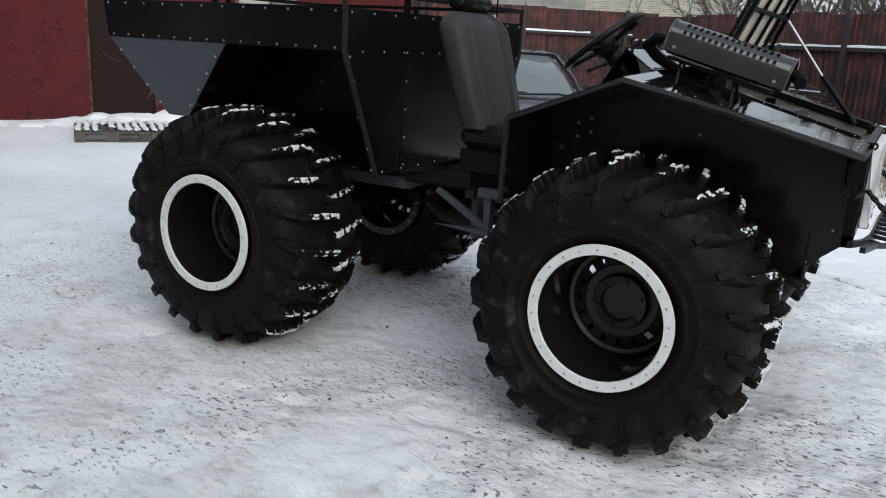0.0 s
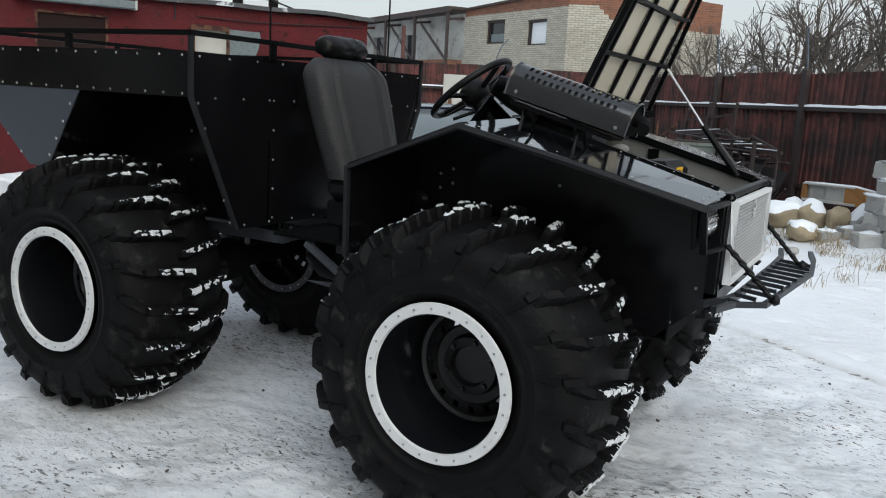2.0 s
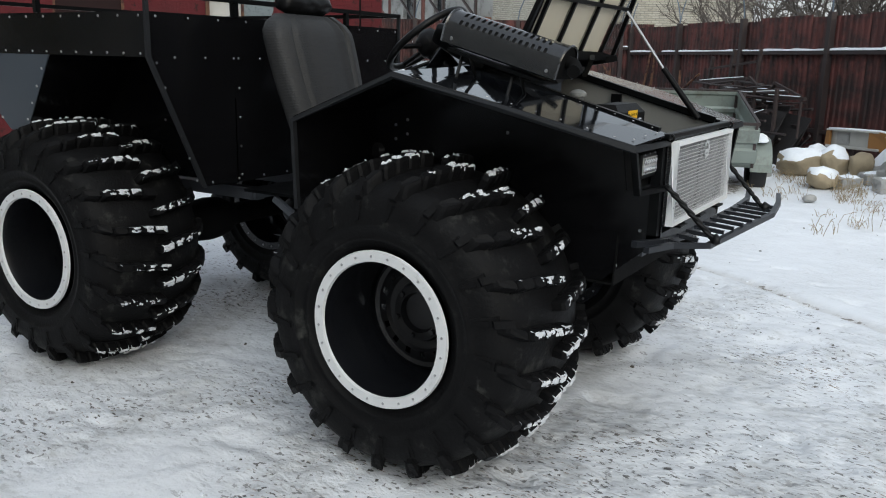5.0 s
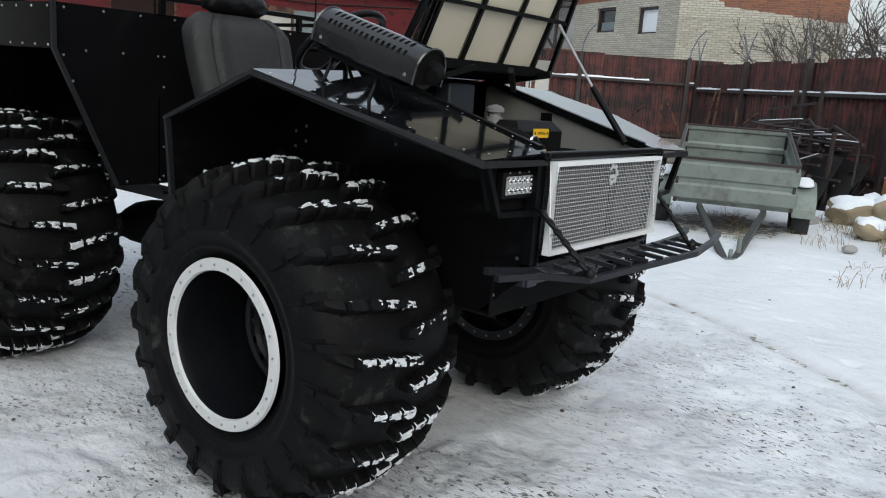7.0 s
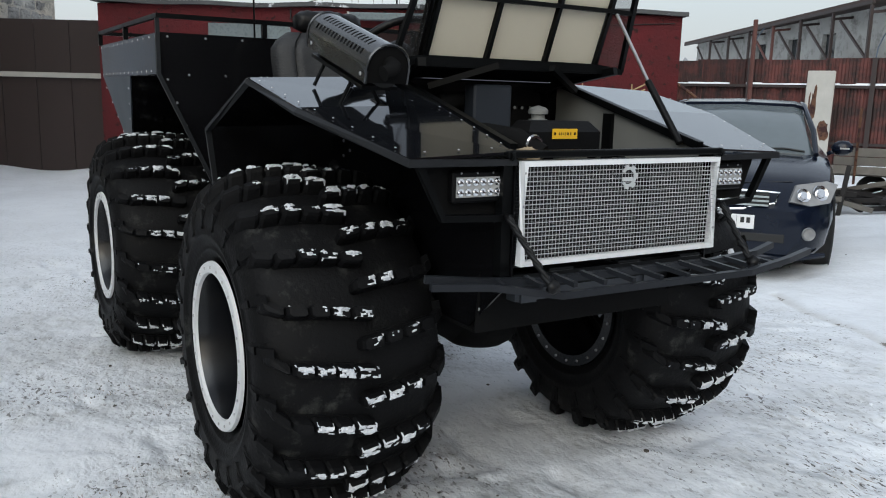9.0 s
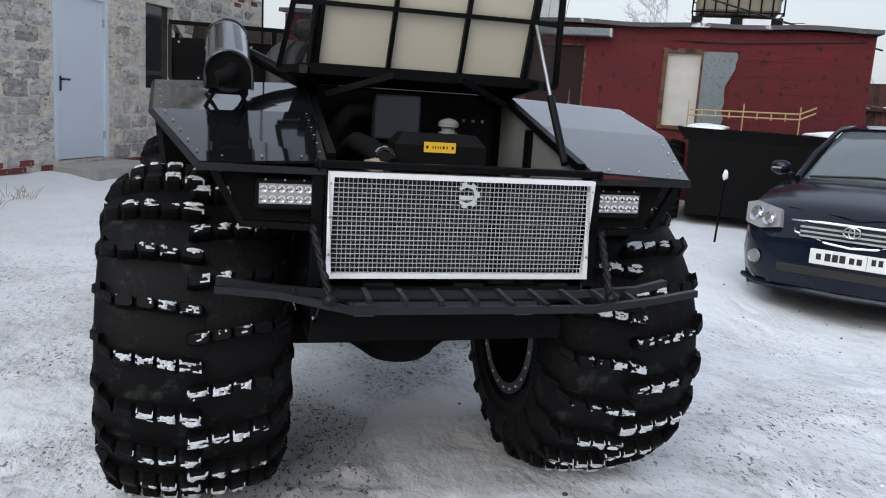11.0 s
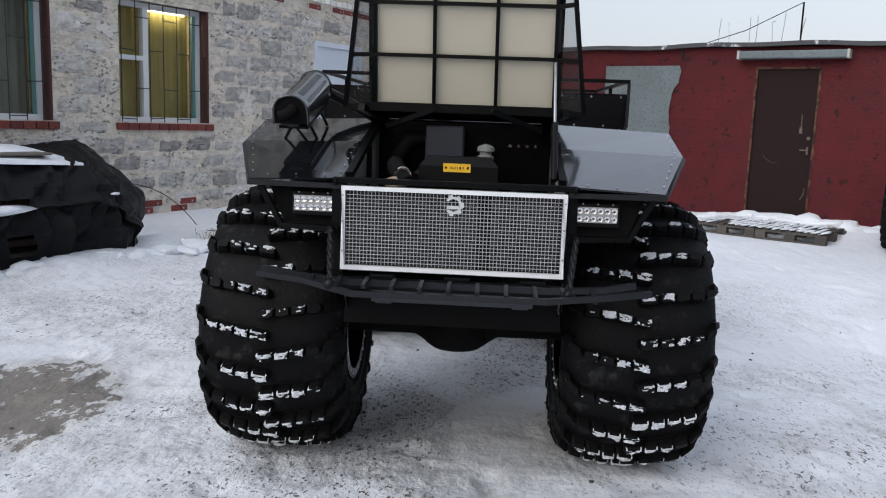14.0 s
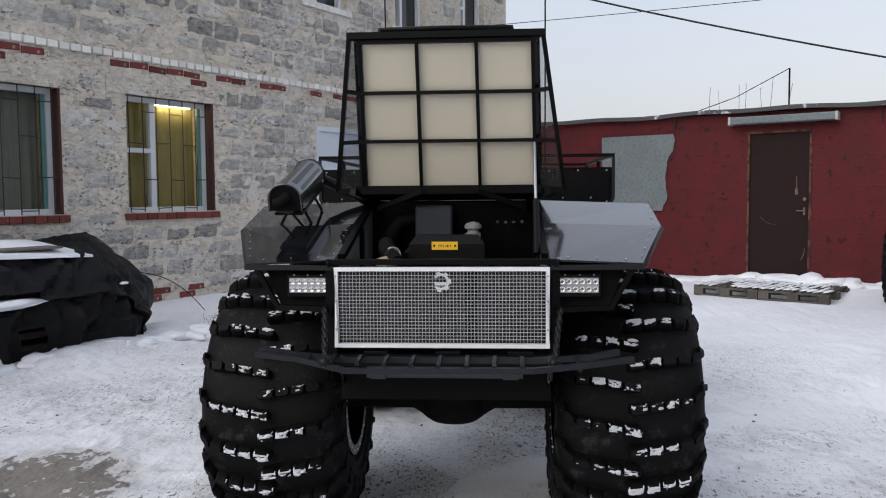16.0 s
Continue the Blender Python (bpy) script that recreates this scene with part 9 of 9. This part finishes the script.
lump(bm, (0.12, -0.052, 0.80), (0.07, 0.006, 0.16), 0.6, 5, 3)
part("rust_stain", bm, RUST, fridge)
pole = thing("rust_pole", "tall rust-red steel pole by the fence", "pole", pose(-7.05, 10.6, 0.0))
bm = B()
tube(bm, [(0, 0, -0.1), (0, 0, 2.65)], 0.038, 8)
part("shaft", bm, POLERED, pole)
bm = B()
tube(bm, [(0.0, 0, 0.7), (-1.2, -0.5, 1.55), (-1.8, -0.7, 1.65)], 0.03, 6)
part("brace", bm, RUST, pole)
for k, (u, v) in enumerate(((-5.6, -0.25), (-4.9, -0.3), (-5.3, -0.35))):
    p = FE @ Vector((u, v, 0))
    lb = thing("leaning_post", "thin rust-brown post leaning on the fence", "post", pose(p.x, p.y, 0, 0, (-28, 4, 10)[k], 20 * k), group="leaning posts")
    bm = B()
    tube(bm, [(0, 0, -0.05), (0, 0, 1.5)], 0.025, 6)
    part("bar", bm, RUST, lb)
weed = B()
for k in range(5):
    rng = random.Random(90 + k)
    grow(weed, Vector((0.25 * k, 0.1 * (k % 2), -0.05)), Vector((0.05, 0, 1)), 0.36, 0.008, 3, rng, 0.0, 0.5, 0.004)
wd = tagged(part("dry_weeds", weed, DRYGRASS), "tall dry weeds before the scrap heap", "weeds", kind="stuff")
wd.matrix_world = FE @ pose(-1.55, -1.25, 0.0)

# ---- snow lumps and grit on the trodden yard ----
bits = B()
rr = random.Random(55)
for k in range(170):
    x, y = rr.uniform(-3.5, 3.2), rr.uniform(-2.6, 5.5)
    s = rr.uniform(0.003, 0.010)
    lump(bits, (x, y, gz(x, y) + 0.001), (s, s * rr.uniform(0.6, 1.3), s * 0.55), 0.5, k, 1)
tagged(part("grit_clods", bits, GRIT, None, smooth=False), "scattered dark grit and clods on the snow", "grit", kind="stuff")
crumbs = B()
for k in range(160):
    x, y = rr.uniform(-3.5, 3.2), rr.uniform(-2.8, 5.5)
    s = rr.uniform(0.004, 0.010)
    lump(crumbs, (x, y, gz(x, y) + 0.002), (s, s * rr.uniform(0.6, 1.3), s * 0.45), 0.5, k, 1)
tagged(part("snow_crumbs", crumbs, SNOWLUMP, None, smooth=True), "loose crumbs of snow on the ground", "snow", kind="stuff")
bank = B()
for k in range(60):
    u = RU0 + 0.2 + (RU1 - RU0 - 0.4) * k / 60
    lump(bank, (u, -0.16 + rr.uniform(-0.06, 0.06), 0.06 + 0.04 * math.sin(u * 2.3)), (0.30, 0.26, 0.11 * rr.uniform(0.6, 1.1)), 0.45, k, 3)
bk = tagged(part("snow_bank", bank, SNOWLUMP, None, smooth=True), "low bank of snow along the red shed", "snow", kind="stuff")
bk.matrix_world = RED

# ---- pieces of the walls, last ----
def block_meshes():
    out = []
    for k in range(6):
        rng = random.Random(60 + k)
        bm = B()
        L, H = 0.392, 0.190
        d = -0.012
        xs = [0.0, 0.05, 0.15, 0.25, 0.34, L]
        zs = [0.0, 0.05, 0.13, H]
        vs = [[bm.verts.new((x + rng.uniform(-0.012, 0.012), (d + rng.uniform(-0.008, 0.008)) if 0 < i < 5 and 0 < j < 3 else 0.004 + rng.uniform(-0.006, 0.004), z + rng.uniform(-0.010, 0.010))) for j, z in enumerate(zs)] for i, x in enumerate(xs)]
        for i in range(5):
            for j in range(3):
                bm.faces.new([vs[i][j], vs[i + 1][j], vs[i + 1][j + 1], vs[i][j + 1]])
        bmesh.ops.recalc_face_normals(bm, faces=bm.faces)
        if bm.faces[0].normal.y > 0:
            bmesh.ops.reverse_faces(bm, faces=bm.faces)
        me = bpy.data.meshes.new("block")
        bm.to_mesh(me)
        bm.free()
        me.materials.append(BLOCK)
        out.append(me)
    return out


BLK = block_meshes()
rng = random.Random(77)
rest_v, rest_f = [], []
count = 0
for j in range(31):
    z = 0.16 + 0.205 * j
    if 2.60 < z < 2.92:
        continue
    u = GU0 + (0.2 if j % 2 else 0.0) + 0.05
    while u < GU1 - 0.42:
        mu, mz = u + 0.196, z + 0.095
        near_open = any(o[0] - 0.24 < mu < o[1] + 0.24 and o[2] - 0.16 < mz < o[3] + 0.14 for o in OPEN)
        if not near_open and rng.random() < 0.93:
            me = BLK[rng.randrange(6)]
            off = rng.uniform(-0.006, 0.008)
            if -2.4 < u < 6.0 and z < 2.9 and count < 300:
                share("block", me, grey, pose(u, off, z, 0, rng.uniform(-0.6, 0.6), 0))
                count += 1
            else:
                base = len(rest_v)
                rest_v += [(v.co.x + u, v.co.y + off, v.co.z + z) for v in me.vertices]
                rest_f += [[base + i for i in p.vertices] for p in me.polygons]
        u += 0.412
me = bpy.data.meshes.new("upper_blocks")
me.from_pydata(rest_v, [], rest_f)
me.materials.append(BLOCK)
ub = new("upper_blocks", me)
ub.parent = grey
tagged(ub, "rough grey blocks", kind="stuff")
wb = bpy.data.meshes.new("brick")
bm = B()
box(bm, 0, 0.108, -0.034, 0.06, 0, 0.072, 0.008)
bm.to_mesh(wb)
bm.free()
wb.materials.append(WHITEBRICK)
rb_me = bpy.data.meshes.new("brick")
bm = B()
box(bm, 0, 0.24, -0.012, 0.05, 0, 0.068, 0.006)
bm.to_mesh(rb_me)
bm.free()
rb_me.materials.append(REDBRICK)
u = -3.6
while u < GU1 - 0.1:
    share("brick", wb, grey, pose(u, rng.uniform(-0.006, 0.006), 2.80 + rng.uniform(-0.004, 0.004)))
    u += 0.126
u = -3.6
while u < GU1 - 0.3:
    if rng.random() < 0.66:
        share("brick", rb_me, grey, pose(u, rng.uniform(-0.004, 0.008), 2.715 + rng.uniform(-0.012, 0.004), 0, rng.uniform(-2.5, 2.5), 0))
    if rng.random() < 0.10:
        share("brick", rb_me, grey, pose(u + 0.1, 0.0, 2.62))
    u += 0.25
for j in range(3):
    u = -2.4 + 0.12 * (j % 2)
    while u < 6.0:
        if not (GD[0] - 0.3 < u < GD[1] + 0.1) and rng.random() < (0.75, 0.6, 0.35)[j]:
            share("brick", rb_me, grey, pose(u, rng.uniform(-0.004, 0.008), 0.02 + 0.078 * j))
        u += 0.252
